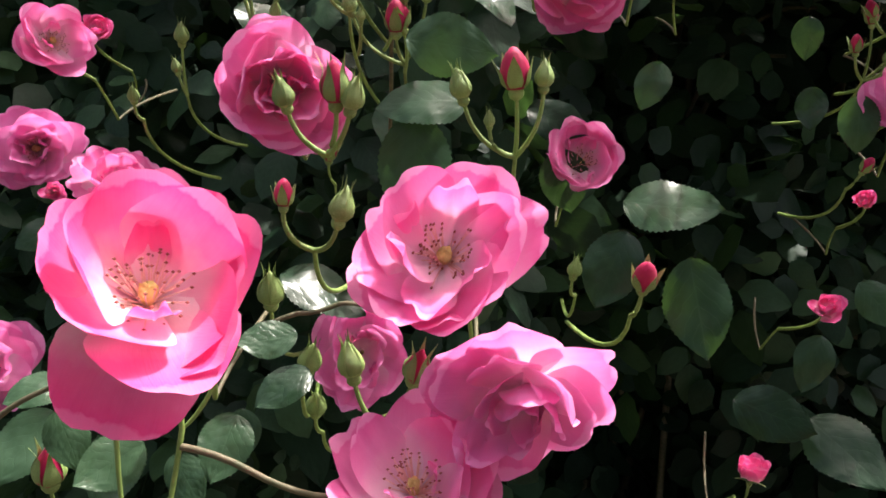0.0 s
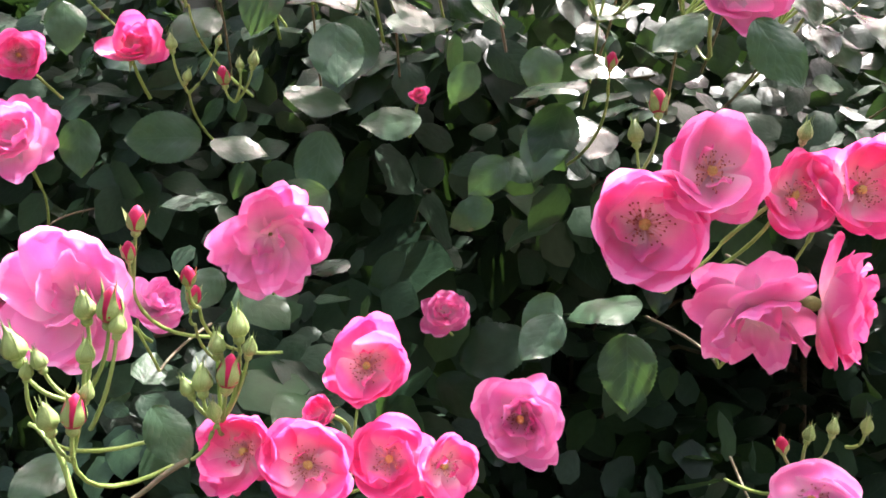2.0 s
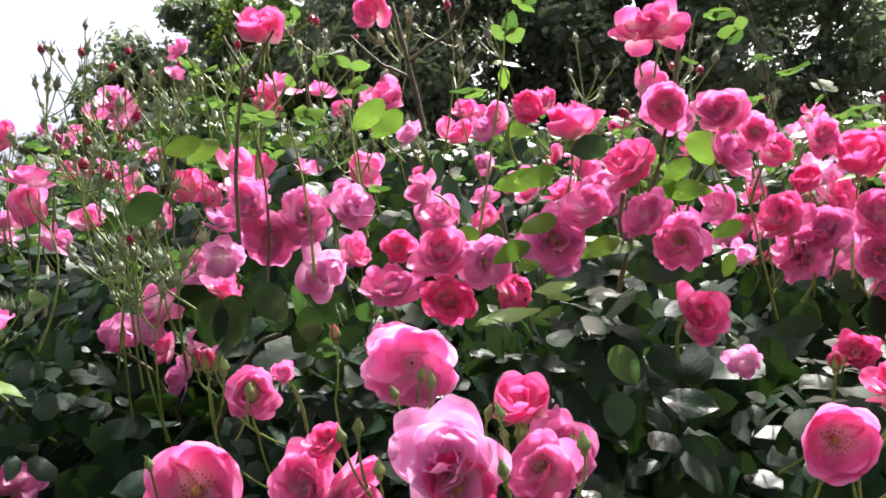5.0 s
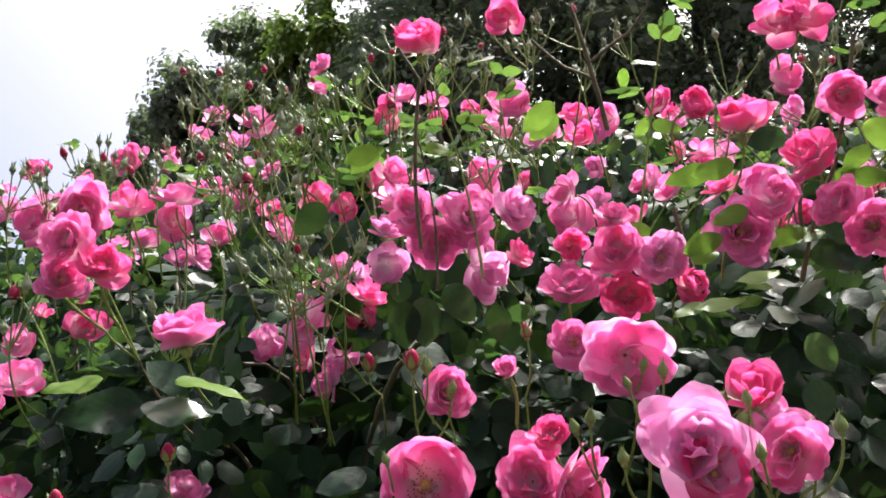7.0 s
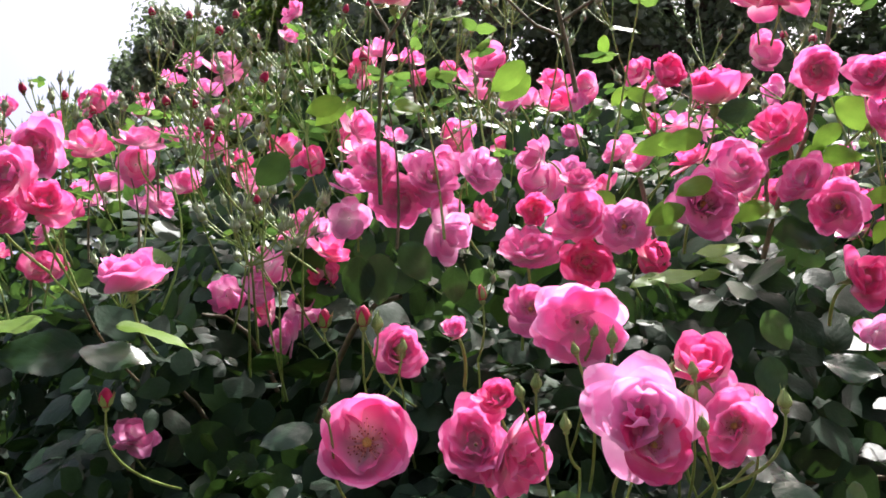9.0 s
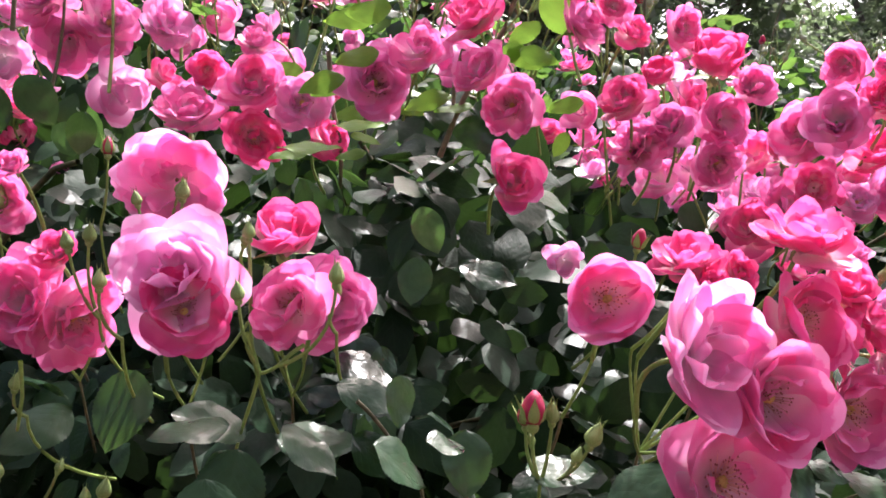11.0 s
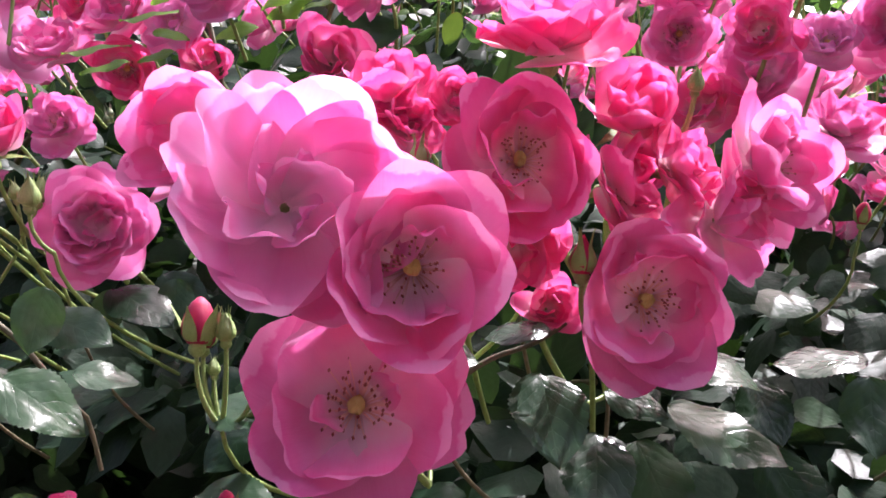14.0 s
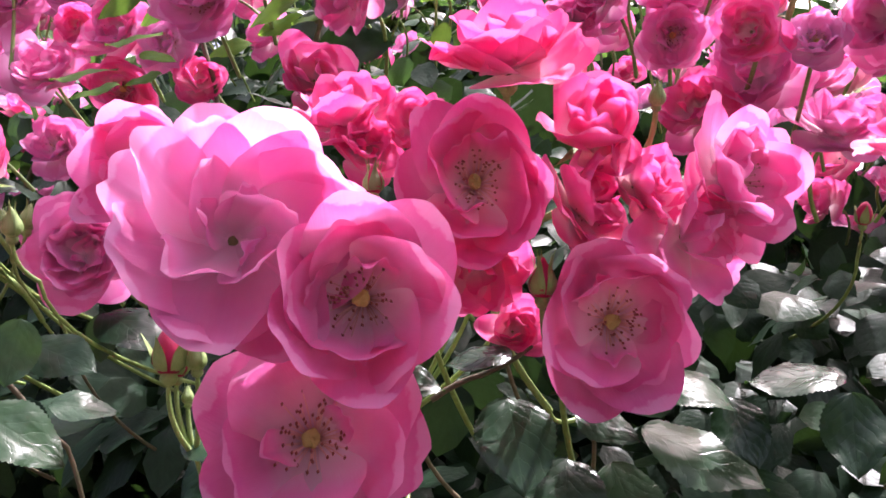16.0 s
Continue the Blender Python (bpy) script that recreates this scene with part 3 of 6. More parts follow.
def bud_spray(place):
    """An upright branching spray of small buds, each with its calyx and stalk."""
    n = len(SPRAYS)
    rng = np.random.default_rng(400 + n)
    at = np.array(place)
    joint = at - [rng.normal(0, 0.01), -0.01, 0.035]
    foot = joint + [rng.normal(0, 0.04), 0.10, -rng.uniform(0.07, 0.15)]
    thing = new("bud_spray")
    thing.matrix_basis = Matrix.Translation(Vector(joint))
    tagged(thing, "branching spray of small grey-green rosebuds on thin stalks", "bud spray", "bud sprays on the bush")
    part("stem", mesh_of("stem", *tube(bend(joint, joint - [0, 0, 0.05], foot, 9) - joint, np.linspace(0.0010, 0.0015, 9), 6), GREEN_STALK), thing, None, "side shoot")
    for k in range(rng.integers(4, 8)):
        p = at - joint + rng.normal(0, 1, 3) * [0.024, 0.018, 0.016]
        tone = "red" if rng.random() < 0.10 else "green"
        h = rng.uniform(0.012, 0.020)
        axis = Vector(p).normalized() * 0.6 + Vector((0, 0, 0.6))
        m = Matrix.Translation(Vector(p)) @ axis.to_track_quat("Z", "Y").to_matrix().to_4x4() @ Matrix.Diagonal((h, h, h, 1))
        bud = part("bud", bud_parts(tone)[0][1], thing, m, "furled crimson bud" if tone == "red" else "tight green bud")
        part("calyx", calyx(), bud)
        line = bend(p + 0.05 * h * np.array(axis.normalized()), p * 0.6 - [0, 0, 0.006], np.zeros(3), 6)
        part("stalk", mesh_of("stalk", *tube(line, 0.0009, 5), GREEN_STALK), thing, None, "thin green stalk")
    SPRAYS.append(at)


SPRAYS = []


# ---- leaves (1 long, foot at the origin, tip along +y, face up +z) ----
def leaf_arrays(rng, rows, cols, teeth, broad=0.35):
    u = np.linspace(0, 1, rows)
    half = broad * (np.sin(np.pi * np.clip(u, 0, 1) ** 0.84) ** 0.70 * (1 - 0.14 * u) - 0.10 * np.clip((u - 0.8) / 0.2, 0, 1))
    half = np.maximum(half, 0.004)
    half[-1] = 0.0
    half = half * rng.uniform(0.9, 1.12)
    saw = 1 + teeth * (np.arange(rows) % 2) - teeth / 2
    v = np.linspace(-1, 1, cols)
    x = half[:, None] * v[None] * np.where(np.abs(v) > 0.9, saw[:, None], 1.0)
    droop = rng.uniform(0.02, 0.22)
    fold = rng.uniform(0.03, 0.28)
    twist = rng.uniform(-0.25, 0.25)
    wob = rng.uniform(0, 6.3)
    y = np.repeat(u[:, None], cols, 1)
    z = -droop * u[:, None] ** 2 + fold * np.abs(x) - 0.55 * x ** 2 + 0.006 * np.sin(26 * (u[:, None] - 0.5 * np.abs(v)[None])) * np.abs(v)[None] + twist * x * u[:, None] + 0.026 * np.sin(9 * u[:, None] + wob + 2 * np.sign(v)) * np.abs(v)[None] + 0.02 * np.sin(5 * u[:, None] + 2 * wob)
    uv = np.stack([np.repeat((v[None] + 1) / 2, rows, 0), y], 2).reshape(-1, 2)
    return np.stack([x, y, z + 0 * y], 2).reshape(-1, 3), grid_faces(rows, cols), uv


lrng = np.random.default_rng(5)
LEAF_MESHES = {tone: [mesh_of("leaf", *(lambda a: (a[0], a[1], LEAF[tone], a[2]))(leaf_arrays(lrng, 37, 7, 0.06, 0.29 if tone == "young" else 0.355))) for _ in range(5)] for tone in LEAF}
COARSE = [leaf_arrays(lrng, 7, 3, 0.10, 0.28 + 0.018 * k) for k in range(8)]

rose_bush = new("rose_bush")
tagged(rose_bush, "large climbing rose bush with dark glossy leaves and many pink blooms", "rose bush")
LEAVES = []


def axes_of(face, tip):
    z = Vector(face).normalized()
    y = Vector(tip)
    y = (y - z * y.dot(z)).normalized()
    return y.cross(z), y, z


def leaf_at(tone, middle, length, face, tip):
    """One large leaf of the bush, by its middle, its face and the way its tip points."""
    x, y, z = axes_of(face, tip)
    foot = Vector(middle) - y * length * 0.5
    m = Matrix.Translation(foot) @ Matrix((x, y, z)).transposed().to_4x4() @ Matrix.Diagonal((length, length, length, 1))
    part("leaf", LEAF_MESHES[tone][len(LEAVES) % 5], rose_bush, m)
    LEAVES.append((Vector(middle), length, foot))


# ---- roses, buds and large leaves of the bush ----
rose("drooped", "hot", (-0.033, 0.144, 1.005), 0.060, (0.25, -0.62, 0.74))
rose("rosette", "pink", (0.042, 0.191, 1.009), 0.061, (0.01, -0.80, 0.60))
rose("loose", "lilac", (0.067, 0.164, 0.971), 0.056, (-0.13, -0.94, -0.32))
rose("open", "pink", (0.038, 0.162, 0.946), 0.058, (-0.08, -0.55, 0.84))
rose("full", "lilac", (-0.216, 0.369, 0.888), 0.055, (0.47, -0.74, 0.48))
rose("folded", "pink", (-0.052, 0.369, 1.048), 0.069, (0.326, -0.942, -0.085))
rose("open", "pink", (-0.223, 0.470, 1.066), 0.051, (0.67, -0.73, 0.16))
rose("full", "lilac", (-0.223, 0.442, 1.000), 0.057, (0.31, -0.94, 0.12))
rose("full", "pink", (-0.164, 0.421, 0.988), 0.050, (0.33, -0.72, 0.62))
rose("cup", "hot", (-0.256, 0.601, 1.077), 0.022, (0.51, -0.71, 0.48))
rose("cup", "hot", (-0.267, 0.547, 0.955), 0.019, (0.45, -0.88, 0.16))
rose("bowl", "pink", (0.119, 0.515, 1.010), 0.050, (0.13, -0.86, 0.49))
rose("full", "lilac", (-0.004, 0.353, 0.915), 0.056, (0.14, -0.98, 0.16))
rose("cup", "hot", (0.323, 0.577, 0.903), 0.026, (-0.06, -0.70, 0.71))
rose("cup", "hot", (0.257, 0.501, 0.800), 0.026, (0.02, -0.09, 1.00))
rose("cup", "hot", (0.353, 0.613, 0.983), 0.016, (-0.39, -0.71, 0.59))
rose("folded", "pink", (0.102, 0.447, 1.120), 0.071, (0.40, -0.85, -0.33))
rose("open", "hot", (0.084, 0.451, 1.161), 0.045, (0.01, -0.98, 0.20))
rose("open", "hot", (0.052, 0.452, 1.166), 0.043, (-0.27, -0.94, 0.19))
rose("bowl", "hot", (0.120, 0.474, 1.159), 0.043, (0.11, -0.98, 0.16))
rose("open", "hot", (0.148, 0.472, 1.157), 0.034, (0.54, -0.83, 0.13))
rose("open", "hot", (0.107, 0.479, 1.204), 0.048, (0.06, -0.97, 0.25))
rose("full", "lilac", (0.191, 0.577, 1.159), 0.059, (-0.05, -0.99, 0.10))
rose("scalloped", "blush", (-0.044, 0.486, 1.231), 0.073, (0.12, -0.99, 0.06))
rose("scalloped", "lilac", (0.039, 0.566, 1.264), 0.071, (0.28, -0.88, -0.37))
rose("full", "hot", (-0.140, 0.594, 1.223), 0.033, (0.41, -0.91, 0.07))
rose("cup", "hot", (0.085, 0.477, 1.180), 0.016, (-0.37, -0.89, 0.29))
rose("open", "pale", (0.350, 0.535, 1.129), 0.050, (-0.49, -0.87, -0.02))
rose("full", "lilac", (0.314, 0.475, 1.064), 0.059, (-0.46, -0.85, 0.24))
rose("bowl", "pink", (0.242, 0.480, 1.277), 0.065, (-0.13, -0.99, -0.04))
rose("blown", "lilac", (0.297, 0.475, 1.232), 0.063, (0.04, -0.69, -0.73))
rose("open", "pink", (0.271, 0.469, 1.304), 0.054, (-0.08, -0.99, 0.10))
rose("open", "hot", (0.311, 0.469, 1.293), 0.043, (0.02, -1.00, 0.06))
rose("open", "hot", (0.343, 0.469, 1.297), 0.051, (0.02, -0.99, 0.11))
rose("full", "hot", (0.334, 0.468, 1.240), 0.062, (0.91, -0.41, -0.08))
rose("full", "pink", (-0.165, 0.652, 1.333), 0.065, (0.20, -0.91, 0.36))
rose("bowl", "hot", (-0.181, 0.688, 1.396), 0.044, (0.43, -0.90, -0.04))
rose("cup", "hot", (-0.090, 0.676, 1.403), 0.042, (0.40, -0.90, 0.17))
rose("full", "lilac", (-0.055, 0.640, 1.219), 0.048, (0.73, -0.45, 0.52))
rose("full", "pink", (0.140, 0.841, 1.202), 0.046, (0.20, -0.93, 0.30))
rose("cup", "hot", (0.118, 0.691, 1.374), 0.016, (0.08, -1.00, 0.06))
rose("bowl", "pink", (-0.138, 0.667, 1.506), 0.064, (0.09, -0.99, -0.05))
rose("full", "pink", (-0.062, 0.674, 1.502), 0.059, (-0.04, -0.98, 0.17))
rose("full", "pink", (-0.030, 0.678, 1.492), 0.066, (0.73, -0.50, -0.46))
rose("full", "hot", (-0.044, 0.669, 1.531), 0.034, (-0.01, -0.93, 0.37))
rose("loose", "pale", (0.045, 0.593, 1.507), 0.072, (-0.02, -0.99, 0.10))
rose("open", "hot", (0.053, 0.592, 1.488), 0.048, (0.52, -0.84, 0.14))
rose("scalloped", "blush", (0.018, 0.673, 1.580), 0.073, (-0.04, -0.96, -0.29))
rose("cup", "hot", (0.093, 0.635, 1.541), 0.040, (0.10, -0.70, 0.71))
rose("full", "pink", (0.102, 0.609, 1.497), 0.048, (-0.28, -0.96, 0.05))
rose("scalloped", "lilac", (0.120, 0.692, 1.509), 0.044, (0.41, -0.91, 0.00))
rose("full", "pink", (-0.129, 0.773, 1.589), 0.054, (0.54, -0.82, -0.20))
rose("cup", "hot", (0.234, 0.706, 1.604), 0.042, (0.29, -0.95, -0.07))
rose("full", "pale", (-0.089, 0.888, 1.725), 0.068, (0.67, -0.59, -0.44))
rose("loose", "pink", (-0.159, 0.856, 1.795), 0.059, (-0.23, -0.93, 0.28))
rose("loose", "lilac", (-0.102, 0.871, 1.783), 0.068, (0.49, -0.85, 0.21))
rose("loose", "lilac", (-0.136, 0.875, 1.763), 0.062, (0.26, -0.76, -0.60))
rose("full", "pale", (-0.053, 0.874, 1.786), 0.052, (0.68, -0.72, 0.15))
rose("full", "hot", (-0.053, 0.886, 1.741), 0.039, (0.82, -0.55, 0.14))
rose("blown", "pale", (-0.194, 0.883, 1.750), 0.051, (-0.08, -0.94, -0.34))
rose("full", "pink", (0.038, 0.812, 1.708), 0.056, (0.09, -0.99, 0.07))
rose("loose", "pale", (0.077, 0.817, 1.695), 0.052, (0.05, -0.99, -0.10))
rose("loose", "hot", (-0.003, 0.823, 1.721), 0.037, (0.15, -0.87, -0.47))
rose("loose", "pink", (-0.010, 0.808, 1.679), 0.053, (0.13, -0.89, 0.44))
rose("full", "hot", (0.040, 0.824, 1.664), 0.054, (0.22, -0.76, -0.61))
rose("full", "pink", (0.038, 0.803, 1.739), 0.035, (0.05, -0.82, 0.58))
rose("loose", "hot", (0.100, 0.826, 1.668), 0.044, (0.62, -0.76, 0.19))
rose("full", "lilac", (0.137, 0.751, 1.688), 0.058, (0.20, -0.98, -0.08))
rose("loose", "pink", (0.169, 0.746, 1.714), 0.051, (0.07, -0.97, 0.24))
rose("loose", "pink", (0.213, 0.737, 1.697), 0.044, (-0.44, -0.89, 0.08))
rose("full", "pink", (0.238, 0.745, 1.673), 0.052, (-0.38, -0.91, -0.14))
rose("loose", "hot", (0.210, 0.761, 1.753), 0.052, (-0.44, -0.68, 0.58))
rose("full", "pink", (0.246, 0.751, 1.798), 0.045, (0.03, -0.84, -0.54))
rose("cup", "hot", (0.167, 0.782, 1.808), 0.064, (0.02, -0.48, 0.88))
rose("cup", "hot", (0.128, 0.785, 1.828), 0.033, (0.56, -0.83, 0.00))
rose("full", "pink", (0.295, 0.756, 1.791), 0.049, (-0.54, -0.84, 0.04))
rose("full", "lilac", (0.297, 0.766, 1.754), 0.049, (0.67, -0.73, 0.17))
rose("full", "pink", (0.321, 0.763, 1.770), 0.040, (-0.11, -0.95, -0.28))
rose("full", "hot", (0.346, 0.793, 1.766), 0.034, (0.29, -0.93, 0.25))
rose("loose", "pink", (0.389, 0.794, 1.772), 0.040, (0.30, -0.95, -0.07))
rose("cup", "hot", (0.420, 0.802, 1.751), 0.052, (-0.08, -0.83, 0.56))
rose("loose", "lilac", (0.455, 0.810, 1.731), 0.043, (-0.26, -0.96, 0.08))
rose("full", "lilac", (0.426, 0.825, 1.666), 0.046, (0.02, -0.92, -0.40))
rose("full", "lilac", (0.382, 0.815, 1.694), 0.048, (-0.51, -0.84, 0.19))
rose("full", "lilac", (0.362, 0.819, 1.675), 0.043, (0.09, -0.98, -0.16))
rose("blown", "pale", (0.314, 0.914, 1.595), 0.039, (-0.16, -0.72, -0.67))
rose("full", "hot", (0.403, 0.868, 1.589), 0.041, (-0.12, -0.99, -0.08))
rose("full", "hot", (-0.357, 0.610, 1.689), 0.042, (0.57, -0.74, 0.36))
rose("loose", "pink", (-0.390, 0.608, 1.681), 0.042, (0.57, -0.81, 0.11))
rose("full", "pink", (-0.383, 0.600, 1.709), 0.045, (0.04, -1.00, -0.05))
rose("full", "pink", (-0.517, 0.843, 1.846), 0.066, (0.05, -0.83, -0.56))
rose("full", "pink", (-0.668, 0.980, 1.909), 0.063, (0.08, -0.99, -0.11))
rose("loose", "hot", (-0.495, 0.901, 1.876), 0.063, (0.35, -0.83, 0.43))
rose("loose", "pink", (-0.498, 1.030, 1.938), 0.063, (0.29, -0.47, 0.83))
rose("loose", "pink", (-0.935, 1.289, 2.090), 0.057, (0.16, -0.98, -0.15))
rose("loose", "pink", (-0.851, 1.303, 2.089), 0.057, (0.70, -0.45, -0.56))
rose("full", "pink", (-0.519, 1.068, 1.920), 0.063, (0.62, -0.73, -0.29))
rose("cup", "pink", (-0.521, 1.238, 1.958), 0.051, (0.28, -0.90, 0.33))
rose("full", "lilac", (-0.522, 1.151, 1.898), 0.057, (0.96, -0.24, 0.16))
rose("full", "lilac", (-0.654, 1.370, 1.982), 0.057, (0.60, -0.60, 0.52))
rose("cup", "lilac", (-0.635, 1.203, 1.957), 0.046, (0.22, -0.47, 0.85))
rose("cup", "lilac", (-0.627, 1.490, 2.165), 0.046, (0.58, -0.58, 0.57))
rose("full", "pink", (-0.793, 1.141, 1.804), 0.057, (0.36, -0.85, 0.38))
rose("loose", "hot", (-0.859, 1.291, 1.895), 0.046, (0.49, -0.53, 0.69))
rose("loose", "pink", (-0.677, 0.985, 1.707), 0.063, (0.57, -0.67, 0.48))
rose("loose", "lilac", (-1.059, 1.419, 1.848), 0.057, (0.63, -0.48, 0.61))
rose("full", "pink", (-0.880, 1.195, 1.740), 0.057, (0.39, -0.92, -0.09))
rose("loose", "pink", (-0.856, 1.165, 1.703), 0.057, (0.95, -0.26, 0.19))
rose("cup", "lilac", (-0.337, 0.703, 1.657), 0.058, (0.05, -0.41, 0.91))
rose("blown", "lilac", (-0.411, 1.119, 1.740), 0.057, (0.41, -0.73, -0.54))
rose("full", "hot", (-0.388, 1.203, 1.737), 0.051, (-0.50, -0.84, 0.22))
rose("blown", "lilac", (-0.332, 1.193, 1.735), 0.057, (0.23, -0.85, 0.47))
rose("loose", "lilac", (-0.367, 1.473, 1.811), 0.057, (0.19, -0.93, -0.33))
rose("loose", "lilac", (-0.340, 1.142, 1.681), 0.063, (-0.74, -0.65, 0.18))
rose("loose", "hot", (-0.433, 1.224, 1.978), 0.063, (0.82, -0.39, 0.43))
rose("full", "hot", (-0.364, 1.230, 1.993), 0.063, (0.43, -0.88, 0.21))
rose("loose", "pink", (-0.451, 1.318, 1.985), 0.063, (0.56, -0.70, 0.43))
rose("full", "pink", (-0.717, 1.023, 1.577), 0.063, (0.61, -0.67, 0.43))
rose("full", "pink", (-0.789, 1.181, 1.558), 0.057, (-0.02, -0.27, 0.96))
rose("full", "lilac", (-0.509, 1.075, 1.563), 0.057, (0.46, -0.74, 0.49))
rose("cup", "hot", (-0.130, 0.819, 1.974), 0.055, (-0.00, -0.81, 0.59))
rose("full", "hot", (-0.037, 0.985, 2.091), 0.063, (-0.45, -0.87, -0.20))
rose("loose", "pink", (-0.272, 0.953, 2.049), 0.037, (-0.40, -0.85, 0.35))
rose("loose", "pink", (-0.279, 0.961, 2.022), 0.025, (0.50, -0.79, 0.35))
rose("full", "pink", (-0.392, 1.047, 2.039), 0.063, (0.34, -0.80, 0.50))
rose("loose", "lilac", (-0.585, 1.456, 2.235), 0.063, (0.06, -0.92, 0.38))
rose("full", "lilac", (-0.662, 1.555, 2.360), 0.063, (0.01, -0.92, 0.39))
rose("cup", "pink", (-0.736, 1.629, 2.366), 0.057, (0.37, -0.65, 0.66))
rose("full", "hot", (-1.017, 2.085, 2.584), 0.051, (0.27, -0.59, 0.76))
rose("cup", "pink", (-0.887, 1.817, 2.400), 0.057, (0.16, -0.98, 0.07))
rose("full", "hot", (-0.707, 1.279, 2.140), 0.063, (-0.10, -0.95, 0.31))
rose("loose", "pink", (-1.028, 1.936, 2.510), 0.051, (-0.25, -0.93, 0.28))
rose("cup", "hot", (-1.259, 2.065, 2.531), 0.051, (0.43, -0.82, 0.38))
rose("loose", "pink", (-1.156, 1.590, 2.287), 0.057, (0.16, -0.34, 0.93))
rose("full", "hot", (-0.967, 1.417, 2.224), 0.057, (0.26, -0.95, 0.15))
rose("full", "pink", (-1.339, 1.741, 2.415), 0.057, (0.45, -0.77, 0.44))
rose("full", "pink", (-0.193, 1.137, 2.092), 0.063, (0.29, -0.53, 0.80))
rose("full", "pink", (-0.177, 1.317, 2.176), 0.057, (0.23, -0.65, 0.72))
rose("full", "hot", (-0.238, 1.211, 2.107), 0.063, (-0.42, -0.91, -0.02))
rose("full", "hot", (-0.214, 1.715, 2.353), 0.051, (0.12, -0.98, -0.14))
rose("loose", "pink", (-0.069, 1.173, 2.043), 0.063, (0.41, -0.76, 0.50))
rose("cup", "pink", (-0.043, 1.104, 2.033), 0.063, (0.06, -0.87, 0.48))
rose("cup", "hot", (-0.133, 1.553, 2.274), 0.051, (0.23, -0.95, 0.21))
rose("cup", "lilac", (0.019, 1.523, 2.180), 0.051, (-0.04, -0.07, 1.00))
rose("cup", "hot", (0.045, 1.201, 2.014), 0.057, (0.23, -0.82, 0.53))
rose("full", "lilac", (0.083, 1.383, 2.102), 0.057, (0.21, -0.96, 0.18))
rose("full", "hot", (0.187, 1.313, 2.107), 0.057, (-0.57, -0.81, 0.08))
rose("full", "pink", (0.303, 1.051, 1.978), 0.066, (0.54, -0.84, 0.00))
rose("loose", "hot", (0.273, 0.940, 1.993), 0.066, (-0.12, -0.99, -0.03))
rose("loose", "hot", (0.307, 0.943, 1.999), 0.066, (0.05, -0.98, 0.19))
rose("full", "hot", (-0.248, 1.185, 1.986), 0.063, (-0.18, -0.81, 0.55))
rose("loose", "pink", (-0.223, 1.405, 2.079), 0.057, (0.29, -0.77, 0.58))
rose("full", "pink", (-0.108, 1.308, 2.021), 0.063, (0.18, -0.94, -0.29))
rose("full", "hot", (-0.038, 1.541, 2.100), 0.051, (-0.21, -0.96, 0.18))
rose("full", "lilac", (0.003, 1.459, 2.022), 0.057, (-0.31, -0.74, 0.59))
rose("full", "lilac", (0.076, 1.473, 2.017), 0.057, (-0.12, -0.90, 0.41))
rose("full", "pink", (0.014, 1.114, 1.860), 0.068, (-0.42, -0.90, 0.06))
rose("full", "hot", (0.076, 1.332, 1.923), 0.057, (-0.29, -0.91, 0.29))
rose("full", "pink", (0.126, 1.200, 1.925), 0.057, (-0.49, -0.74, 0.46))
rose("loose", "pink", (-0.091, 1.568, 1.857), 0.057, (0.60, -0.80, 0.11))
rose("cup", "pink", (-0.069, 0.654, 1.579), 0.019, (-0.18, -0.88, 0.45))
rose("full", "lilac", (0.477, 0.727, 1.670), 0.058, (-0.43, -0.90, 0.01))
rose("full", "pink", (0.481, 0.718, 1.710), 0.040, (-0.85, -0.43, -0.31))
rose("full", "pink", (0.474, 0.773, 1.676), 0.056, (-0.47, -0.43, -0.01))
rose("full", "hot", (0.514, 0.721, 1.685), 0.042, (-0.42, -0.84, 0.34))
rose("full", "hot", (0.537, 0.776, 1.663), 0.056, (-0.50, -0.84, 0.64))
rose("full", "pink", (0.541, 0.724, 1.663), 0.044, (-0.12, -0.96, 0.26))
rose("loose", "pink", (0.600, 0.779, 1.653), 0.056, (-0.46, -0.96, 0.56))
rose("full", "pink", (0.512, 0.716, 1.708), 0.026, (-0.86, -0.51, 0.07))
rose("full", "hot", (0.512, 0.771, 1.698), 0.056, (-1.19, -0.51, 0.37))
rose("full", "lilac", (0.517, 0.723, 1.614), 0.053, (-0.66, -0.68, -0.33))
rose("loose", "lilac", (0.466, 0.778, 1.617), 0.056, (-0.22, -0.68, -0.03))
rose("full", "pale", (0.487, 0.726, 1.607), 0.036, (-0.01, -0.97, 0.23))
rose("full", "lilac", (0.505, 0.781, 1.583), 0.056, (0.42, -0.97, 0.53))
rose("full", "lilac", (0.429, 0.815, 1.701), 0.050, (0.13, -0.94, -0.31))
rose("full", "hot", (0.422, 0.870, 1.739), 0.056, (0.87, -0.94, -0.01))
rose("cup", "hot", (0.372, 0.811, 1.737), 0.030, (-0.46, -0.76, 0.45))
rose("full", "lilac", (0.375, 0.866, 1.707), 0.056, (0.10, -0.76, 0.75))
rose("full", "hot", (0.330, 0.767, 1.693), 0.044, (-0.45, -0.81, 0.36))
rose("loose", "pink", (0.353, 0.822, 1.677), 0.056, (-1.13, -0.81, 0.66))
rose("cup", "hot", (0.481, 0.816, 1.678), 0.035, (-0.14, -0.69, 0.71))
rose("loose", "lilac", (0.518, 0.871, 1.650), 0.056, (-0.03, -0.69, 1.01))
rose("full", "hot", (0.456, 0.727, 1.616), 0.037, (-0.38, -0.90, -0.21))
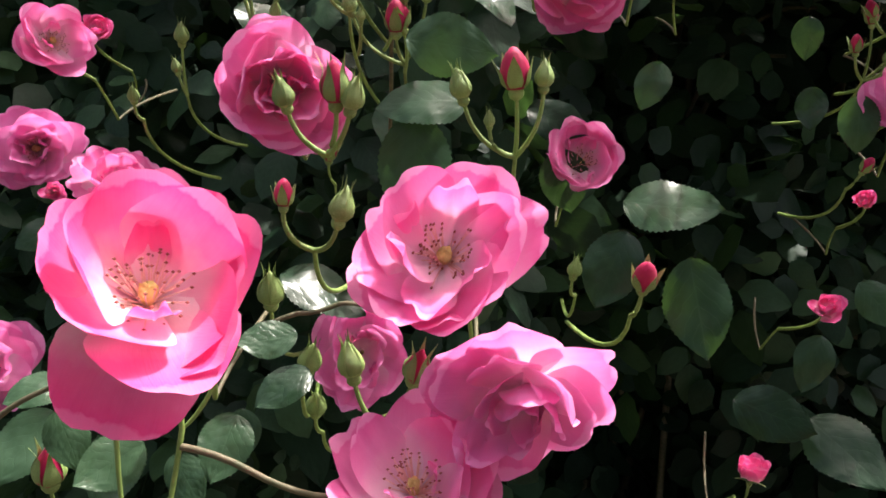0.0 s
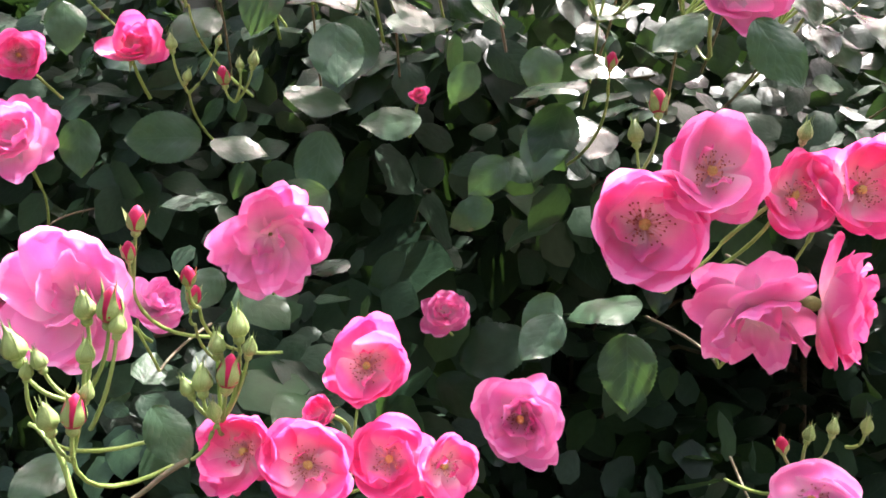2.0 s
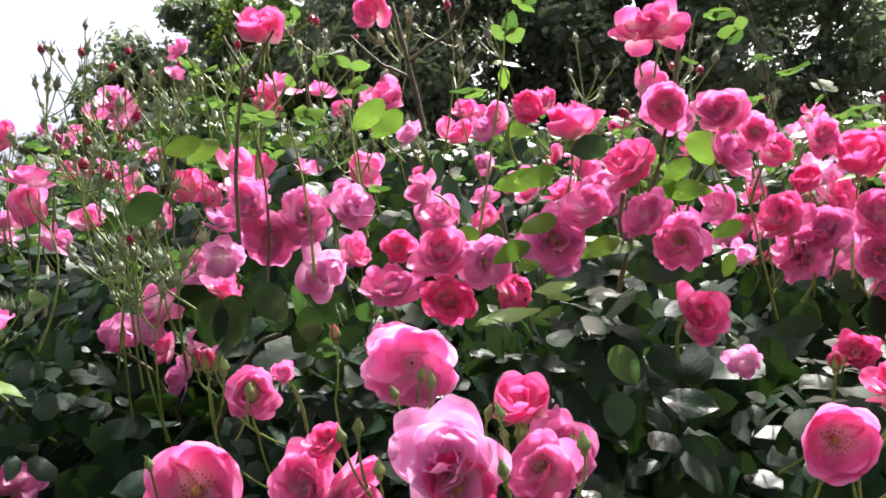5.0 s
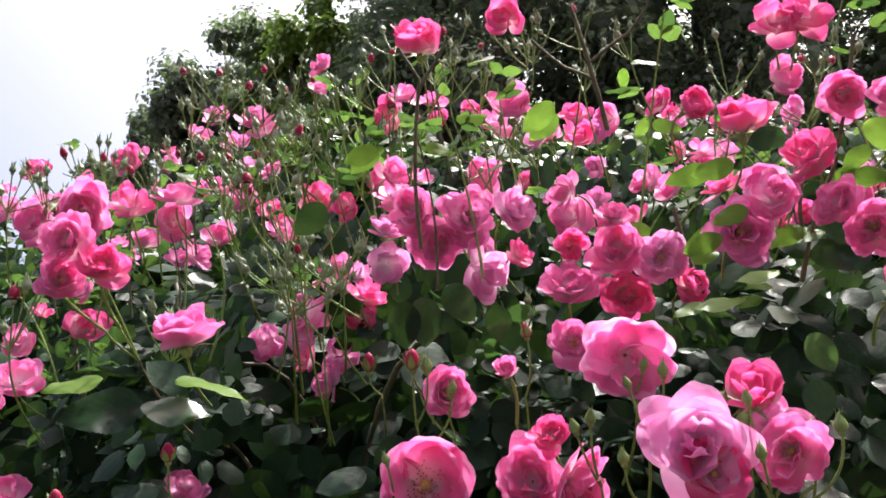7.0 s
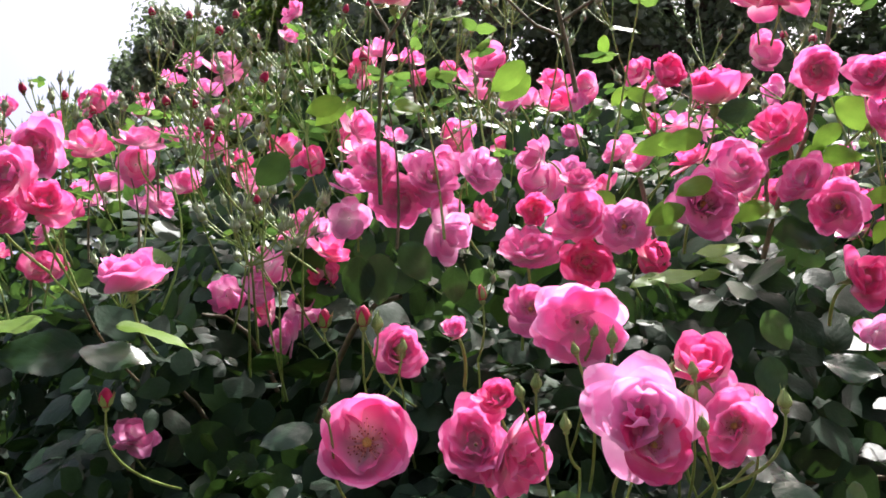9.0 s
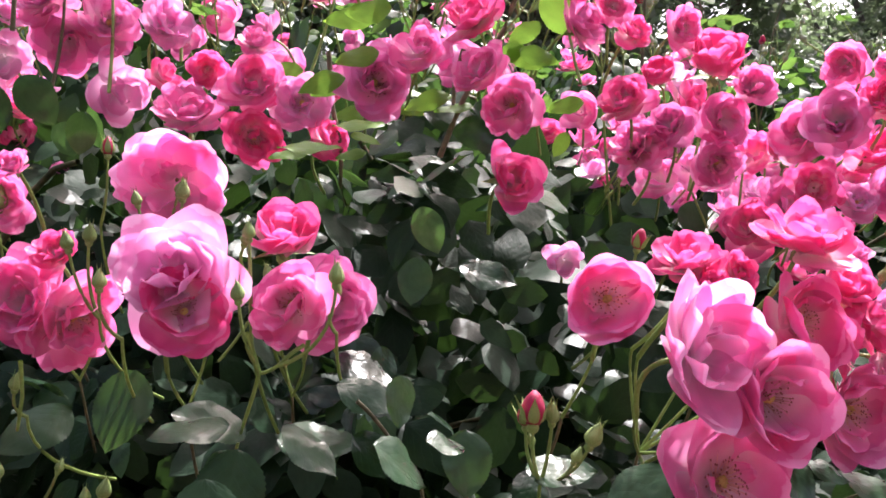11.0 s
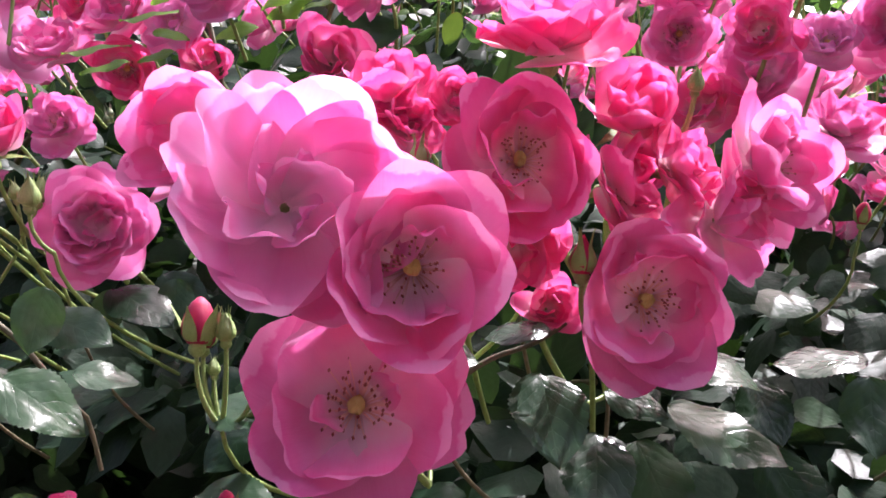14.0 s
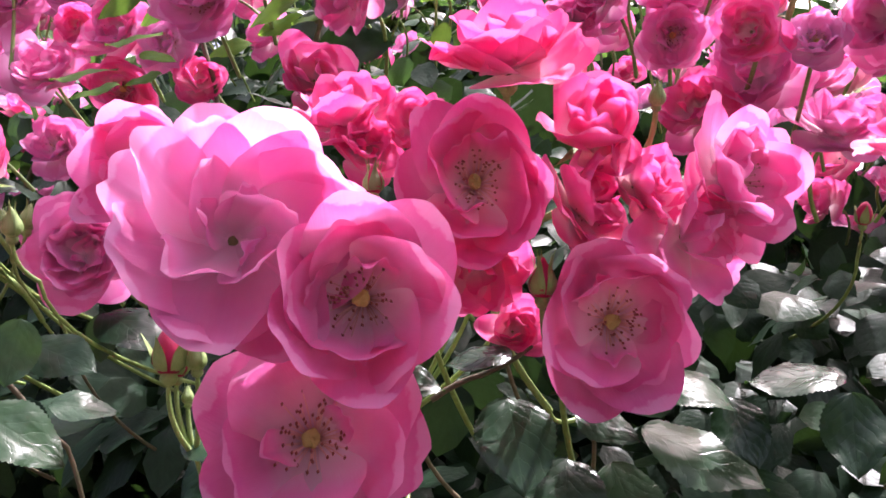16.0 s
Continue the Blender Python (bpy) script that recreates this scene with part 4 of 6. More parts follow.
rose("full", "hot", (0.433, 0.782, 1.600), 0.056, (-0.31, -0.90, 0.09))
rose("full", "lilac", (0.587, 0.788, 1.640), 0.035, (-0.42, -0.88, -0.24))
rose("full", "pink", (0.550, 0.843, 1.664), 0.056, (0.06, -0.88, 0.06))
rose("full", "pink", (0.589, 0.795, 1.606), 0.042, (-0.02, -0.99, -0.15))
rose("loose", "hot", (0.499, 0.641, 1.529), 0.047, (-0.10, -0.76, 0.64))
rose("open", "pink", (0.527, 0.675, 1.486), 0.053, (-0.81, -0.52, -0.27))
rose("open", "hot", (0.531, 0.631, 1.471), 0.046, (-0.41, -0.91, 0.06))
rose("open", "hot", (0.540, 0.640, 1.517), 0.041, (-0.32, -0.63, 0.70))
rose("full", "hot", (0.938, 1.239, 1.982), 0.063, (-0.45, -0.75, 0.49))
rose("full", "hot", (0.900, 1.294, 1.952), 0.056, (-0.70, -0.75, 0.79))
rose("full", "hot", (0.942, 1.251, 1.929), 0.063, (-0.44, -0.88, 0.19))
rose("full", "lilac", (0.879, 1.306, 1.893), 0.056, (-0.28, -0.88, 0.49))
rose("cup", "hot", (0.618, 0.803, 1.406), 0.032, (-0.74, -0.66, 0.10))
rose("full", "hot", (0.578, 0.901, 1.600), 0.036, (-0.18, -0.98, 0.11))
rose("scalloped", "blush", (0.291, 0.516, 1.468), 0.065, (0.49, -0.86, 0.05))
rose("bowl", "pink", (0.323, 0.524, 1.450), 0.056, (0.22, -0.96, -0.18))
rose("bowl", "hot", (0.350, 0.546, 1.488), 0.049, (0.22, -0.97, -0.08))
rose("open", "pink", (0.305, 0.539, 1.415), 0.066, (0.22, -0.97, 0.06))
rose("bowl", "pink", (0.388, 0.574, 1.449), 0.050, (0.31, -0.92, -0.23))
rose("loose", "pink", (0.428, 0.579, 1.494), 0.050, (0.70, -0.71, -0.05))
rose("loose", "pink", (0.413, 0.580, 1.475), 0.048, (0.79, -0.55, -0.29))
rose("loose", "hot", (0.359, 0.557, 1.534), 0.052, (0.16, -0.67, 0.72))
rose("cup", "hot", (0.384, 0.568, 1.511), 0.038, (0.30, -0.87, 0.40))
rose("bowl", "pink", (0.251, 0.532, 1.493), 0.041, (-0.20, -0.97, -0.10))
rose("loose", "hot", (0.302, 0.567, 1.521), 0.042, (-0.10, -0.76, 0.64))
rose("loose", "hot", (0.381, 0.570, 1.486), 0.039, (0.91, -0.39, 0.13))
rose("loose", "hot", (0.399, 0.573, 1.492), 0.034, (0.91, -0.39, 0.13))
rose("full", "hot", (0.312, 0.564, 1.507), 0.028, (0.42, -0.84, 0.34))
rose("full", "hot", (0.328, 0.566, 1.515), 0.024, (0.26, -0.95, 0.14))
rose("full", "lilac", (0.117, 0.691, 1.511), 0.062, (0.49, -0.84, -0.22))
rose("loose", "hot", (0.347, 0.563, 1.465), 0.038, (0.11, -0.73, -0.68))
rose("cup", "hot", (0.356, 0.582, 1.449), 0.022, (0.32, -0.95, 0.02))
rose("full", "yellow", (0.667, 0.908, 1.681), 0.017, (-0.29, -0.93, -0.21))
rose("full", "yellow", (0.679, 0.906, 1.686), 0.017, (-0.35, -0.89, -0.29))
rose("full", "yellow", (0.675, 0.909, 1.673), 0.015, (-0.49, -0.78, -0.39))
rose("full", "lilac", (0.488, 1.045, 1.738), 0.055, (-0.46, -0.89, 0.00))
rose("full", "pink", (0.466, 1.100, 1.742), 0.056, (-0.37, -0.89, 0.30))
rose("loose", "lilac", (0.613, 1.179, 1.820), 0.055, (-0.55, -0.84, -0.00))
rose("full", "pink", (0.582, 1.234, 1.797), 0.056, (-0.23, -0.84, 0.30))
rose("full", "pink", (0.636, 1.147, 1.788), 0.055, (-0.61, -0.78, -0.15))
rose("loose", "lilac", (0.625, 1.202, 1.765), 0.056, (-0.31, -0.78, 0.15))
rose("loose", "hot", (0.574, 1.083, 1.664), 0.055, (-0.56, -0.83, 0.02))
rose("full", "hot", (0.571, 1.138, 1.640), 0.056, (-1.15, -0.83, 0.32))
rose("full", "hot", (0.591, 1.019, 1.669), 0.055, (-0.59, -0.81, 0.00))
rose("loose", "hot", (0.646, 1.074, 1.655), 0.056, (-0.32, -0.81, 0.30))
rose("full", "lilac", (0.585, 1.350, 1.800), 0.055, (-0.50, -0.86, 0.07))
rose("full", "pink", (0.570, 1.405, 1.832), 0.056, (0.05, -0.86, 0.37))
rose("full", "pink", (0.391, 1.171, 1.852), 0.055, (-0.35, -0.94, -0.06))
rose("loose", "pink", (0.302, 1.226, 1.874), 0.056, (-0.60, -0.94, 0.24))
rose("loose", "lilac", (-0.014, 0.832, 1.629), 0.055, (0.25, -0.96, 0.12))
rose("loose", "pink", (0.654, 1.498, 1.900), 0.055, (-0.53, -0.85, 0.04))
rose("full", "pink", (0.651, 1.553, 1.886), 0.056, (-0.35, -0.85, 0.34))
rose("full", "lilac", (0.567, 1.487, 1.865), 0.055, (-0.51, -0.85, -0.12))
rose("full", "lilac", (0.548, 1.542, 1.907), 0.056, (-0.94, -0.85, 0.18))
rose("loose", "pink", (0.678, 1.391, 1.722), 0.055, (-0.60, -0.80, -0.02))
rose("full", "pink", (0.678, 1.446, 1.697), 0.056, (-0.49, -0.80, 0.28))
rose("full", "hot", (0.509, 1.463, 1.905), 0.055, (-0.43, -0.90, 0.01))
rose("full", "pink", (0.490, 1.518, 1.911), 0.056, (-0.17, -0.90, 0.31))
rose("full", "pink", (-0.115, 1.159, 1.912), 0.055, (0.10, -0.96, -0.27))
rose("full", "lilac", (-0.115, 1.214, 1.857), 0.056, (-0.11, -0.96, 0.03))
rose("full", "hot", (0.404, 1.434, 1.924), 0.055, (-0.31, -0.94, 0.15))
rose("full", "hot", (0.375, 1.489, 1.929), 0.056, (-0.05, -0.94, 0.45))
rose("full", "lilac", (0.350, 1.612, 1.995), 0.055, (-0.32, -0.95, -0.01))
rose("full", "pink", (0.341, 1.667, 1.994), 0.056, (-1.27, -0.95, 0.29))

rosebud("green", (-0.020, 0.232, 1.052), 0.015, (-0.005, 0.241, 1.030))
rosebud("mixed", (-0.002, 0.234, 1.056), 0.019, (-0.005, 0.241, 1.030))
rosebud("green", (0.005, 0.233, 1.053), 0.016, (-0.005, 0.241, 1.030))
rosebud("green", (0.040, 0.284, 1.058), 0.017, (0.065, 0.293, 1.029))
rosebud("red", (0.062, 0.287, 1.064), 0.021, (0.065, 0.293, 1.029))
rosebud("green", (0.074, 0.287, 1.064), 0.015, (0.065, 0.293, 1.029))
rosebud("green", (0.053, 0.282, 1.045), 0.009, (0.065, 0.293, 1.029))
rosebud("red", (0.117, 0.254, 0.990), 0.016, (0.117, 0.274, 0.969))
rosebud("green", (-0.011, 0.252, 0.948), 0.018, (-0.018, 0.272, 0.924))
rosebud("green", (0.010, 0.217, 0.961), 0.018, (0.019, 0.218, 0.938))
rosebud("dark", (0.035, 0.203, 0.966), 0.018, (0.019, 0.218, 0.938))
rosebud("green", (-0.016, 0.294, 0.911), 0.018, (-0.016, 0.314, 0.888))
rosebud("red", (-0.017, 0.225, 1.017), 0.012, (-0.007, 0.233, 0.996))
rosebud("red", (0.002, 0.401, 1.089), 0.018, (0.005, 0.410, 1.060))
rosebud("green", (-0.146, 0.482, 1.075), 0.018, (-0.147, 0.496, 1.035))
rosebud("green", (-0.154, 0.494, 1.054), 0.013, (-0.147, 0.496, 1.035))
rosebud("green", (-0.152, 0.420, 1.038), 0.013, (-0.154, 0.440, 1.022))
rosebud("green", (0.108, 0.406, 0.958), 0.016, (0.112, 0.426, 0.937))
rosebud("green", (-0.036, 0.285, 0.966), 0.022, (-0.037, 0.305, 0.938))
rosebud("dark", (-0.120, 0.253, 0.891), 0.026, (-0.122, 0.273, 0.857))
rosebud("green", (0.004, 0.225, 1.015), 0.017, (-0.007, 0.233, 0.996))
rosebud("green", (-0.075, 0.384, 1.172), 0.0173, (-0.063, 0.391, 1.137))
rosebud("green", (-0.064, 0.383, 1.167), 0.0133, (-0.063, 0.391, 1.137))
rosebud("green", (-0.066, 0.382, 1.157), 0.0122, (-0.063, 0.391, 1.137))
rosebud("mixed", (-0.047, 0.382, 1.157), 0.0224, (-0.062, 0.391, 1.137))
rosebud("green", (-0.029, 0.381, 1.161), 0.0173, (-0.032, 0.388, 1.130))
rosebud("green", (-0.038, 0.380, 1.147), 0.0112, (-0.032, 0.390, 1.130))
rosebud("green", (-0.044, 0.431, 1.215), 0.0205, (-0.016, 0.440, 1.189))
rosebud("green", (-0.032, 0.430, 1.209), 0.0133, (-0.016, 0.440, 1.189))
rosebud("green", (-0.011, 0.430, 1.213), 0.0154, (-0.016, 0.439, 1.189))
rosebud("green", (-0.013, 0.432, 1.233), 0.0174, (-0.016, 0.439, 1.189))
rosebud("mixed", (-0.001, 0.431, 1.233), 0.0205, (-0.016, 0.438, 1.189))
rosebud("green", (-0.012, 0.398, 1.191), 0.0162, (-0.004, 0.406, 1.171))
rosebud("mixed", (-0.001, 0.398, 1.193), 0.0181, (-0.004, 0.406, 1.171))
rosebud("green", (0.052, 0.444, 1.226), 0.0181, (0.044, 0.451, 1.180))
rosebud("green", (0.043, 0.443, 1.217), 0.0145, (0.044, 0.451, 1.180))
rosebud("green", (0.058, 0.443, 1.216), 0.0127, (0.044, 0.451, 1.180))
rosebud("green", (0.037, 0.442, 1.201), 0.0172, (0.044, 0.452, 1.180))
rosebud("mixed", (0.049, 0.442, 1.204), 0.0199, (0.044, 0.452, 1.180))
rosebud("green", (0.043, 0.441, 1.187), 0.0127, (0.042, 0.461, 1.173))
rosebud("green", (0.030, 0.442, 1.197), 0.0127, (0.044, 0.452, 1.180))
rosebud("red", (-0.006, 0.564, 1.229), 0.015, (-0.011, 0.584, 1.210))
rosebud("red", (-0.093, 0.405, 1.118), 0.0199, (-0.080, 0.412, 1.078))
rosebud("green", (-0.083, 0.404, 1.112), 0.0125, (-0.079, 0.411, 1.078))
rosebud("mixed", (-0.023, 0.402, 1.113), 0.0199, (-0.026, 0.410, 1.089))
rosebud("green", (-0.041, 0.403, 1.108), 0.0115, (-0.027, 0.411, 1.089))
rosebud("green", (0.016, 0.400, 1.107), 0.0188, (0.005, 0.408, 1.065))
rosebud("red", (0.000, 0.399, 1.088), 0.0209, (0.005, 0.408, 1.065))
rosebud("green", (-0.026, 0.401, 1.095), 0.0157, (0.005, 0.409, 1.064))
rosebud("red", (-0.058, 0.532, 1.001), 0.020, (-0.056, 0.552, 0.975))
rosebud("green", (-0.066, 0.403, 1.089), 0.012, (-0.080, 0.413, 1.074))
rosebud("red", (-0.016, 0.488, 1.256), 0.012, (-0.016, 0.495, 1.238))
rosebud("red", (0.303, 0.535, 1.115), 0.015, (0.306, 0.541, 1.073))
rosebud("red", (0.295, 0.533, 1.096), 0.015, (0.306, 0.541, 1.073))
rosebud("green", (0.317, 0.532, 1.090), 0.014, (0.306, 0.541, 1.073))
rosebud("red", (0.324, 0.534, 1.109), 0.012, (0.306, 0.541, 1.073))
rosebud("red", (0.343, 0.530, 1.084), 0.017, (0.340, 0.550, 1.062))
rosebud("red", (0.332, 0.533, 1.159), 0.012, (0.347, 0.542, 1.144))
rosebud("red", (0.288, 0.471, 1.021), 0.013, (0.286, 0.491, 1.004))
rosebud("green", (0.347, 0.534, 1.166), 0.013, (0.347, 0.542, 1.144))
rosebud("green", (0.360, 0.534, 1.170), 0.013, (0.347, 0.542, 1.144))
rosebud("green", (0.378, 0.533, 1.172), 0.013, (0.376, 0.553, 1.155))
rosebud("red", (0.229, 0.594, 1.445), 0.021, (0.235, 0.607, 1.409))
rosebud("green", (0.239, 0.595, 1.444), 0.014, (0.235, 0.607, 1.409))
rosebud("green", (0.261, 0.597, 1.434), 0.017, (0.235, 0.607, 1.409))
rosebud("green", (0.252, 0.597, 1.424), 0.011, (0.235, 0.607, 1.409))
rosebud("red", (0.243, 0.599, 1.382), 0.013, (0.245, 0.619, 1.365))
rosebud("red", (0.276, 0.612, 1.359), 0.020, (0.267, 0.620, 1.314))
rosebud("green", (0.262, 0.612, 1.340), 0.020, (0.267, 0.620, 1.314))
rosebud("green", (0.313, 0.467, 1.323), 0.013, (0.316, 0.487, 1.306))
rosebud("red", (-0.012, 0.487, 1.272), 0.016, (-0.016, 0.495, 1.238))
rosebud("red", (0.014, 0.490, 1.244), 0.013, (0.014, 0.510, 1.227))
rosebud("green", (-0.063, 0.677, 1.405), 0.016, (-0.052, 0.687, 1.370))
rosebud("red", (-0.026, 0.684, 1.382), 0.017, (-0.019, 0.692, 1.365))
rosebud("green", (-0.004, 0.684, 1.396), 0.016, (-0.019, 0.692, 1.365))
rosebud("green", (-0.052, 0.682, 1.382), 0.013, (-0.052, 0.687, 1.370))
rosebud("green", (-0.014, 0.683, 1.392), 0.012, (-0.019, 0.692, 1.365))
rosebud("green", (-0.056, 0.670, 1.454), 0.014, (-0.055, 0.690, 1.435))
rosebud("green", (-0.029, 0.680, 1.408), 0.010, (-0.052, 0.687, 1.370))
rosebud("red", (0.227, 0.603, 1.443), 0.016, (0.235, 0.607, 1.409))
rosebud("green", (0.230, 0.607, 1.431), 0.009, (0.235, 0.607, 1.409))
rosebud("dark", (0.367, 0.563, 1.461), 0.016, (0.369, 0.583, 1.440))
rosebud("dark", (0.319, 0.547, 1.490), 0.012, (0.326, 0.567, 1.474))
rosebud("green", (0.403, 0.567, 1.518), 0.010, (0.397, 0.587, 1.505))
rosebud("green", (0.092, 0.681, 1.527), 0.018, (0.080, 0.688, 1.506))
rosebud("green", (0.080, 0.678, 1.526), 0.013, (0.080, 0.688, 1.506))
rosebud("green", (0.028, 0.655, 1.570), 0.012, (0.021, 0.675, 1.555))
rosebud("green", (0.123, 0.633, 1.510), 0.018, (0.125, 0.653, 1.487))
rosebud("green", (0.073, 0.634, 1.537), 0.013, (0.071, 0.654, 1.521))
rosebud("green", (-0.128, 0.773, 1.589), 0.024, (-0.130, 0.793, 1.558))
rosebud("red", (-0.227, 0.908, 1.651), 0.024, (-0.220, 0.928, 1.620))
rosebud("red", (0.301, 0.645, 1.549), 0.015, (0.301, 0.665, 1.529))
rosebud("red", (-0.336, 0.673, 1.551), 0.018, (-0.345, 0.693, 1.527))
rosebud("red", (-0.424, 0.668, 1.525), 0.019, (-0.419, 0.688, 1.501))
rosebud("red", (-0.158, 0.759, 1.617), 0.018, (-0.154, 0.779, 1.594))
rosebud("red", (0.522, 0.815, 1.540), 0.016, (0.521, 0.835, 1.520))
rosebud("green", (0.002, 0.403, 1.201), 0.0115, (-0.008, 0.413, 1.171))
rosebud("green", (0.003, 0.430, 1.226), 0.0145, (-0.012, 0.439, 1.177))
rosebud("green", (-0.037, 0.430, 1.204), 0.0112, (-0.038, 0.440, 1.181))
rosebud("green", (0.004, 0.400, 1.100), 0.0106, (-0.007, 0.410, 1.071))
rosebud("green", (-0.019, 0.400, 1.089), 0.0101, (-0.021, 0.411, 1.068))
rosebud("green", (-0.069, 0.383, 1.159), 0.0115, (-0.066, 0.393, 1.140))
rosebud("red", (0.281, 0.463, 1.130), 0.0131, (0.298, 0.471, 1.097))
rosebud("red", (0.272, 0.462, 1.113), 0.0125, (0.298, 0.471, 1.097))
rosebud("green", (-0.119, 0.734, 1.585), 0.0135, (-0.139, 0.762, 1.549))
rosebud("green", (-0.027, 0.639, 1.531), 0.0144, (-0.014, 0.670, 1.492))
rosebud("green", (-0.015, 0.639, 1.536), 0.0144, (-0.014, 0.670, 1.492))
rosebud("green", (0.012, 0.626, 1.554), 0.0112, (0.022, 0.656, 1.519))
rosebud("green", (0.037, 0.626, 1.560), 0.0141, (0.022, 0.656, 1.519))
rosebud("green", (0.001, 0.616, 1.506), 0.0143, (0.008, 0.644, 1.478))
rosebud("green", (0.127, 0.582, 1.508), 0.0153, (0.099, 0.612, 1.464))
rosebud("green", (0.080, 0.594, 1.531), 0.0124, (0.080, 0.625, 1.490))
rosebud("green", (0.079, 0.582, 1.497), 0.0133, (0.086, 0.611, 1.465))
rosebud("red", (-0.149, 0.726, 1.609), 0.0208, (-0.156, 0.758, 1.561))
rosebud("green", (-0.138, 0.728, 1.605), 0.0181, (-0.156, 0.758, 1.561))
rosebud("green", (-0.160, 0.643, 1.525), 0.0116, (-0.163, 0.671, 1.493))
rosebud("mixed", (-0.055, 0.768, 1.631), 0.0172, (-0.064, 0.801, 1.580))

leaf_at("dark", (-0.022, 0.337, 0.954), 0.046, (0.16, -0.39, 0.91), (0.98, -0.08, -0.20))
leaf_at("mid", (0.162, 0.423, 0.995), 0.058, (-0.30, -0.55, 0.78), (0.92, -0.39, -0.01))
leaf_at("mid", (0.182, 0.412, 0.938), 0.060, (-0.09, -0.90, 0.43), (0.21, -0.44, -0.87))
leaf_at("dark", (0.129, 0.414, 0.957), 0.049, (-0.33, -0.79, 0.51), (-0.37, -0.39, -0.84))
leaf_at("mid", (0.017, 0.377, 1.047), 0.050, (0.02, -0.74, 0.67), (-1.00, -0.08, -0.06))
leaf_at("mid", (0.109, 0.521, 0.992), 0.047, (-0.08, -1.00, -0.05), (0.27, 0.03, -0.96))
leaf_at("dark", (0.229, 0.401, 0.881), 0.048, (-0.33, -0.80, 0.50), (0.87, -0.46, -0.16))
leaf_at("dark", (0.272, 0.399, 0.863), 0.056, (-0.37, -0.66, 0.66), (0.57, -0.72, -0.40))
leaf_at("dark", (0.249, 0.408, 0.911), 0.035, (0.15, -0.94, 0.32), (-0.27, -0.35, -0.90))
leaf_at("mid", (-0.340, 0.660, 0.895), 0.046, (0.41, -0.74, 0.52), (-0.67, -0.64, -0.38))
leaf_at("mid", (-0.124, 0.557, 0.768), 0.041, (0.25, -0.88, 0.42), (0.13, -0.40, -0.91))
leaf_at("mid", (-0.136, 0.349, 0.841), 0.046, (0.52, -0.74, 0.43), (-0.13, -0.57, -0.81))
leaf_at("mid", (-0.171, 0.323, 0.863), 0.046, (0.37, -0.62, 0.70), (-0.35, -0.79, -0.51))
leaf_at("mid", (0.285, 0.417, 0.947), 0.034, (-0.10, -0.90, 0.42), (0.69, -0.36, -0.63))
leaf_at("mid", (0.033, 0.355, 1.075), 0.046, (0.08, -0.92, 0.30), (1.00, 0.05, -0.06))
leaf_at("mid", (0.249, 0.549, 1.194), 0.046, (-0.27, -0.96, 0.35), (0.05, -0.02, -1.00))
leaf_at("mid", (0.199, 0.552, 1.212), 0.037, (-0.19, -0.93, 0.66), (-0.53, -0.17, -0.83))
leaf_at("mid", (0.013, 0.474, 1.167), 0.035, (0.48, -0.85, 0.58), (0.50, 0.05, -0.86))
leaf_at("mid", (-0.051, 0.473, 1.145), 0.035, (0.411, -0.507, 0.757), (-0.60, -0.31, -0.74))
leaf_at("mid", (0.171, 0.578, 1.061), 0.039, (-0.13, -0.91, 0.39), (-0.36, -0.32, -0.88))
leaf_at("mid", (0.052, 0.456, 1.103), 0.040, (0.247, -0.519, 0.818), (0.39, -0.31, -0.87))
leaf_at("dark", (0.033, 0.459, 1.129), 0.040, (0.180, -0.400, 0.890), (0.99, 0.04, -0.14))
leaf_at("mid", (-0.084, 0.467, 1.085), 0.047, (0.27, -0.69, 0.67), (0.96, 0.14, -0.23))
leaf_at("mid", (0.284, 0.483, 1.046), 0.037, (-0.35, -0.89, 0.27), (-0.04, -0.28, -0.96))
leaf_at("dark", (0.277, 0.547, 1.052), 0.032, (-0.30, -0.86, 0.40), (-0.07, -0.40, -0.91))
leaf_at("dark", (0.264, 0.538, 1.099), 0.029, (-0.30, -0.94, 0.17), (0.00, -0.17, -0.98))
leaf_at("dark", (0.369, 0.540, 1.094), 0.033, (-0.34, -0.56, 0.76), (0.78, -0.61, -0.11))
leaf_at("dark", (0.157, 0.560, 1.282), 0.029, (-0.12, -0.97, 0.19), (-0.87, 0.01, -0.50))
leaf_at("mid", (0.235, 0.553, 1.231), 0.044, (-0.18, -0.52, 0.83), (-0.98, 0.18, -0.10))
leaf_at("dark", (-0.105, 0.416, 1.170), 0.030, (0.71, -0.70, 0.04), (-0.11, -0.17, -0.98))
# leaves around z 1.28 to 1.45 take mid green in place of reflected light
leaf_at("mid", (0.049, 0.578, 1.282), 0.049, (0.07, -0.99, 0.20), (-0.86, 0.01, -0.51))
leaf_at("mid", (0.073, 0.644, 1.395), 0.054, (0.16, -0.98, 0.29), (-0.11, 0.04, -0.99))
leaf_at("mid", (0.058, 0.610, 1.313), 0.049, (0.20, -0.98, 0.35), (-0.13, -0.03, -0.99))
leaf_at("mid", (0.210, 0.619, 1.337), 0.052, (0.09, -0.99, 0.40), (-0.31, -0.07, -0.95))
leaf_at("mid", (-0.142, 0.680, 1.416), 0.043, (0.46, -0.89, 0.37), (0.06, 0.01, -1.00))
leaf_at("mid", (-0.072, 0.690, 1.337), 0.057, (0.34, -0.89, 0.31), (-0.93, -0.37, -0.05))
leaf_at("mid", (0.100, 0.649, 1.347), 0.045, (0.07, -0.80, 0.59), (-0.97, -0.19, -0.14))
leaf_at("mid", (0.116, 0.644, 1.423), 0.041, (0.366, -0.543, 0.756), (0.837, -0.164, -0.523))
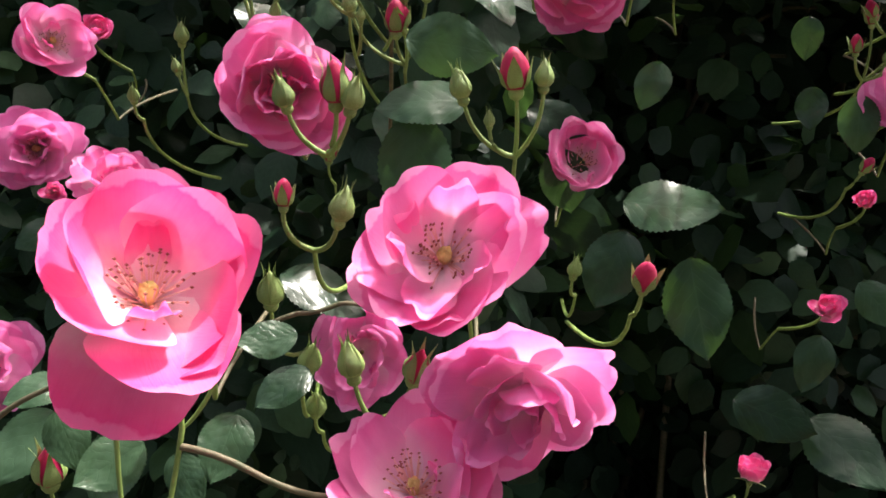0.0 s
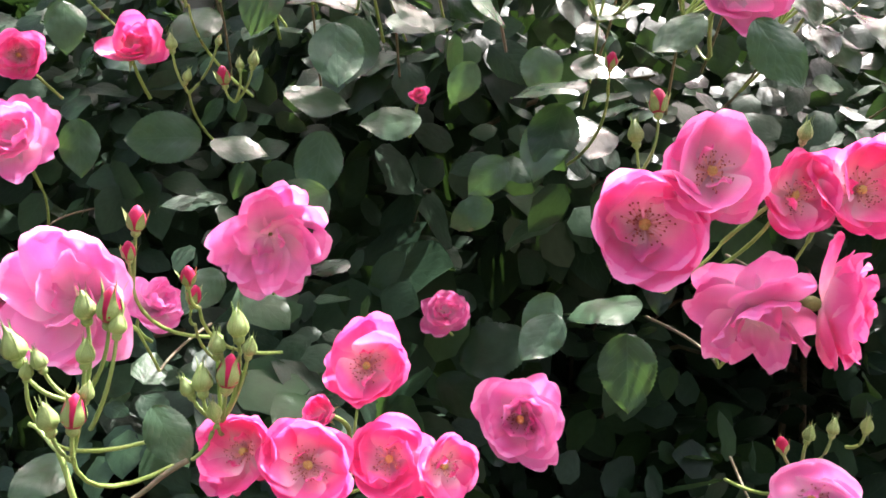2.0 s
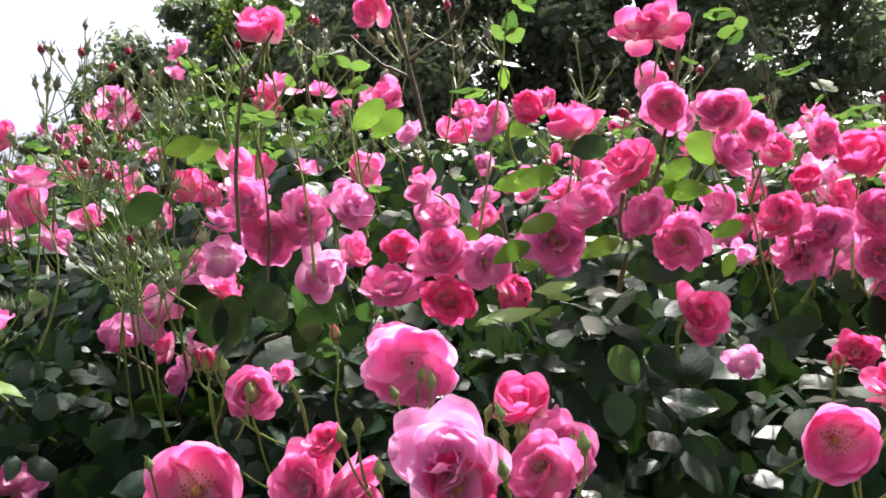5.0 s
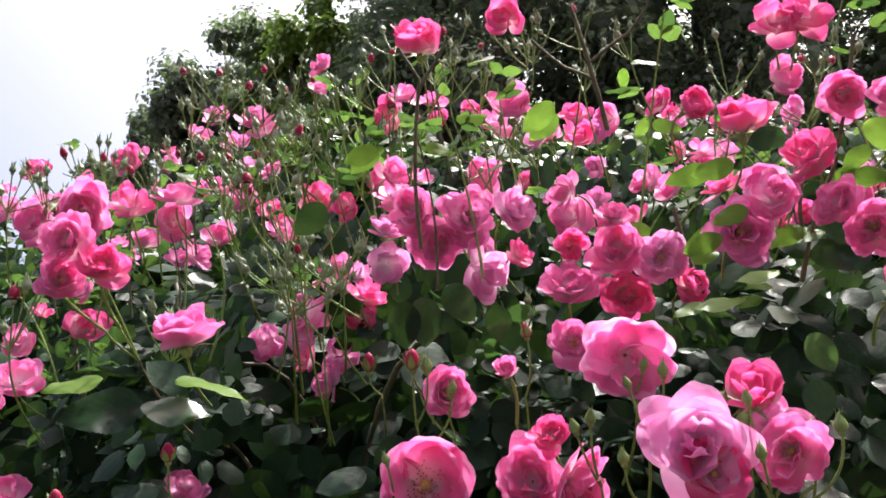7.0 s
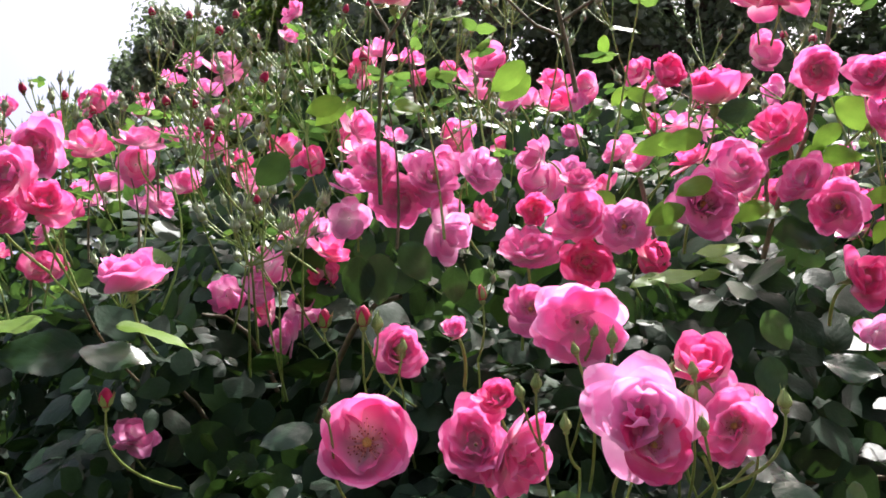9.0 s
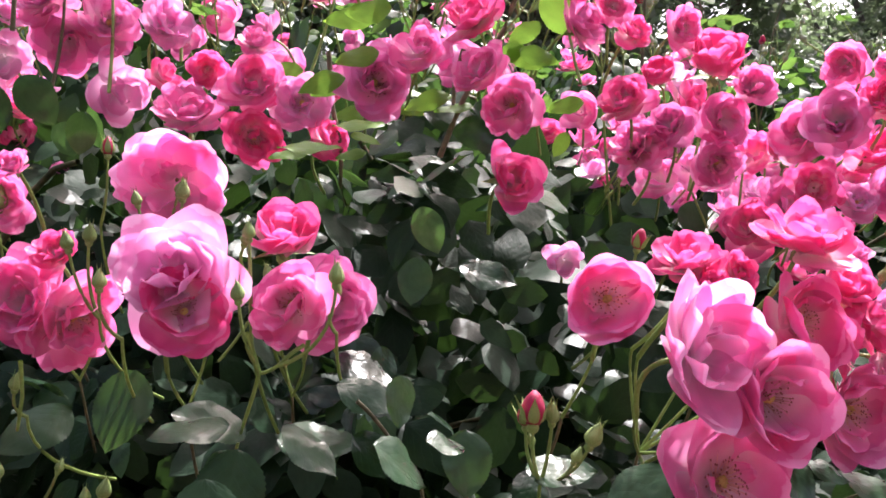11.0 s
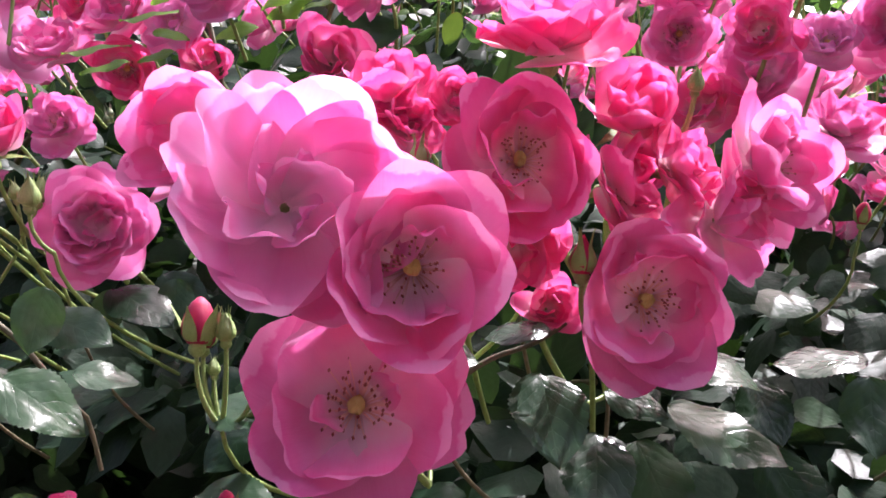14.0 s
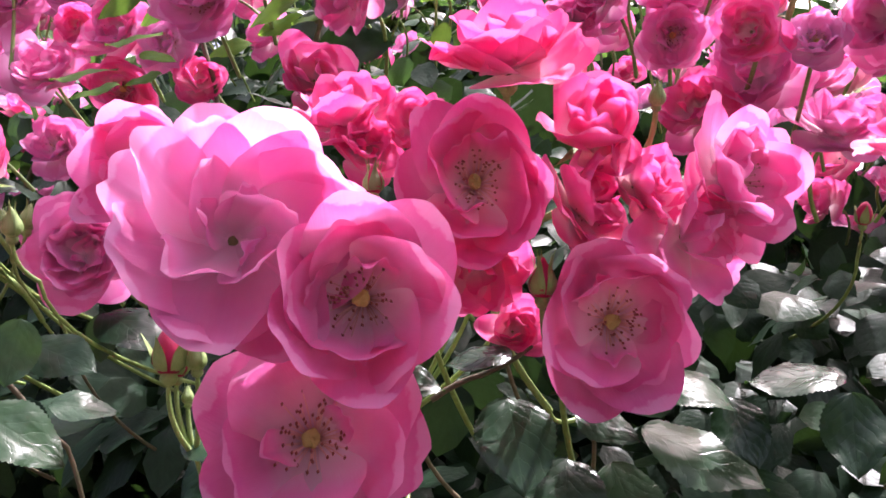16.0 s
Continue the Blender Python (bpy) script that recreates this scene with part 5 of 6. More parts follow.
leaf_at("mid", (0.049, 0.641, 1.432), 0.043, (0.07, -0.53, 0.85), (-0.97, -0.25, -0.07))
leaf_at("mid", (0.207, 0.617, 1.369), 0.052, (-0.06, -0.51, 0.86), (-1.00, 0.02, -0.06))
leaf_at("mid", (0.168, 0.618, 1.309), 0.035, (-0.00, -1.00, 0.36), (-0.69, -0.00, -0.73))
leaf_at("mid", (0.289, 0.619, 1.405), 0.043, (-0.33, -0.80, 0.50), (-0.79, -0.06, -0.61))
leaf_at("mid", (0.303, 0.474, 1.362), 0.042, (-0.00, -1.00, 0.41), (0.51, -0.06, -0.86))
leaf_at("mid", (0.145, 0.646, 1.453), 0.037, (0.12, -0.80, 0.59), (0.95, -0.08, -0.30))
leaf_at("mid", (0.150, 0.613, 1.369), 0.031, (0.03, -1.00, 0.07), (-0.48, -0.07, -0.88))
leaf_at("mid", (0.238, 0.618, 1.381), 0.038, (-0.11, -0.73, 0.68), (0.95, -0.29, -0.15))
leaf_at("mid", (0.246, 0.607, 1.416), 0.037, (-0.11, -0.58, 0.81), (0.98, -0.22, -0.03))
leaf_at("mid", (0.051, 0.645, 1.363), 0.048, (0.12, -0.70, 0.71), (0.99, 0.12, -0.04))
leaf_at("mid", (-0.015, 0.694, 1.333), 0.045, (0.16, -0.65, 0.74), (0.98, 0.21, -0.03))
leaf_at("mid", (0.202, 0.585, 1.221), 0.035, (-0.07, -0.93, 0.35), (-0.51, -0.27, -0.82))
leaf_at("dark", (0.072, 0.579, 1.249), 0.026, (0.07, -0.53, 0.84), (-0.98, -0.19, -0.04))
leaf_at("mid", (-0.005, 0.575, 1.232), 0.035, (0.28, -0.83, 0.48), (-0.47, -0.56, -0.68))
leaf_at("mid", (-0.132, 0.686, 1.328), 0.045, (0.45, -0.89, 0.33), (0.04, 0.04, -1.00))
leaf_at("dark", (0.143, 0.746, 1.481), 0.040, (0.41, -0.88, 0.22), (0.65, 0.12, -0.75))
leaf_at("dark", (0.151, 0.620, 1.420), 0.032, (0.32, -0.90, 0.29), (0.80, 0.09, -0.60))
leaf_at("mid", (0.356, 0.580, 1.414), 0.035, (0.15, -0.79, 0.60), (0.21, -0.56, -0.80))
leaf_at("dark", (0.383, 0.597, 1.420), 0.022, (0.09, -0.67, 0.74), (0.93, -0.22, -0.31))
leaf_at("mid", (0.413, 0.605, 1.412), 0.042, (0.15, -0.59, 0.80), (0.93, -0.20, -0.32))
leaf_at("dark", (0.442, 0.606, 1.435), 0.030, (0.03, -0.51, 0.86), (-0.99, 0.08, 0.08))
leaf_at("dark", (0.460, 0.615, 1.417), 0.030, (0.03, -0.89, 0.45), (-0.12, -0.45, -0.88))
leaf_at("mid", (0.164, 0.604, 1.416), 0.038, (0.62, -0.61, 0.49), (0.77, 0.39, -0.50))
leaf_at("mid", (0.162, 0.596, 1.447), 0.027, (0.62, -0.78, 0.07), (-0.04, -0.12, -0.99))
leaf_at("mid", (0.390, 0.604, 1.394), 0.037, (0.07, -0.76, 0.65), (0.36, -0.59, -0.72))
leaf_at("dark", (0.370, 0.587, 1.397), 0.034, (0.11, -0.71, 0.69), (0.01, -0.70, -0.72))
leaf_at("dark", (0.153, 0.718, 1.474), 0.029, (0.49, -0.85, 0.21), (0.13, -0.16, -0.98))
leaf_at("mid", (0.187, 0.607, 1.427), 0.025, (0.36, -0.58, 0.73), (0.87, 0.50, -0.03))
leaf_at("dark", (0.098, 0.744, 1.473), 0.028, (0.56, -0.83, 0.05), (0.07, -0.02, -1.00))
leaf_at("dark", (0.425, 0.606, 1.418), 0.026, (-0.03, -0.88, 0.47), (0.25, -0.46, -0.85))
leaf_at("mid", (0.410, 0.600, 1.433), 0.031, (0.23, -0.55, 0.80), (0.94, -0.08, -0.33))
leaf_at("dark", (0.433, 0.614, 1.393), 0.031, (-0.05, -0.84, 0.54), (0.41, -0.51, -0.76))
leaf_at("dark", (0.346, 0.571, 1.440), 0.021, (0.15, -0.58, 0.80), (-0.97, -0.26, -0.01))
leaf_at("dark", (0.233, 0.624, 1.404), 0.031, (0.38, -0.77, 0.51), (-0.44, -0.64, -0.63))
leaf_at("mid", (0.323, 0.567, 1.434), 0.027, (0.21, -0.68, 0.70), (0.98, 0.19, -0.11))
leaf_at("mid", (-0.329, 0.672, 1.586), 0.054, (0.27, -0.64, 0.72), (0.93, 0.36, -0.07))
leaf_at("dark", (-0.386, 0.662, 1.588), 0.063, (0.44, -0.83, 0.35), (-0.85, -0.51, -0.12))
leaf_at("young", (-0.299, 0.672, 1.600), 0.057, (0.33, -0.44, 0.84), (0.92, 0.35, -0.18))
leaf_at("young", (-0.404, 0.651, 1.611), 0.045, (0.25, -0.50, 0.83), (-0.82, -0.56, -0.09))
leaf_at("young", (-0.017, 0.773, 1.835), 0.041, (0.01, -1.00, -0.07), (-0.81, 0.04, -0.59))
leaf_at("young", (-0.187, 0.759, 1.818), 0.036, (0.22, -0.97, -0.05), (-0.94, -0.20, -0.28))
leaf_at("young", (0.125, 1.197, 2.091), 0.032, (-0.13, -0.95, -0.27), (-0.12, 0.29, -0.95))
leaf_at("young", (0.123, 0.965, 1.983), 0.036, (0.00, -0.76, 0.65), (0.96, -0.18, -0.22))
leaf_at("young", (0.128, 0.767, 1.754), 0.038, (-0.15, -0.97, 0.19), (-0.99, 0.15, 0.01))
leaf_at("young", (0.130, 1.145, 1.983), 0.032, (-0.11, -0.99, -0.04), (-0.65, 0.10, -0.76))
leaf_at("young", (0.129, 0.946, 1.886), 0.035, (-0.11, -0.98, 0.14), (0.89, -0.16, -0.43))
leaf_at("dark", (-0.159, 0.759, 1.648), 0.043, (0.17, -0.96, -0.24), (-0.10, 0.22, -0.97))
leaf_at("dark", (-0.078, 0.774, 1.642), 0.033, (0.06, -0.97, -0.23), (-0.11, 0.22, -0.97))
leaf_at("dark", (-0.233, 0.789, 1.526), 0.048, (0.23, -0.78, 0.58), (-0.89, -0.41, -0.19))
leaf_at("dark", (-0.268, 0.859, 1.802), 0.045, (0.26, -0.89, -0.36), (-0.77, 0.04, -0.64))
leaf_at("young", (-0.133, 0.952, 1.906), 0.036, (0.15, -0.95, 0.29), (0.95, 0.05, -0.31))
leaf_at("young", (0.106, 0.761, 1.689), 0.039, (-0.12, -0.96, 0.26), (-0.94, 0.02, -0.35))
leaf_at("young", (0.177, 0.773, 1.685), 0.039, (-0.16, -0.89, 0.42), (-0.98, 0.08, -0.20))
leaf_at("young", (0.284, 0.773, 1.763), 0.048, (-0.20, -0.97, -0.10), (0.79, -0.10, -0.60))
leaf_at("young", (0.265, 0.780, 1.731), 0.033, (-0.14, -0.97, 0.20), (0.94, -0.19, -0.27))
leaf_at("young", (0.252, 0.775, 1.748), 0.031, (-0.12, -0.98, 0.17), (-0.85, 0.01, -0.53))
leaf_at("young", (0.113, 0.800, 1.765), 0.044, (0.05, -0.99, 0.16), (-1.00, -0.07, -0.07))
leaf_at("young", (0.100, 0.727, 1.674), 0.035, (0.07, -0.97, 0.24), (-0.92, -0.16, -0.36))
leaf_at("young", (0.124, 0.723, 1.694), 0.032, (0.05, -0.93, 0.37), (-0.94, -0.17, -0.29))
leaf_at("young", (0.129, 0.701, 1.635), 0.035, (0.07, -0.62, 0.78), (-0.99, -0.12, -0.01))
leaf_at("young", (0.097, 0.704, 1.619), 0.042, (0.09, -0.54, 0.84), (-0.99, -0.11, 0.03))
leaf_at("young", (0.199, 0.788, 1.687), 0.031, (0.02, -0.70, 0.71), (-1.00, -0.04, -0.01))
leaf_at("young", (-0.203, 0.854, 1.859), 0.042, (0.39, -0.91, 0.12), (-0.66, -0.37, -0.65))
leaf_at("young", (-0.011, 0.864, 1.870), 0.042, (0.19, -0.98, 0.00), (-0.76, -0.15, -0.63))
leaf_at("dark", (0.224, 0.795, 1.669), 0.054, (0.06, -0.88, 0.32), (-0.99, 0.07, 0.09))
leaf_at("dark", (0.234, 0.790, 1.689), 0.044, (0.06, -0.88, 0.32), (-1.00, 0.02, 0.02))
leaf_at("dark", (-0.142, 0.766, 1.650), 0.046, (0.36, -0.90, -0.25), (-0.09, 0.24, -0.97))
leaf_at("dark", (-0.108, 0.765, 1.663), 0.041, (0.33, -0.94, -0.10), (0.58, 0.29, -0.76))
leaf_at("mid", (0.173, 0.777, 1.543), 0.037, (-0.04, -1.00, 0.05), (-0.11, -0.05, -0.99))
leaf_at("mid", (0.182, 0.768, 1.580), 0.037, (-0.07, -0.98, -0.17), (0.41, 0.13, -0.90))
leaf_at("dark", (0.142, 0.704, 1.472), 0.044, (0.17, -0.65, 0.74), (0.90, -0.20, -0.39))
leaf_at("dark", (0.222, 0.732, 1.542), 0.043, (-0.01, -0.74, 0.67), (0.92, -0.27, -0.29))
leaf_at("mid", (0.178, 0.764, 1.773), 0.034, (-0.01, -1.00, 0.09), (-1.00, 0.01, -0.05))
leaf_at("young", (0.056, 0.831, 1.725), 0.040, (0.24, -0.93, 0.29), (-0.86, -0.34, -0.37))
leaf_at("young", (0.256, 0.792, 1.734), 0.033, (-0.00, -1.00, -0.01), (0.92, 0.00, -0.39))
leaf_at("young", (0.243, 0.792, 1.738), 0.027, (0.01, -1.00, 0.07), (-0.86, -0.05, -0.50))
leaf_at("young", (0.080, 0.739, 1.625), 0.030, (0.12, -0.66, 0.74), (-0.93, -0.34, -0.16))
leaf_at("young", (0.117, 0.834, 1.695), 0.034, (0.13, -0.87, 0.47), (-0.95, -0.25, -0.20))
leaf_at("young", (0.168, 0.808, 1.694), 0.034, (0.08, -0.89, 0.45), (-0.93, -0.23, -0.29))
leaf_at("young", (0.167, 0.805, 1.705), 0.031, (0.03, -0.72, 0.69), (1.00, 0.09, 0.04))
leaf_at("dark", (0.200, 0.807, 1.687), 0.049, (0.06, -0.88, 0.32), (1.00, 0.05, 0.06))
leaf_at("young", (0.124, 0.721, 1.620), 0.022, (0.12, -0.77, 0.63), (-0.94, -0.29, -0.18))
leaf_at("young", (0.134, 0.718, 1.631), 0.022, (0.15, -0.86, 0.49), (0.99, 0.12, -0.09))
leaf_at("young", (0.590, 0.718, 1.648), 0.021, (-0.53, -0.84, -0.14), (0.03, 0.15, -0.99))
leaf_at("young", (0.576, 0.722, 1.636), 0.031, (-0.31, -0.59, 0.75), (-0.89, 0.46, -0.00))
leaf_at("young", (0.284, 0.788, 1.660), 0.022, (-0.03, -0.98, -0.17), (-0.44, 0.17, -0.88))
leaf_at("young", (0.286, 0.781, 1.691), 0.030, (-0.06, -0.95, 0.29), (-0.98, 0.01, -0.18))
leaf_at("mid", (-0.021, 0.172, 0.946), 0.023, (0.20, -0.68, 0.71), (-0.14, -0.74, -0.66))
leaf_at("mid", (-0.060, 0.178, 0.934), 0.025, (0.49, -0.66, 0.57), (-0.61, -0.73, -0.31))
leaf_at("mid", (-0.035, 0.178, 0.931), 0.020, (-0.09, -0.70, 0.71), (0.63, -0.59, -0.50))
leaf_at("mid", (-0.078, 0.188, 0.936), 0.022, (0.38, -0.73, 0.56), (0.53, -0.33, -0.79))
leaf_at("mid", (-0.085, 0.181, 0.956), 0.020, (0.32, -0.54, 0.78), (-0.74, -0.66, -0.16))
leaf_at("dark", (-0.009, 0.196, 0.958), 0.022, (0.09, -0.47, 0.88), (-0.70, -0.66, -0.28))
leaf_at("mid", (-0.013, 0.189, 0.976), 0.020, (0.15, -0.65, 0.75), (-0.93, -0.36, -0.12))
leaf_at("mid", (0.017, 0.370, 1.011), 0.060, (0.10, -0.92, 0.38), (0.06, -0.37, -0.93))
leaf_at("dark", (0.277, 0.448, 1.124), 0.035, (-0.38, -0.68, 0.63), (0.56, -0.71, -0.43))
leaf_at("dark", (0.101, 0.529, 1.033), 0.046, (-0.08, -0.78, 0.62), (0.90, -0.33, -0.30))
leaf_at("mid", (0.056, 0.661, 1.435), 0.045, (0.451, -0.515, 0.729), (-0.889, -0.330, 0.318))
leaf_at("mid", (0.116, 0.691, 1.427), 0.051, (-0.01, -0.62, 0.79), (0.99, -0.11, -0.07))
leaf_at("mid", (0.075, 0.656, 1.402), 0.053, (0.410, -0.505, 0.759), (0.395, -0.651, -0.647))
leaf_at("mid", (-0.003, 0.695, 1.441), 0.051, (0.25, -0.95, 0.18), (-0.19, -0.23, -0.95))
leaf_at("mid", (-0.060, 0.717, 1.428), 0.049, (0.25, -0.83, 0.49), (-0.70, -0.51, -0.50))
leaf_at("mid", (0.217, 0.797, 1.414), 0.051, (-0.07, -1.00, 0.36), (0.02, -0.01, -1.00))
leaf_at("mid", (0.069, 0.604, 1.383), 0.051, (0.19, -0.98, 0.45), (0.06, -0.09, -0.99))
leaf_at("mid", (0.204, 0.618, 1.331), 0.051, (-0.07, -0.97, 0.60), (-0.26, -0.22, -0.94))

bud_spray((-0.322, 1.059, 2.061))
bud_spray((-0.356, 1.062, 2.037))
bud_spray((-0.425, 1.015, 2.076))
bud_spray((-0.469, 1.012, 2.051))
bud_spray((-0.249, 1.064, 2.084))
bud_spray((-0.118, 1.060, 2.122))
bud_spray((-0.177, 1.042, 2.140))
bud_spray((-0.083, 1.096, 2.066))
bud_spray((-0.260, 1.098, 2.019))
bud_spray((-0.257, 0.906, 1.771))
bud_spray((-0.297, 0.899, 1.757))
bud_spray((-0.409, 1.071, 1.988))
bud_spray((-0.460, 1.051, 1.986))
bud_spray((0.005, 1.072, 2.109))
bud_spray((0.045, 1.066, 2.115))
bud_spray((0.125, 1.073, 2.089))
bud_spray((-0.531, 1.027, 1.969))
bud_spray((-0.583, 1.001, 1.965))
bud_spray((-0.611, 0.979, 1.975))
bud_spray((-0.656, 0.963, 1.950))
bud_spray((-0.405, 1.014, 2.090))
bud_spray((-0.372, 1.038, 2.071))
bud_spray((0.077, 1.093, 2.065))
bud_spray((-0.379, 1.078, 1.995))
bud_spray((-0.318, 1.096, 1.995))
bud_spray((-0.546, 0.789, 1.723))
bud_spray((-0.428, 0.863, 1.705))
bud_spray((0.179, 1.126, 1.971))
bud_spray((0.345, 1.058, 2.016))
bud_spray((-0.303, 0.859, 1.915))
bud_spray((-0.284, 0.912, 1.832))
bud_spray((-0.336, 0.865, 1.870))
bud_spray((-0.310, 0.918, 1.785))
bud_spray((-0.259, 0.944, 1.782))
bud_spray((-0.091, 1.025, 1.708))
bud_spray((0.207, 0.949, 1.951))
bud_spray((-0.451, 1.009, 2.068))
bud_spray((-0.386, 1.053, 2.037))
bud_spray((-0.337, 1.079, 2.017))
bud_spray((-0.293, 1.073, 2.051))
bud_spray((-0.349, 1.041, 2.078))
bud_spray((-0.224, 1.062, 2.096))
bud_spray((-0.156, 1.068, 2.102))
bud_spray((-0.113, 1.089, 2.076))
bud_spray((-0.022, 1.074, 2.106))
bud_spray((-0.451, 1.072, 1.951))
bud_spray((-0.640, 0.976, 1.945))
bud_spray((-0.307, 0.898, 1.751))
bud_spray((-0.274, 0.915, 1.726))


def twig(mat, radius, line):
    """A bare run of branch between the leaves."""
    p = [np.array(q) for q in line]
    run = np.concatenate([bend(p[i], (p[i] + p[i + 1]) / 2 + (0, 0, 0.002 * (-1) ** i), p[i + 1], 5)[: 5 if i == len(p) - 2 else 4] for i in range(len(p) - 1)])
    part("branch", mesh_of("branch", *tube(run, np.linspace(radius, radius * 0.75, len(run)), 8), mat), rose_bush, None, "bare side branch")


twig(CANE, 0.0009, [(-0.087, 0.156, 0.953), (-0.073, 0.159, 0.964), (-0.059, 0.162, 0.974)])
twig(CANE, 0.0011, [(-0.028, 0.154, 0.954), (-0.008, 0.153, 0.949), (0.011, 0.153, 0.943), (0.025, 0.153, 0.940)])
twig(GREEN_STALK, 0.0010, [(-0.031, 0.158, 0.975), (-0.028, 0.155, 0.959), (-0.030, 0.150, 0.937)])
twig(GREEN_STALK, 0.0009, [(-0.051, 0.163, 0.955), (-0.049, 0.160, 0.942), (-0.047, 0.158, 0.931)])
twig(GREEN_STALK, 0.0008, [(-0.017, 0.170, 0.979), (-0.024, 0.166, 0.965), (-0.031, 0.164, 0.955)])
twig(CANE, 0.0010, [(-0.027, 0.214, 0.967), (-0.009, 0.216, 0.977), (0.005, 0.218, 0.981), (0.017, 0.218, 0.980)])
twig(CANE, 0.0010, [(0.329, 0.581, 1.427), (0.345, 0.583, 1.435), (0.361, 0.584, 1.444)])
twig(GREEN_STALK, 0.0012, [(0.077, 0.700, 1.523), (0.066, 0.703, 1.497), (0.050, 0.705, 1.473)])
twig(CANE, 0.0012, [(0.140, 0.603, 1.447), (0.156, 0.611, 1.431), (0.173, 0.619, 1.412), (0.178, 0.625, 1.392)])
twig(CANE, 0.0022, [(0.039, 0.718, 1.784), (0.036, 0.708, 1.812), (0.030, 0.694, 1.850), (0.023, 0.680, 1.887)])
twig(CANE, 0.0015, [(0.033, 0.702, 1.826), (0.011, 0.696, 1.838), (-0.014, 0.684, 1.863)])
twig(CANE, 0.0015, [(0.033, 0.697, 1.840), (0.068, 0.695, 1.860), (0.090, 0.689, 1.883)])
twig(CANE, 0.0020, [(-0.141, 0.781, 1.724), (-0.138, 0.762, 1.779), (-0.132, 0.749, 1.819), (-0.120, 0.731, 1.872), (-0.135, 0.719, 1.901)])
twig(CANE, 0.0015, [(-0.122, 0.735, 1.862), (-0.107, 0.730, 1.881), (-0.090, 0.724, 1.904)])
twig(CANE, 0.0024, [(0.190, 0.805, 1.650), (0.207, 0.791, 1.696), (0.236, 0.776, 1.750), (0.253, 0.760, 1.800), (0.266, 0.744, 1.851)])
twig(CANE, 0.0022, [(0.096, 0.815, 1.740), (0.101, 0.824, 1.697), (0.110, 0.832, 1.664), (0.111, 0.839, 1.630)])
twig(CANE, 0.0020, [(0.205, 0.786, 1.735), (0.199, 0.792, 1.710), (0.199, 0.797, 1.685)])
twig(GREEN_STALK, 0.0013, [(-0.011, 0.407, 1.175), (-0.005, 0.405, 1.161), (0.000, 0.409, 1.144), (-0.005, 0.413, 1.125), (-0.032, 0.389, 1.130), (-0.045, 0.385, 1.133), (-0.060, 0.381, 1.142)])
twig(CANE, 0.0014, [(0.034, 0.434, 1.166), (0.019, 0.426, 1.155), (-0.001, 0.414, 1.143)])
twig(CANE, 0.0016, [(-0.004, 0.413, 1.127), (-0.009, 0.451, 1.098), (-0.013, 0.507, 1.049), (-0.018, 0.563, 0.992)])
twig(GREEN_STALK, 0.0010, [(-0.034, 0.428, 1.181), (-0.024, 0.422, 1.177), (-0.012, 0.412, 1.173)])
twig(GREEN_STALK, 0.0011, [(0.045, 0.440, 1.181), (0.041, 0.440, 1.172), (0.034, 0.439, 1.165)])
twig(GREEN_STALK, 0.0013, [(0.081, 0.607, 1.480), (0.088, 0.617, 1.460), (0.078, 0.648, 1.437), (0.067, 0.693, 1.418)])
twig(GREEN_STALK, 0.0012, [(0.111, 0.610, 1.475), (0.099, 0.612, 1.465), (0.088, 0.617, 1.460)])
twig(GREEN_STALK, 0.0012, [(-0.041, 0.635, 1.463), (-0.043, 0.649, 1.445), (-0.049, 0.664, 1.427)])


# ---- foliage ----
def front(x, z):
    """How far ahead the leafy face of the bush lies at that place and height."""
    y = np.interp(z, FACE_Z, FACE_Y)
    y = y - 0.17 * np.exp(-((x + 0.42) / 0.2) ** 2) * np.clip((z - 1.3) / 0.2, 0, 1) * np.clip((2.0 - z) / 0.3, 0, 1)
    y = y - 0.10 * np.exp(-((x - 0.62) / 0.16) ** 2) * np.clip((z - 1.3) / 0.2, 0, 1)
    y = y + 0.52 * np.clip((x - 0.06) / 0.12, 0, 1) * np.clip((1.36 - z) / 0.1, 0, 1)
    wsum, ysum = 0.5, 0.5 * y
    for q, size in UPPER:
        w = np.exp(-((x - q[0]) ** 2 + (z - q[2]) ** 2) / 0.0072)
        wsum, ysum = wsum + w, ysum + w * (q[1] + 0.035)
    y = ysum / wsum
    lumps = 0.05 * np.sin(5 * x + 3 * z) + 0.03 * np.sin(11 * x - 7 * z)
    return y + lumps * (1 + 0.6 * np.clip((z - 1.5) / 0.3, 0, 1))


FACE_Z = [0.0, 0.8, 1.0, 1.15, 1.3, 1.4, 1.5, 1.6, 1.7, 1.85, 2.05, 2.3, 2.6]
FACE_Y = [0.68, 0.62, 0.64, 0.69, 0.77, 0.84, 0.93, 1.00, 1.05, 1.18, 1.42, 1.75, 2.3]
AISLE = np.array([0.15, 0.05, 1.3])
TOP_X = [-1.6, -0.6, -0.3, -0.14, 0.02, 0.2, 0.36, 0.55, 0.9, 1.4]
TOP_Z = [1.84, 1.88, 1.92, 1.84, 1.81, 1.81, 1.79, 1.75, 1.75, 1.75]


def under_top(p, rng, lower=0.0):
    """Which places lie under the sloping, ragged top of the bush."""
    return p[:, 2] < np.interp(p[:, 0], TOP_X, TOP_Z) + 0.5 * (p[:, 1] - 0.8) - lower + rng.normal(0, 0.022, len(p))


UPPER = [(np.array(p), size) for p, size, _ in ROSES if p.z > 1.61 and p.y > 0.6]


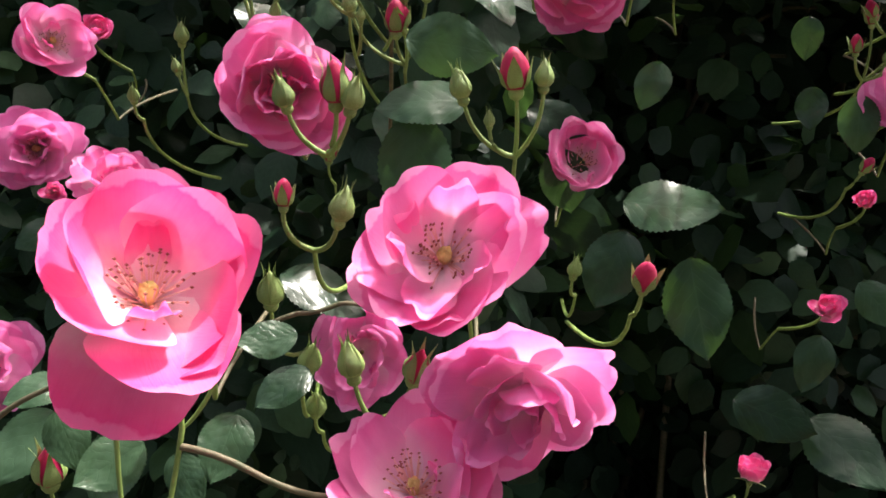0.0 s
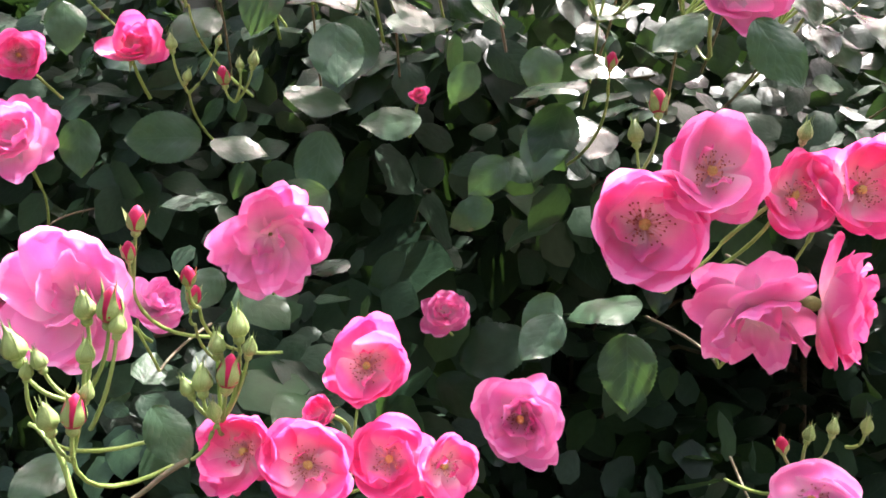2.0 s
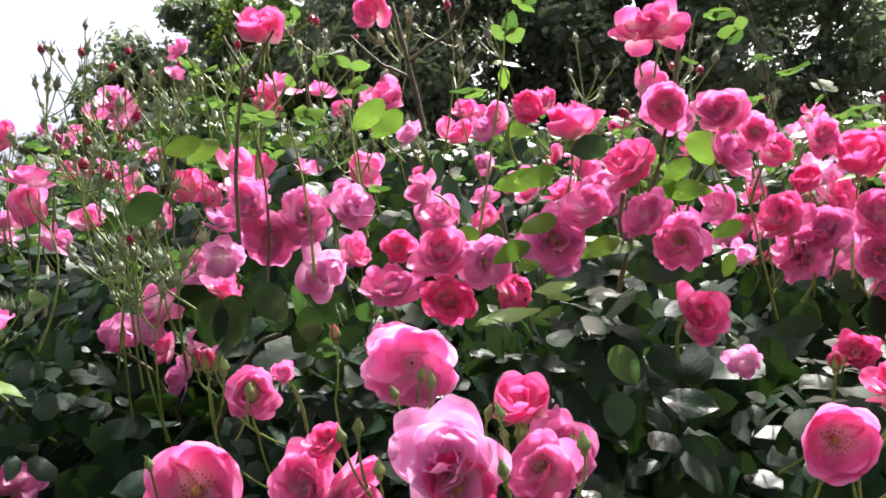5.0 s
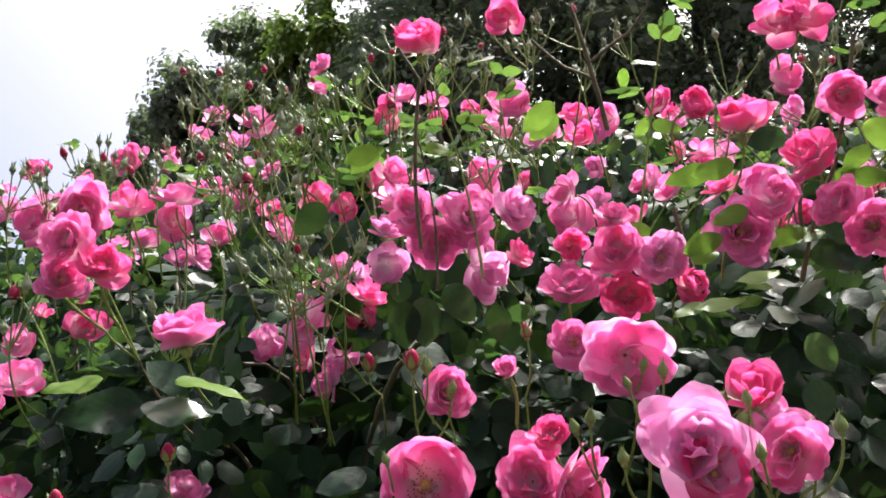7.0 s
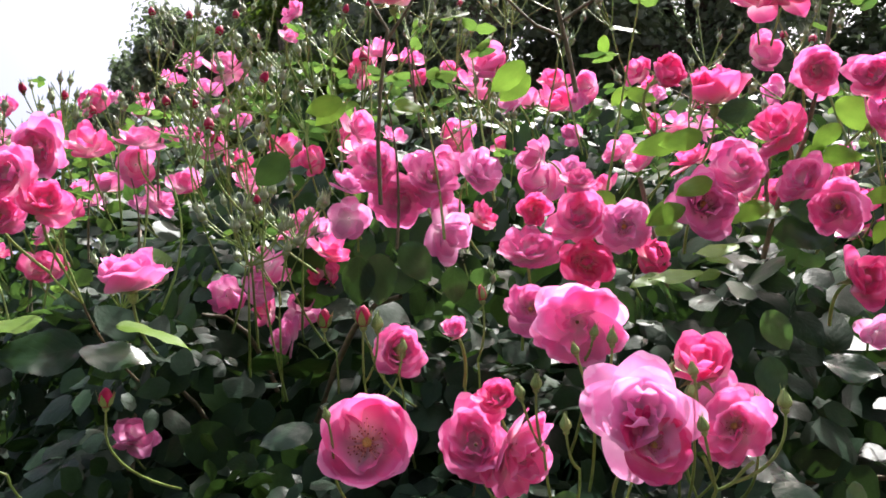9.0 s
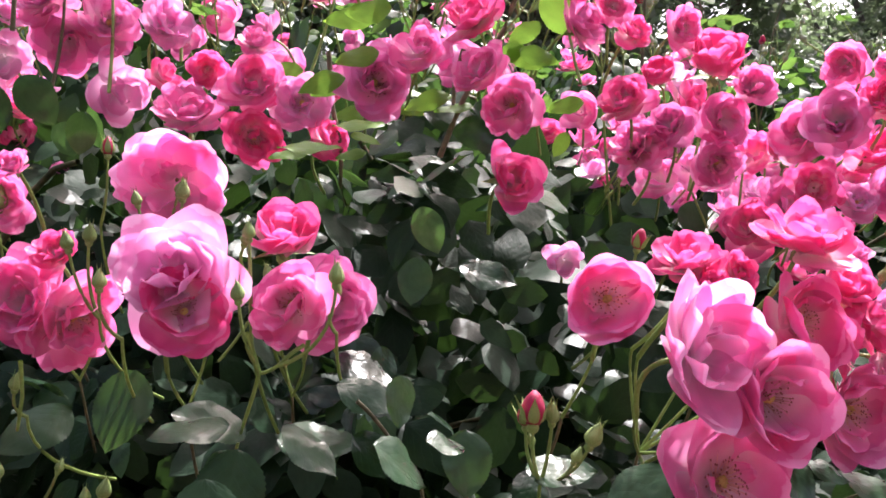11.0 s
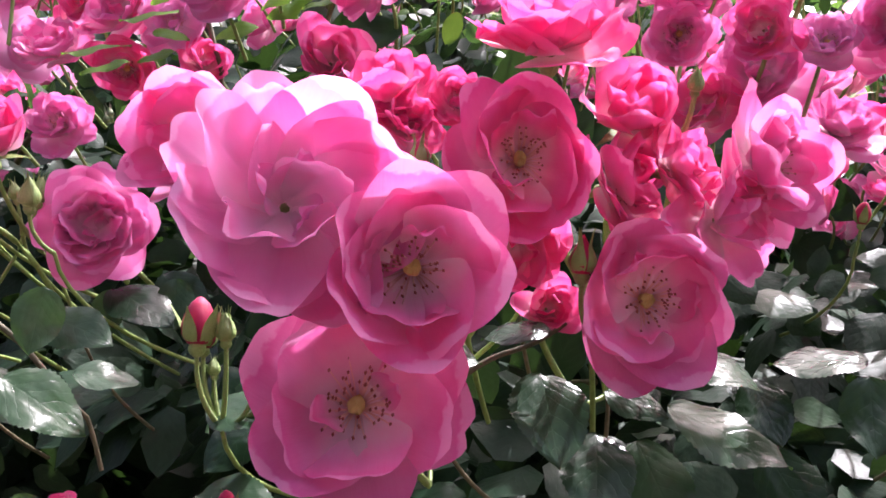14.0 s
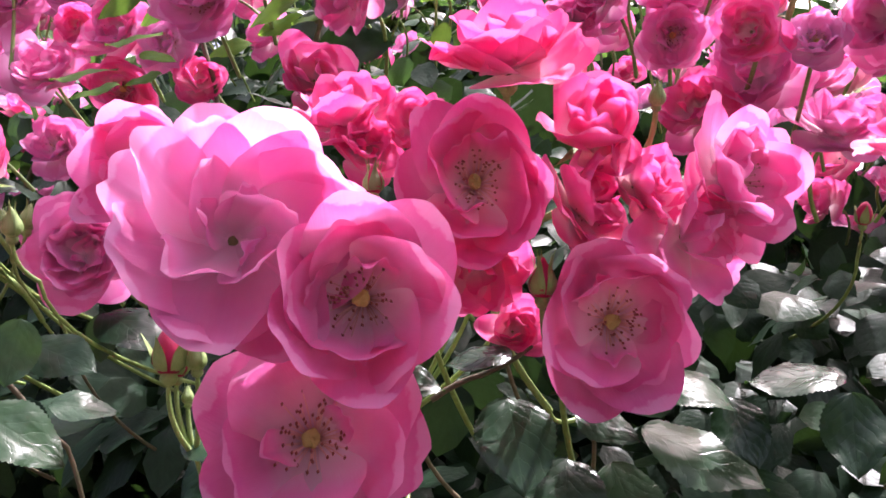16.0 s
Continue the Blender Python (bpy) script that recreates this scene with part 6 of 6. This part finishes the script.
def keep_off(points, spare):
    """Which places leave the blooms and buds free to be seen from the aisle."""
    free = np.ones(len(points), bool)
    for place, size, _ in [(p, s, e) for p, s, e in ROSES] + [(p, s, e) for p, s, e in BUDS] + [(p, s * 0.8, e) for p, s, e in LEAVES]:
        a = np.array(place)
        d = AISLE - a
        ln = np.linalg.norm(d)
        d /= ln
        s = np.clip((points - a) @ d, -0.01, min(ln, 0.35))
        gap = np.linalg.norm(points - a - s[:, None] * d, axis=1)
        free &= gap > size * 0.5 + spare
    return free


erng = np.random.default_rng(77)
knots = []
while len(knots) < 52:
    kx, kz = (erng.uniform(-1.1, 0.95), erng.uniform(1.76, 2.2)) if len(knots) < 32 else (erng.uniform(0.45, 1.05), erng.uniform(1.60, 1.9))
    p = Vector((kx, float(front(kx, kz)), kz))
    if not under_top(np.array([p]), erng)[0]:
        continue
    if min([(p - q).length for q in knots] + [9]) < 0.06 or min((p - q).length for q, _, _ in ROSES) < 0.03:
        continue
    knots.append(p)
    for k in range(erng.integers(2, 5)):
        q = p + Vector((erng.normal(0, 0.032), erng.uniform(-0.03, 0.02), erng.normal(0, 0.026)))
        if min((q - r).length for r, _, _ in ROSES) > 0.03:
            rose(("full", "loose", "blown", "cup", "full")[len(ROSES) % 5], ("pink", "lilac", "hot", "pale", "pink", "hot")[len(ROSES) % 6], q, erng.uniform(0.040, 0.062), (erng.normal(0, 0.7), -0.7, erng.uniform(-0.2, 1.4)))


def compound(rng, n, places, normals, sizes):
    """Compound leaves of five leaflets: the foot, side, way and face of every leaflet."""
    out = []
    for k in range(n):
        z = normals[k] / np.linalg.norm(normals[k])
        y = np.array([rng.normal(0, 0.8), -0.5 + rng.normal(0, 0.6), -0.45 + rng.normal(0, 0.5)])
        y -= z * (y @ z)
        y /= np.linalg.norm(y) + 1e-9
        x = np.cross(y, z)
        s = sizes[k]
        for along, side, turn, rel in ((1.0, 0, 0, 1.0), (0.75, 1, 62, 0.86), (0.75, -1, -62, 0.86), (0.15, 1, 70, 0.66), (0.15, -1, -70, 0.66)):
            a = math.radians(turn + rng.normal(0, 9))
            yy = y * math.cos(a) + x * math.sin(a)
            zz = z + rng.normal(0, 0.24, 3)
            zz -= yy * (zz @ yy)
            zz /= np.linalg.norm(zz)
            foot = places[k] + (y * (along - 0.6) * 1.25 + x * side * 0.10) * s
            out.append((foot, np.cross(yy, zz), yy, zz, s * rel * rng.uniform(0.85, 1.12)))
    return out


def leaf_cloud(name, parent, rows, mat, seed, label="", shapes=None):
    """Many leaflets in one mesh."""
    rng = np.random.default_rng(seed)
    verts, faces, uvs, n = [], [], [], 0
    for foot, x, y, z, s in rows:
        v, f, uv = (shapes or COARSE)[rng.integers(0, len(shapes or COARSE))]
        verts.append(foot + s * (v[:, :1] * x + v[:, 1:2] * y + v[:, 2:] * z))
        faces.append(f + n)
        uvs.append(uv)
        n += len(v)
    ob = new(name, mesh_of(name, np.concatenate(verts), np.concatenate(faces), mat, np.concatenate(uvs)))
    ob.parent = parent
    tagged(ob, label, kind="stuff")
    return ob


frng = np.random.default_rng(11)
N = 4400
fz = np.concatenate([frng.uniform(0.62, 1.75, N * 6 // 10), frng.uniform(1.4, 2.5, N * 4 // 10)])
fx = np.concatenate([frng.uniform(-0.75, 1.05, N * 6 // 10), frng.uniform(-1.7, 1.3, N * 4 // 10)])
patch = np.sin(fx * 9.1 + 1.3 * np.sin(fz * 7)) * np.sin(fz * 10.7 + 1.7 * np.sin(fx * 6)) * np.clip((fz - 1.2) / 0.3, 0.3, 1)
depth = np.minimum(frng.exponential(0.085, len(fz)), 0.5) + 0.01 + 0.10 * np.clip(patch, -0.1, 1)
pts = np.stack([fx, front(fx, fz) + depth, fz], 1)
slope = np.interp(fz, [1.0, 1.4, 1.9], [0.15, 0.8, 1.0])
loose = np.interp(fz, [1.45, 1.65], [0.4, 0.72])
nrm = np.stack([frng.normal(0, 1, len(fz)) * loose, -0.75 + frng.normal(0, 1, len(fz)) * loose, 0.40 + slope * 0.35 + frng.normal(0, 1, len(fz)) * loose], 1)
clump = np.sin(fx * 23 + 2.1 * np.sin(fz * 17)) * np.sin(fz * 27 + 1.9 * np.sin(fx * 19 + 1)) + 0.5 * np.sin(fx * 8 - 11 * fz)
ok = keep_off(pts, 0.026) & (pts[:, 1] < 2.6) & ((clump > -0.42) | (fz > 1.75)) & under_top(pts, frng) & ((fx < 0.08) | (fz > 1.34) | (frng.random(len(fz)) < 0.45)) & ((fz > 1.52) | (fx < -0.25) | (fx > 0.7) | (frng.random(len(fz)) < 0.68))
pts, nrm = pts[ok], nrm[ok]
rows = compound(frng, len(pts), pts, nrm, frng.uniform(0.038, 0.056, len(pts)) * np.interp(pts[:, 2], [1.40, 1.60, 1.75], [1.06, 1.0, 0.84]) * np.where((pts[:, 0] > 0.08) & (pts[:, 2] < 1.34), 1.4, 1.0))
feet = np.array([r[0] for r in rows])
ok = keep_off(feet + np.array([r[2] for r in rows]) * 0.018, 0.012)
rows = [r for r, good in zip(rows, ok) if good]
# below 1.7 m nearly all turn dark: canopy shade painted as leaf tone
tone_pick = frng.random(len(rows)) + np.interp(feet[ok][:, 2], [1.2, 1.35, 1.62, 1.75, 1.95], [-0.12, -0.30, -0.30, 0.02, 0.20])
# the nearest stretch of the face keeps its leaves one by one
near = [i for i, r in enumerate(rows) if -0.25 < r[0][0] < 0.55 and 0.85 < r[0][2] < 1.5 and r[0][1] < front(r[0][0], r[0][2]) + 0.02][:40]
for i in near:
    foot, x, y, z, s = rows[i]
    m = Matrix.Translation(Vector(foot)) @ Matrix((Vector(x), Vector(y), Vector(z))).transposed().to_4x4() @ Matrix.Diagonal((s, s, s, 1))
    part("leaf", LEAF_MESHES["dark" if tone_pick[i] < 0.6 else "mid"][i % 5], rose_bush, m)
taken = set(near)
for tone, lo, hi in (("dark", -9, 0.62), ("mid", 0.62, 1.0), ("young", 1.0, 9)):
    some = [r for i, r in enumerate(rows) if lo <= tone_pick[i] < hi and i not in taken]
    leaf_cloud("foliage", rose_bush, some, FOLIAGE[tone], 21, {"dark": "dark foliage, standing in for shade lower down", "mid": "green foliage", "young": "fresh yellow-green foliage"}[tone])

# the thick inside of the bush, its shade put into the darkest leaf colour
INNER_SHAPES = [leaf_arrays(lrng, 8, 3, 0.0, 0.36) for _ in range(4)]
irng = np.random.default_rng(12)
M = 6200
iz = irng.uniform(0.05, 2.3, M)
ix = irng.uniform(-2.2, 1.4, M)
pts = np.stack([ix, front(ix, iz) + irng.uniform(0.23, 1.15, M), iz], 1)
pts = pts[under_top(pts, irng, 0.06)]
M = len(pts)
rows = compound(irng, M, pts, irng.normal(0, 0.55, (M, 3)) + [0, -0.6, 0.5], irng.uniform(0.065, 0.10, M))
leaf_cloud("inner_foliage", rose_bush, rows, FOLIAGE["dark"], 22, "inner foliage coloured dark for shade", INNER_SHAPES)

# a deeper layer, equally dark, shuts out bright patches from behind
M = 2600
iz = irng.uniform(0.1, 2.0, M)
ix = irng.uniform(-1.8, 1.6, M)
pts = np.stack([ix, front(ix, iz) + irng.uniform(0.45, 1.5, M), iz], 1)
pts = pts[under_top(pts, irng, 0.08)]
M = len(pts)
rows = compound(irng, M, pts, irng.normal(0, 0.5, (M, 3)) + [0, -0.8, 0.4], irng.uniform(0.08, 0.12, M))
leaf_cloud("inner_foliage", rose_bush, rows, FOLIAGE["dark"], 23, "inner foliage coloured dark for shade", INNER_SHAPES)

# canes and side shoots
crng = np.random.default_rng(31)
for k in range(30):
    x0 = crng.uniform(-1.2, 1.0)
    y0 = float(front(x0, 0.9)) + crng.uniform(0.45, 0.8)
    x1, z1 = x0 + crng.normal(0, 0.35), crng.uniform(1.0, 2.1)
    top = np.array([x1, front(x1, z1) + 0.16, z1])
    line = bend((x0, y0, 0), (x0 + 0.3 * (x1 - x0), y0 + 0.1, z1 * 1.05), top, 14)
    part("cane", mesh_of("cane", *tube(line, np.linspace(0.008, 0.003, 14), 7), CANE), rose_bush, None, "brown thorny cane")
# the blooms that stand out from the leaves hang together on forked side branches
knots = []
for place, size, end in ROSES:
    e = np.array(end)
    if e[1] > min(0.75, front(e[0], e[2]) - 0.03):  # already among the leaves
        continue
    for knot in knots:
        if np.linalg.norm(np.mean(knot, 0) - e) < 0.06:
            knot.append(e)
            break
    else:
        knots.append([e])
for knot in knots:
    joint = np.mean(knot, 0) + [crng.normal(0, 0.006), 0.035, -0.030]
    for e in knot:
        line = bend(e, e + (0, 0.012, -0.008), joint, 8)
        part("shoot", mesh_of("shoot", *tube(line, np.linspace(0.0008, 0.0011, 8), 6), GREEN_STALK), rose_bush, None, "green side shoot")
    far = np.array([joint[0] + crng.normal(0, 0.012), min(max(joint[1] + 0.05, front(joint[0], joint[2]) + 0.05), joint[1] + 0.11), joint[2] + (0.02 if joint[2] < 1.4 else -0.05)])
    part("shoot", mesh_of("shoot", *tube(bend(joint, joint + (0, 0.03, 0.012 if joint[2] < 1.4 else -0.03), far, 9), np.linspace(0.0009, 0.0012, 9), 7), CANE), rose_bush, None, "brown side shoot")
forks = []
for fork in sorted({tuple(round(c, 4) for c in end) for _, _, end in BUDS}):
    if min([np.linalg.norm(np.array(fork) - q) for q in forks] + [9]) > 0.035:
        forks.append(np.array(fork))
for e in forks:
    far = np.array([e[0] + crng.normal(0, 0.012), min(max(e[1] + 0.05, front(e[0], e[2]) + 0.06), e[1] + 0.15), e[2] - crng.uniform(0.03, 0.06)])
    part("shoot", mesh_of("shoot", *tube(bend(e, e + (0, 0.012, -0.03), far, 9), np.linspace(0.0009, 0.0013, 9), 7), GREEN_STALK), rose_bush, None, "green side shoot")

# upright young shoots with feathered leaves above the blooms
urng = np.random.default_rng(64)
leafy = []
for k in range(54):
    ux, uz = urng.uniform(-0.75, 0.95), urng.uniform(1.66, 2.02)
    foot = np.array([ux, float(front(ux, uz)) + 0.03, uz])
    if not under_top(foot[None], urng)[0]:
        continue
    tall = urng.uniform(0.10, 0.22)
    tip = foot + [urng.normal(0, 0.05), urng.normal(-0.03, 0.04), tall]
    line = bend(foot, foot + [urng.normal(0, 0.02), 0, tall * 0.6], tip, 12)
    part("shoot", mesh_of("shoot", *tube(line, np.linspace(0.0017, 0.0008, 12), 6), CANE if k % 2 else GREEN_STALK), rose_bush, None, "upright leafy shoot")
    for j in range(3, 12, 2):
        y = np.array([urng.normal(0, 1), urng.normal(-0.3, 0.7), urng.uniform(-0.2, 0.5)])
        y /= np.linalg.norm(y)
        z = np.array([0, -0.25, 1.0]) + urng.normal(0, 0.35, 3)
        z -= y * (z @ y)
        z /= np.linalg.norm(z)
        x = np.cross(y, z)
        s = urng.uniform(0.019, 0.031)
        for along, side, turn, rel in ((1.5, 0, 0, 1.0), (1.1, 1, 55, 0.85), (1.1, -1, -55, 0.85)):
            a = math.radians(turn + urng.normal(0, 10))
            leafy.append((line[j] + y * along * s * 0.5, x * math.cos(a) - y * math.sin(a), y * math.cos(a) + x * math.sin(a), z, s * rel))
ok = keep_off(np.array([r[0] + r[2] * 0.015 for r in leafy]), 0.006)
leafy = [r for r, good in zip(leafy, ok) if good]
leaf_cloud("young_foliage", rose_bush, leafy[::3] + leafy[1::3], FOLIAGE["young"], 25, "fresh yellow-green leaves of the shoots")
leaf_cloud("young_foliage", rose_bush, leafy[2::3], FOLIAGE["mid"], 26, "green leaves of the shoots")

# sprays of buds that stand out of the top
for k in range(26):
    ux, uy = urng.uniform(-0.95, 0.95), urng.uniform(0.92, 1.35)
    bud_spray((ux, uy, float(np.interp(ux, TOP_X, TOP_Z)) + 0.5 * (uy - 0.8) + urng.uniform(-0.03, 0.05)))

# ---- ground, trees and the far garden ----
gx = np.concatenate([[-900, -200, -60, -20], np.linspace(-8, 8, 41), [20, 60, 200, 900]])
gv = np.array([(x, y, 0.03 * math.sin(1.3 * x) * math.sin(1.1 * y + 0.4) if abs(x) < 9 and abs(y) < 9 else 0) for x in gx for y in gx])
ground = new("ground", mesh_of("ground", gv, grid_faces(len(gx), len(gx)), SOIL))
tagged(ground, "dry brown garden soil under the bushes", "ground", kind="structure")

TREE_SHAPES = [leaf_arrays(lrng, 3, 2, 0.0) for _ in range(3)]


def scatter(name, parent, groups, mat):
    """Many leaves in one mesh; a group holds a shape, and the feet, faces, ways and sizes of its leaves."""
    verts, faces, uvs, n = [], [], [], 0
    for (v, f, uv), foot, z, y, s in groups:
        z = z / np.linalg.norm(z, axis=1)[:, None]
        y = y - z * np.sum(y * z, 1)[:, None]
        y = y / np.linalg.norm(y, axis=1)[:, None]
        x = np.cross(y, z)
        p = foot[:, None] + s[:, None, None] * (v[None, :, :1] * x[:, None] + v[None, :, 1:2] * y[:, None] + v[None, :, 2:] * z[:, None])
        verts.append(p.reshape(-1, 3))
        faces.append((f[None] + n + (np.arange(len(foot)) * len(v))[:, None, None]).reshape(-1, f.shape[1]))
        uvs.append(np.tile(uv, (len(foot), 1)))
        n += len(foot) * len(v)
    ob = part(name, mesh_of(name, np.concatenate(verts), np.concatenate(faces), mat, np.concatenate(uvs)), parent)
    return tagged(ob, kind="stuff")


def tree(place, height, spread, seed, light=False, lumps=120):
    """A broad tree: tapered trunk, limbs and a ragged, billowing crown of leaf clumps."""
    rng = np.random.default_rng(seed)
    thing = new("tree")
    tagged(thing, "light green leafy tree behind the roses" if light else "tall dark evergreen tree behind or facing the roses", "tree", "trees behind the bush")
    thing.location = (*place, 0.0)
    middle = np.array([0, 0, height * 0.60])
    stem = bend((0, 0, 0), (0.3, 0.2, height * 0.4), (rng.normal(0, 0.3), rng.normal(0, 0.3), height * 0.82), 40)
    trunk = part("trunk", mesh_of("trunk", *tube(stem[::3], np.linspace(0.028 * height, 0.006 * height, 14), 10), BARK), thing)
    d = rng.normal(0, 1, (lumps, 3))
    d /= np.linalg.norm(d, axis=1)[:, None]
    heads = middle + d * rng.uniform(0.45, 0.95, (lumps, 1)) * [spread, spread, height * 0.36]
    for k in range(14):
        start, end = stem[rng.integers(10, 36)], heads[k * (lumps // 14)]
        part("limb", mesh_of("limb", *tube(bend(start, start * 0.5 + end * 0.5 + [0, 0, -0.3], end, 8), np.linspace(0.009, 0.003, 8) * height, 6), BARK), trunk)
    groups = []
    for k in range(3):
        for count, lo, hi, small, large in ((34, 0.1, 0.6, 0.20, 0.34), (230, 0.6, 1.08, 0.07, 0.15)):
            some = heads[k::3]
            c = np.repeat(some, count, 0)
            r = np.repeat(spread * rng.uniform(0.15, 0.27, len(some)), count)
            e = rng.normal(0, 1, c.shape)
            e /= np.linalg.norm(e, axis=1)[:, None]
            foot = c + e * (r * rng.uniform(lo, hi, len(c)))[:, None] * [1, 1, 0.8]
            groups.append((TREE_SHAPES[k], foot, e + [0, 0, 0.6] + rng.normal(0, 0.35, c.shape), rng.normal(0, 1, c.shape), rng.uniform(small, large, len(c))))
    scatter("crown", thing, groups, TREE_LEAF_LIGHT if light else HAZED_TREE_LEAF)
    return thing


tree((-7.1, 13.4), 10.2, 1.25, 57, lumps=90)
tree((-4.9, 13.0), 11.6, 2.0, 54, lumps=130)
tree((-3.3, 11.8), 10.9, 1.6, 56, True, lumps=90)
tree((-2.2, 13.6), 12.4, 2.2, 58, lumps=110)
tree((-0.6, 13.0), 14.5, 3.4, 51, lumps=170)
tree((3.5, 13.0), 15.0, 3.3, 52, lumps=250)
tree((7.4, 14.0), 9.2, 2.6, 53, lumps=90)
tree((10.0, 14.5), 13.2, 3.0, 55, lumps=130)

# the other side of the garden: trees added out of view, dimming frontal sky light
tree((-5.5, -7.5), 11.5, 3.2, 61, lumps=64)
tree((0.4, -8.0), 12.5, 3.4, 62, lumps=64)
tree((6.0, -7.5), 11.5, 3.2, 63, lumps=64)


def far_bush(place, width, height, tone, seed, label, blooms):
    """A rose bush some metres off: canes, foliage and small blooms."""
    rng = np.random.default_rng(seed)
    thing = new("distant_bush")
    thing.location = (*place, 0)
    tagged(thing, label, "bush", "bushes in the distance")
    for k in range(7):
        a = k * 0.9
        part("cane", mesh_of("cane", *tube(bend((0.1 * math.cos(a), 0.1 * math.sin(a), 0), (0.2 * math.cos(a), 0.2 * math.sin(a), height * 0.6), (width * 0.35 * math.cos(a), width * 0.35 * math.sin(a), height * 0.8), 8), 0.008, 5), CANE), thing)

    def shell(n, r0):
        d = rng.normal(0, 1, (n, 3))
        d /= np.linalg.norm(d, axis=1)[:, None]
        r = (r0 + (1 - r0) * rng.random(n) ** 0.5) * (1 + 0.16 * np.sin(d[:, 0] * 7 + d[:, 2] * 5))
        return d, d * r[:, None] * [width / 2, width / 2, height / 2] + [0, 0, height / 2]

    d, p = shell(760, 0.5)
    rows = compound(rng, len(p), p, d + [0, 0, 0.6] + rng.normal(0, 0.3, d.shape), rng.uniform(0.045, 0.07, len(p)))
    leaf_cloud("foliage", thing, rows, FOLIAGE["dark"], seed, "", INNER_SHAPES)
    d, p = shell(blooms, 0.95)
    verts, faces, uvs, n = [], [], [], 0
    for dd, pp in zip(d, p):
        ax = Vector(dd).to_track_quat("Z", "Y").to_matrix()
        size = rng.uniform(0.05, 0.075)
        for ring, cnt in ((1, 5), (2, 4)):
            for i in range(cnt):
                c, l, w, rise, lift, cup, ruf, curl, foot, z0 = RINGS["full"][ring]
                v, f, uv = petal_arrays(rng, l, w, rise, lift, cup, ruf, curl, 5, 7)
                q = np.array((ax @ Matrix.Rotation(6.283 * (i + ring * 0.5) / cnt, 3, "Z")).to_3x3())
                verts.append((v @ q.T) * size + pp * 1.02)
                faces.append(f + n)
                uvs.append(uv)
                n += len(v)
    ob = part("blooms", mesh_of("blooms", np.concatenate(verts), np.concatenate(faces), tone, np.concatenate(uvs)), thing)
    tagged(ob, kind="stuff")


far_bush((3.6, 5.0), 1.7, 2.3, PETAL["pale"], 71, "distant rose bush with many pale pink blooms", 60)
far_bush((5.2, 6.4), 2.2, 2.6, PETAL["pink"], 72, "distant rose bush with pink blooms", 60)
far_bush((-3.4, 4.6), 2.4, 2.4, PETAL["hot"], 74, "distant rose bush with deep pink blooms", 50)

# bushes added behind the camera, never in view, to hold back sky light
far_bush((-1.4, -1.9), 2.3, 2.7, PETAL["pink"], 75, "added unseen rose bush across the path with pink blooms", 40)
far_bush((0.6, -2.1), 2.3, 2.8, PETAL["hot"], 76, "added unseen rose bush across the path with deep pink blooms", 40)
far_bush((2.6, -1.8), 2.3, 2.7, PETAL["pale"], 77, "added unseen rose bush across the path with pale pink blooms", 40)
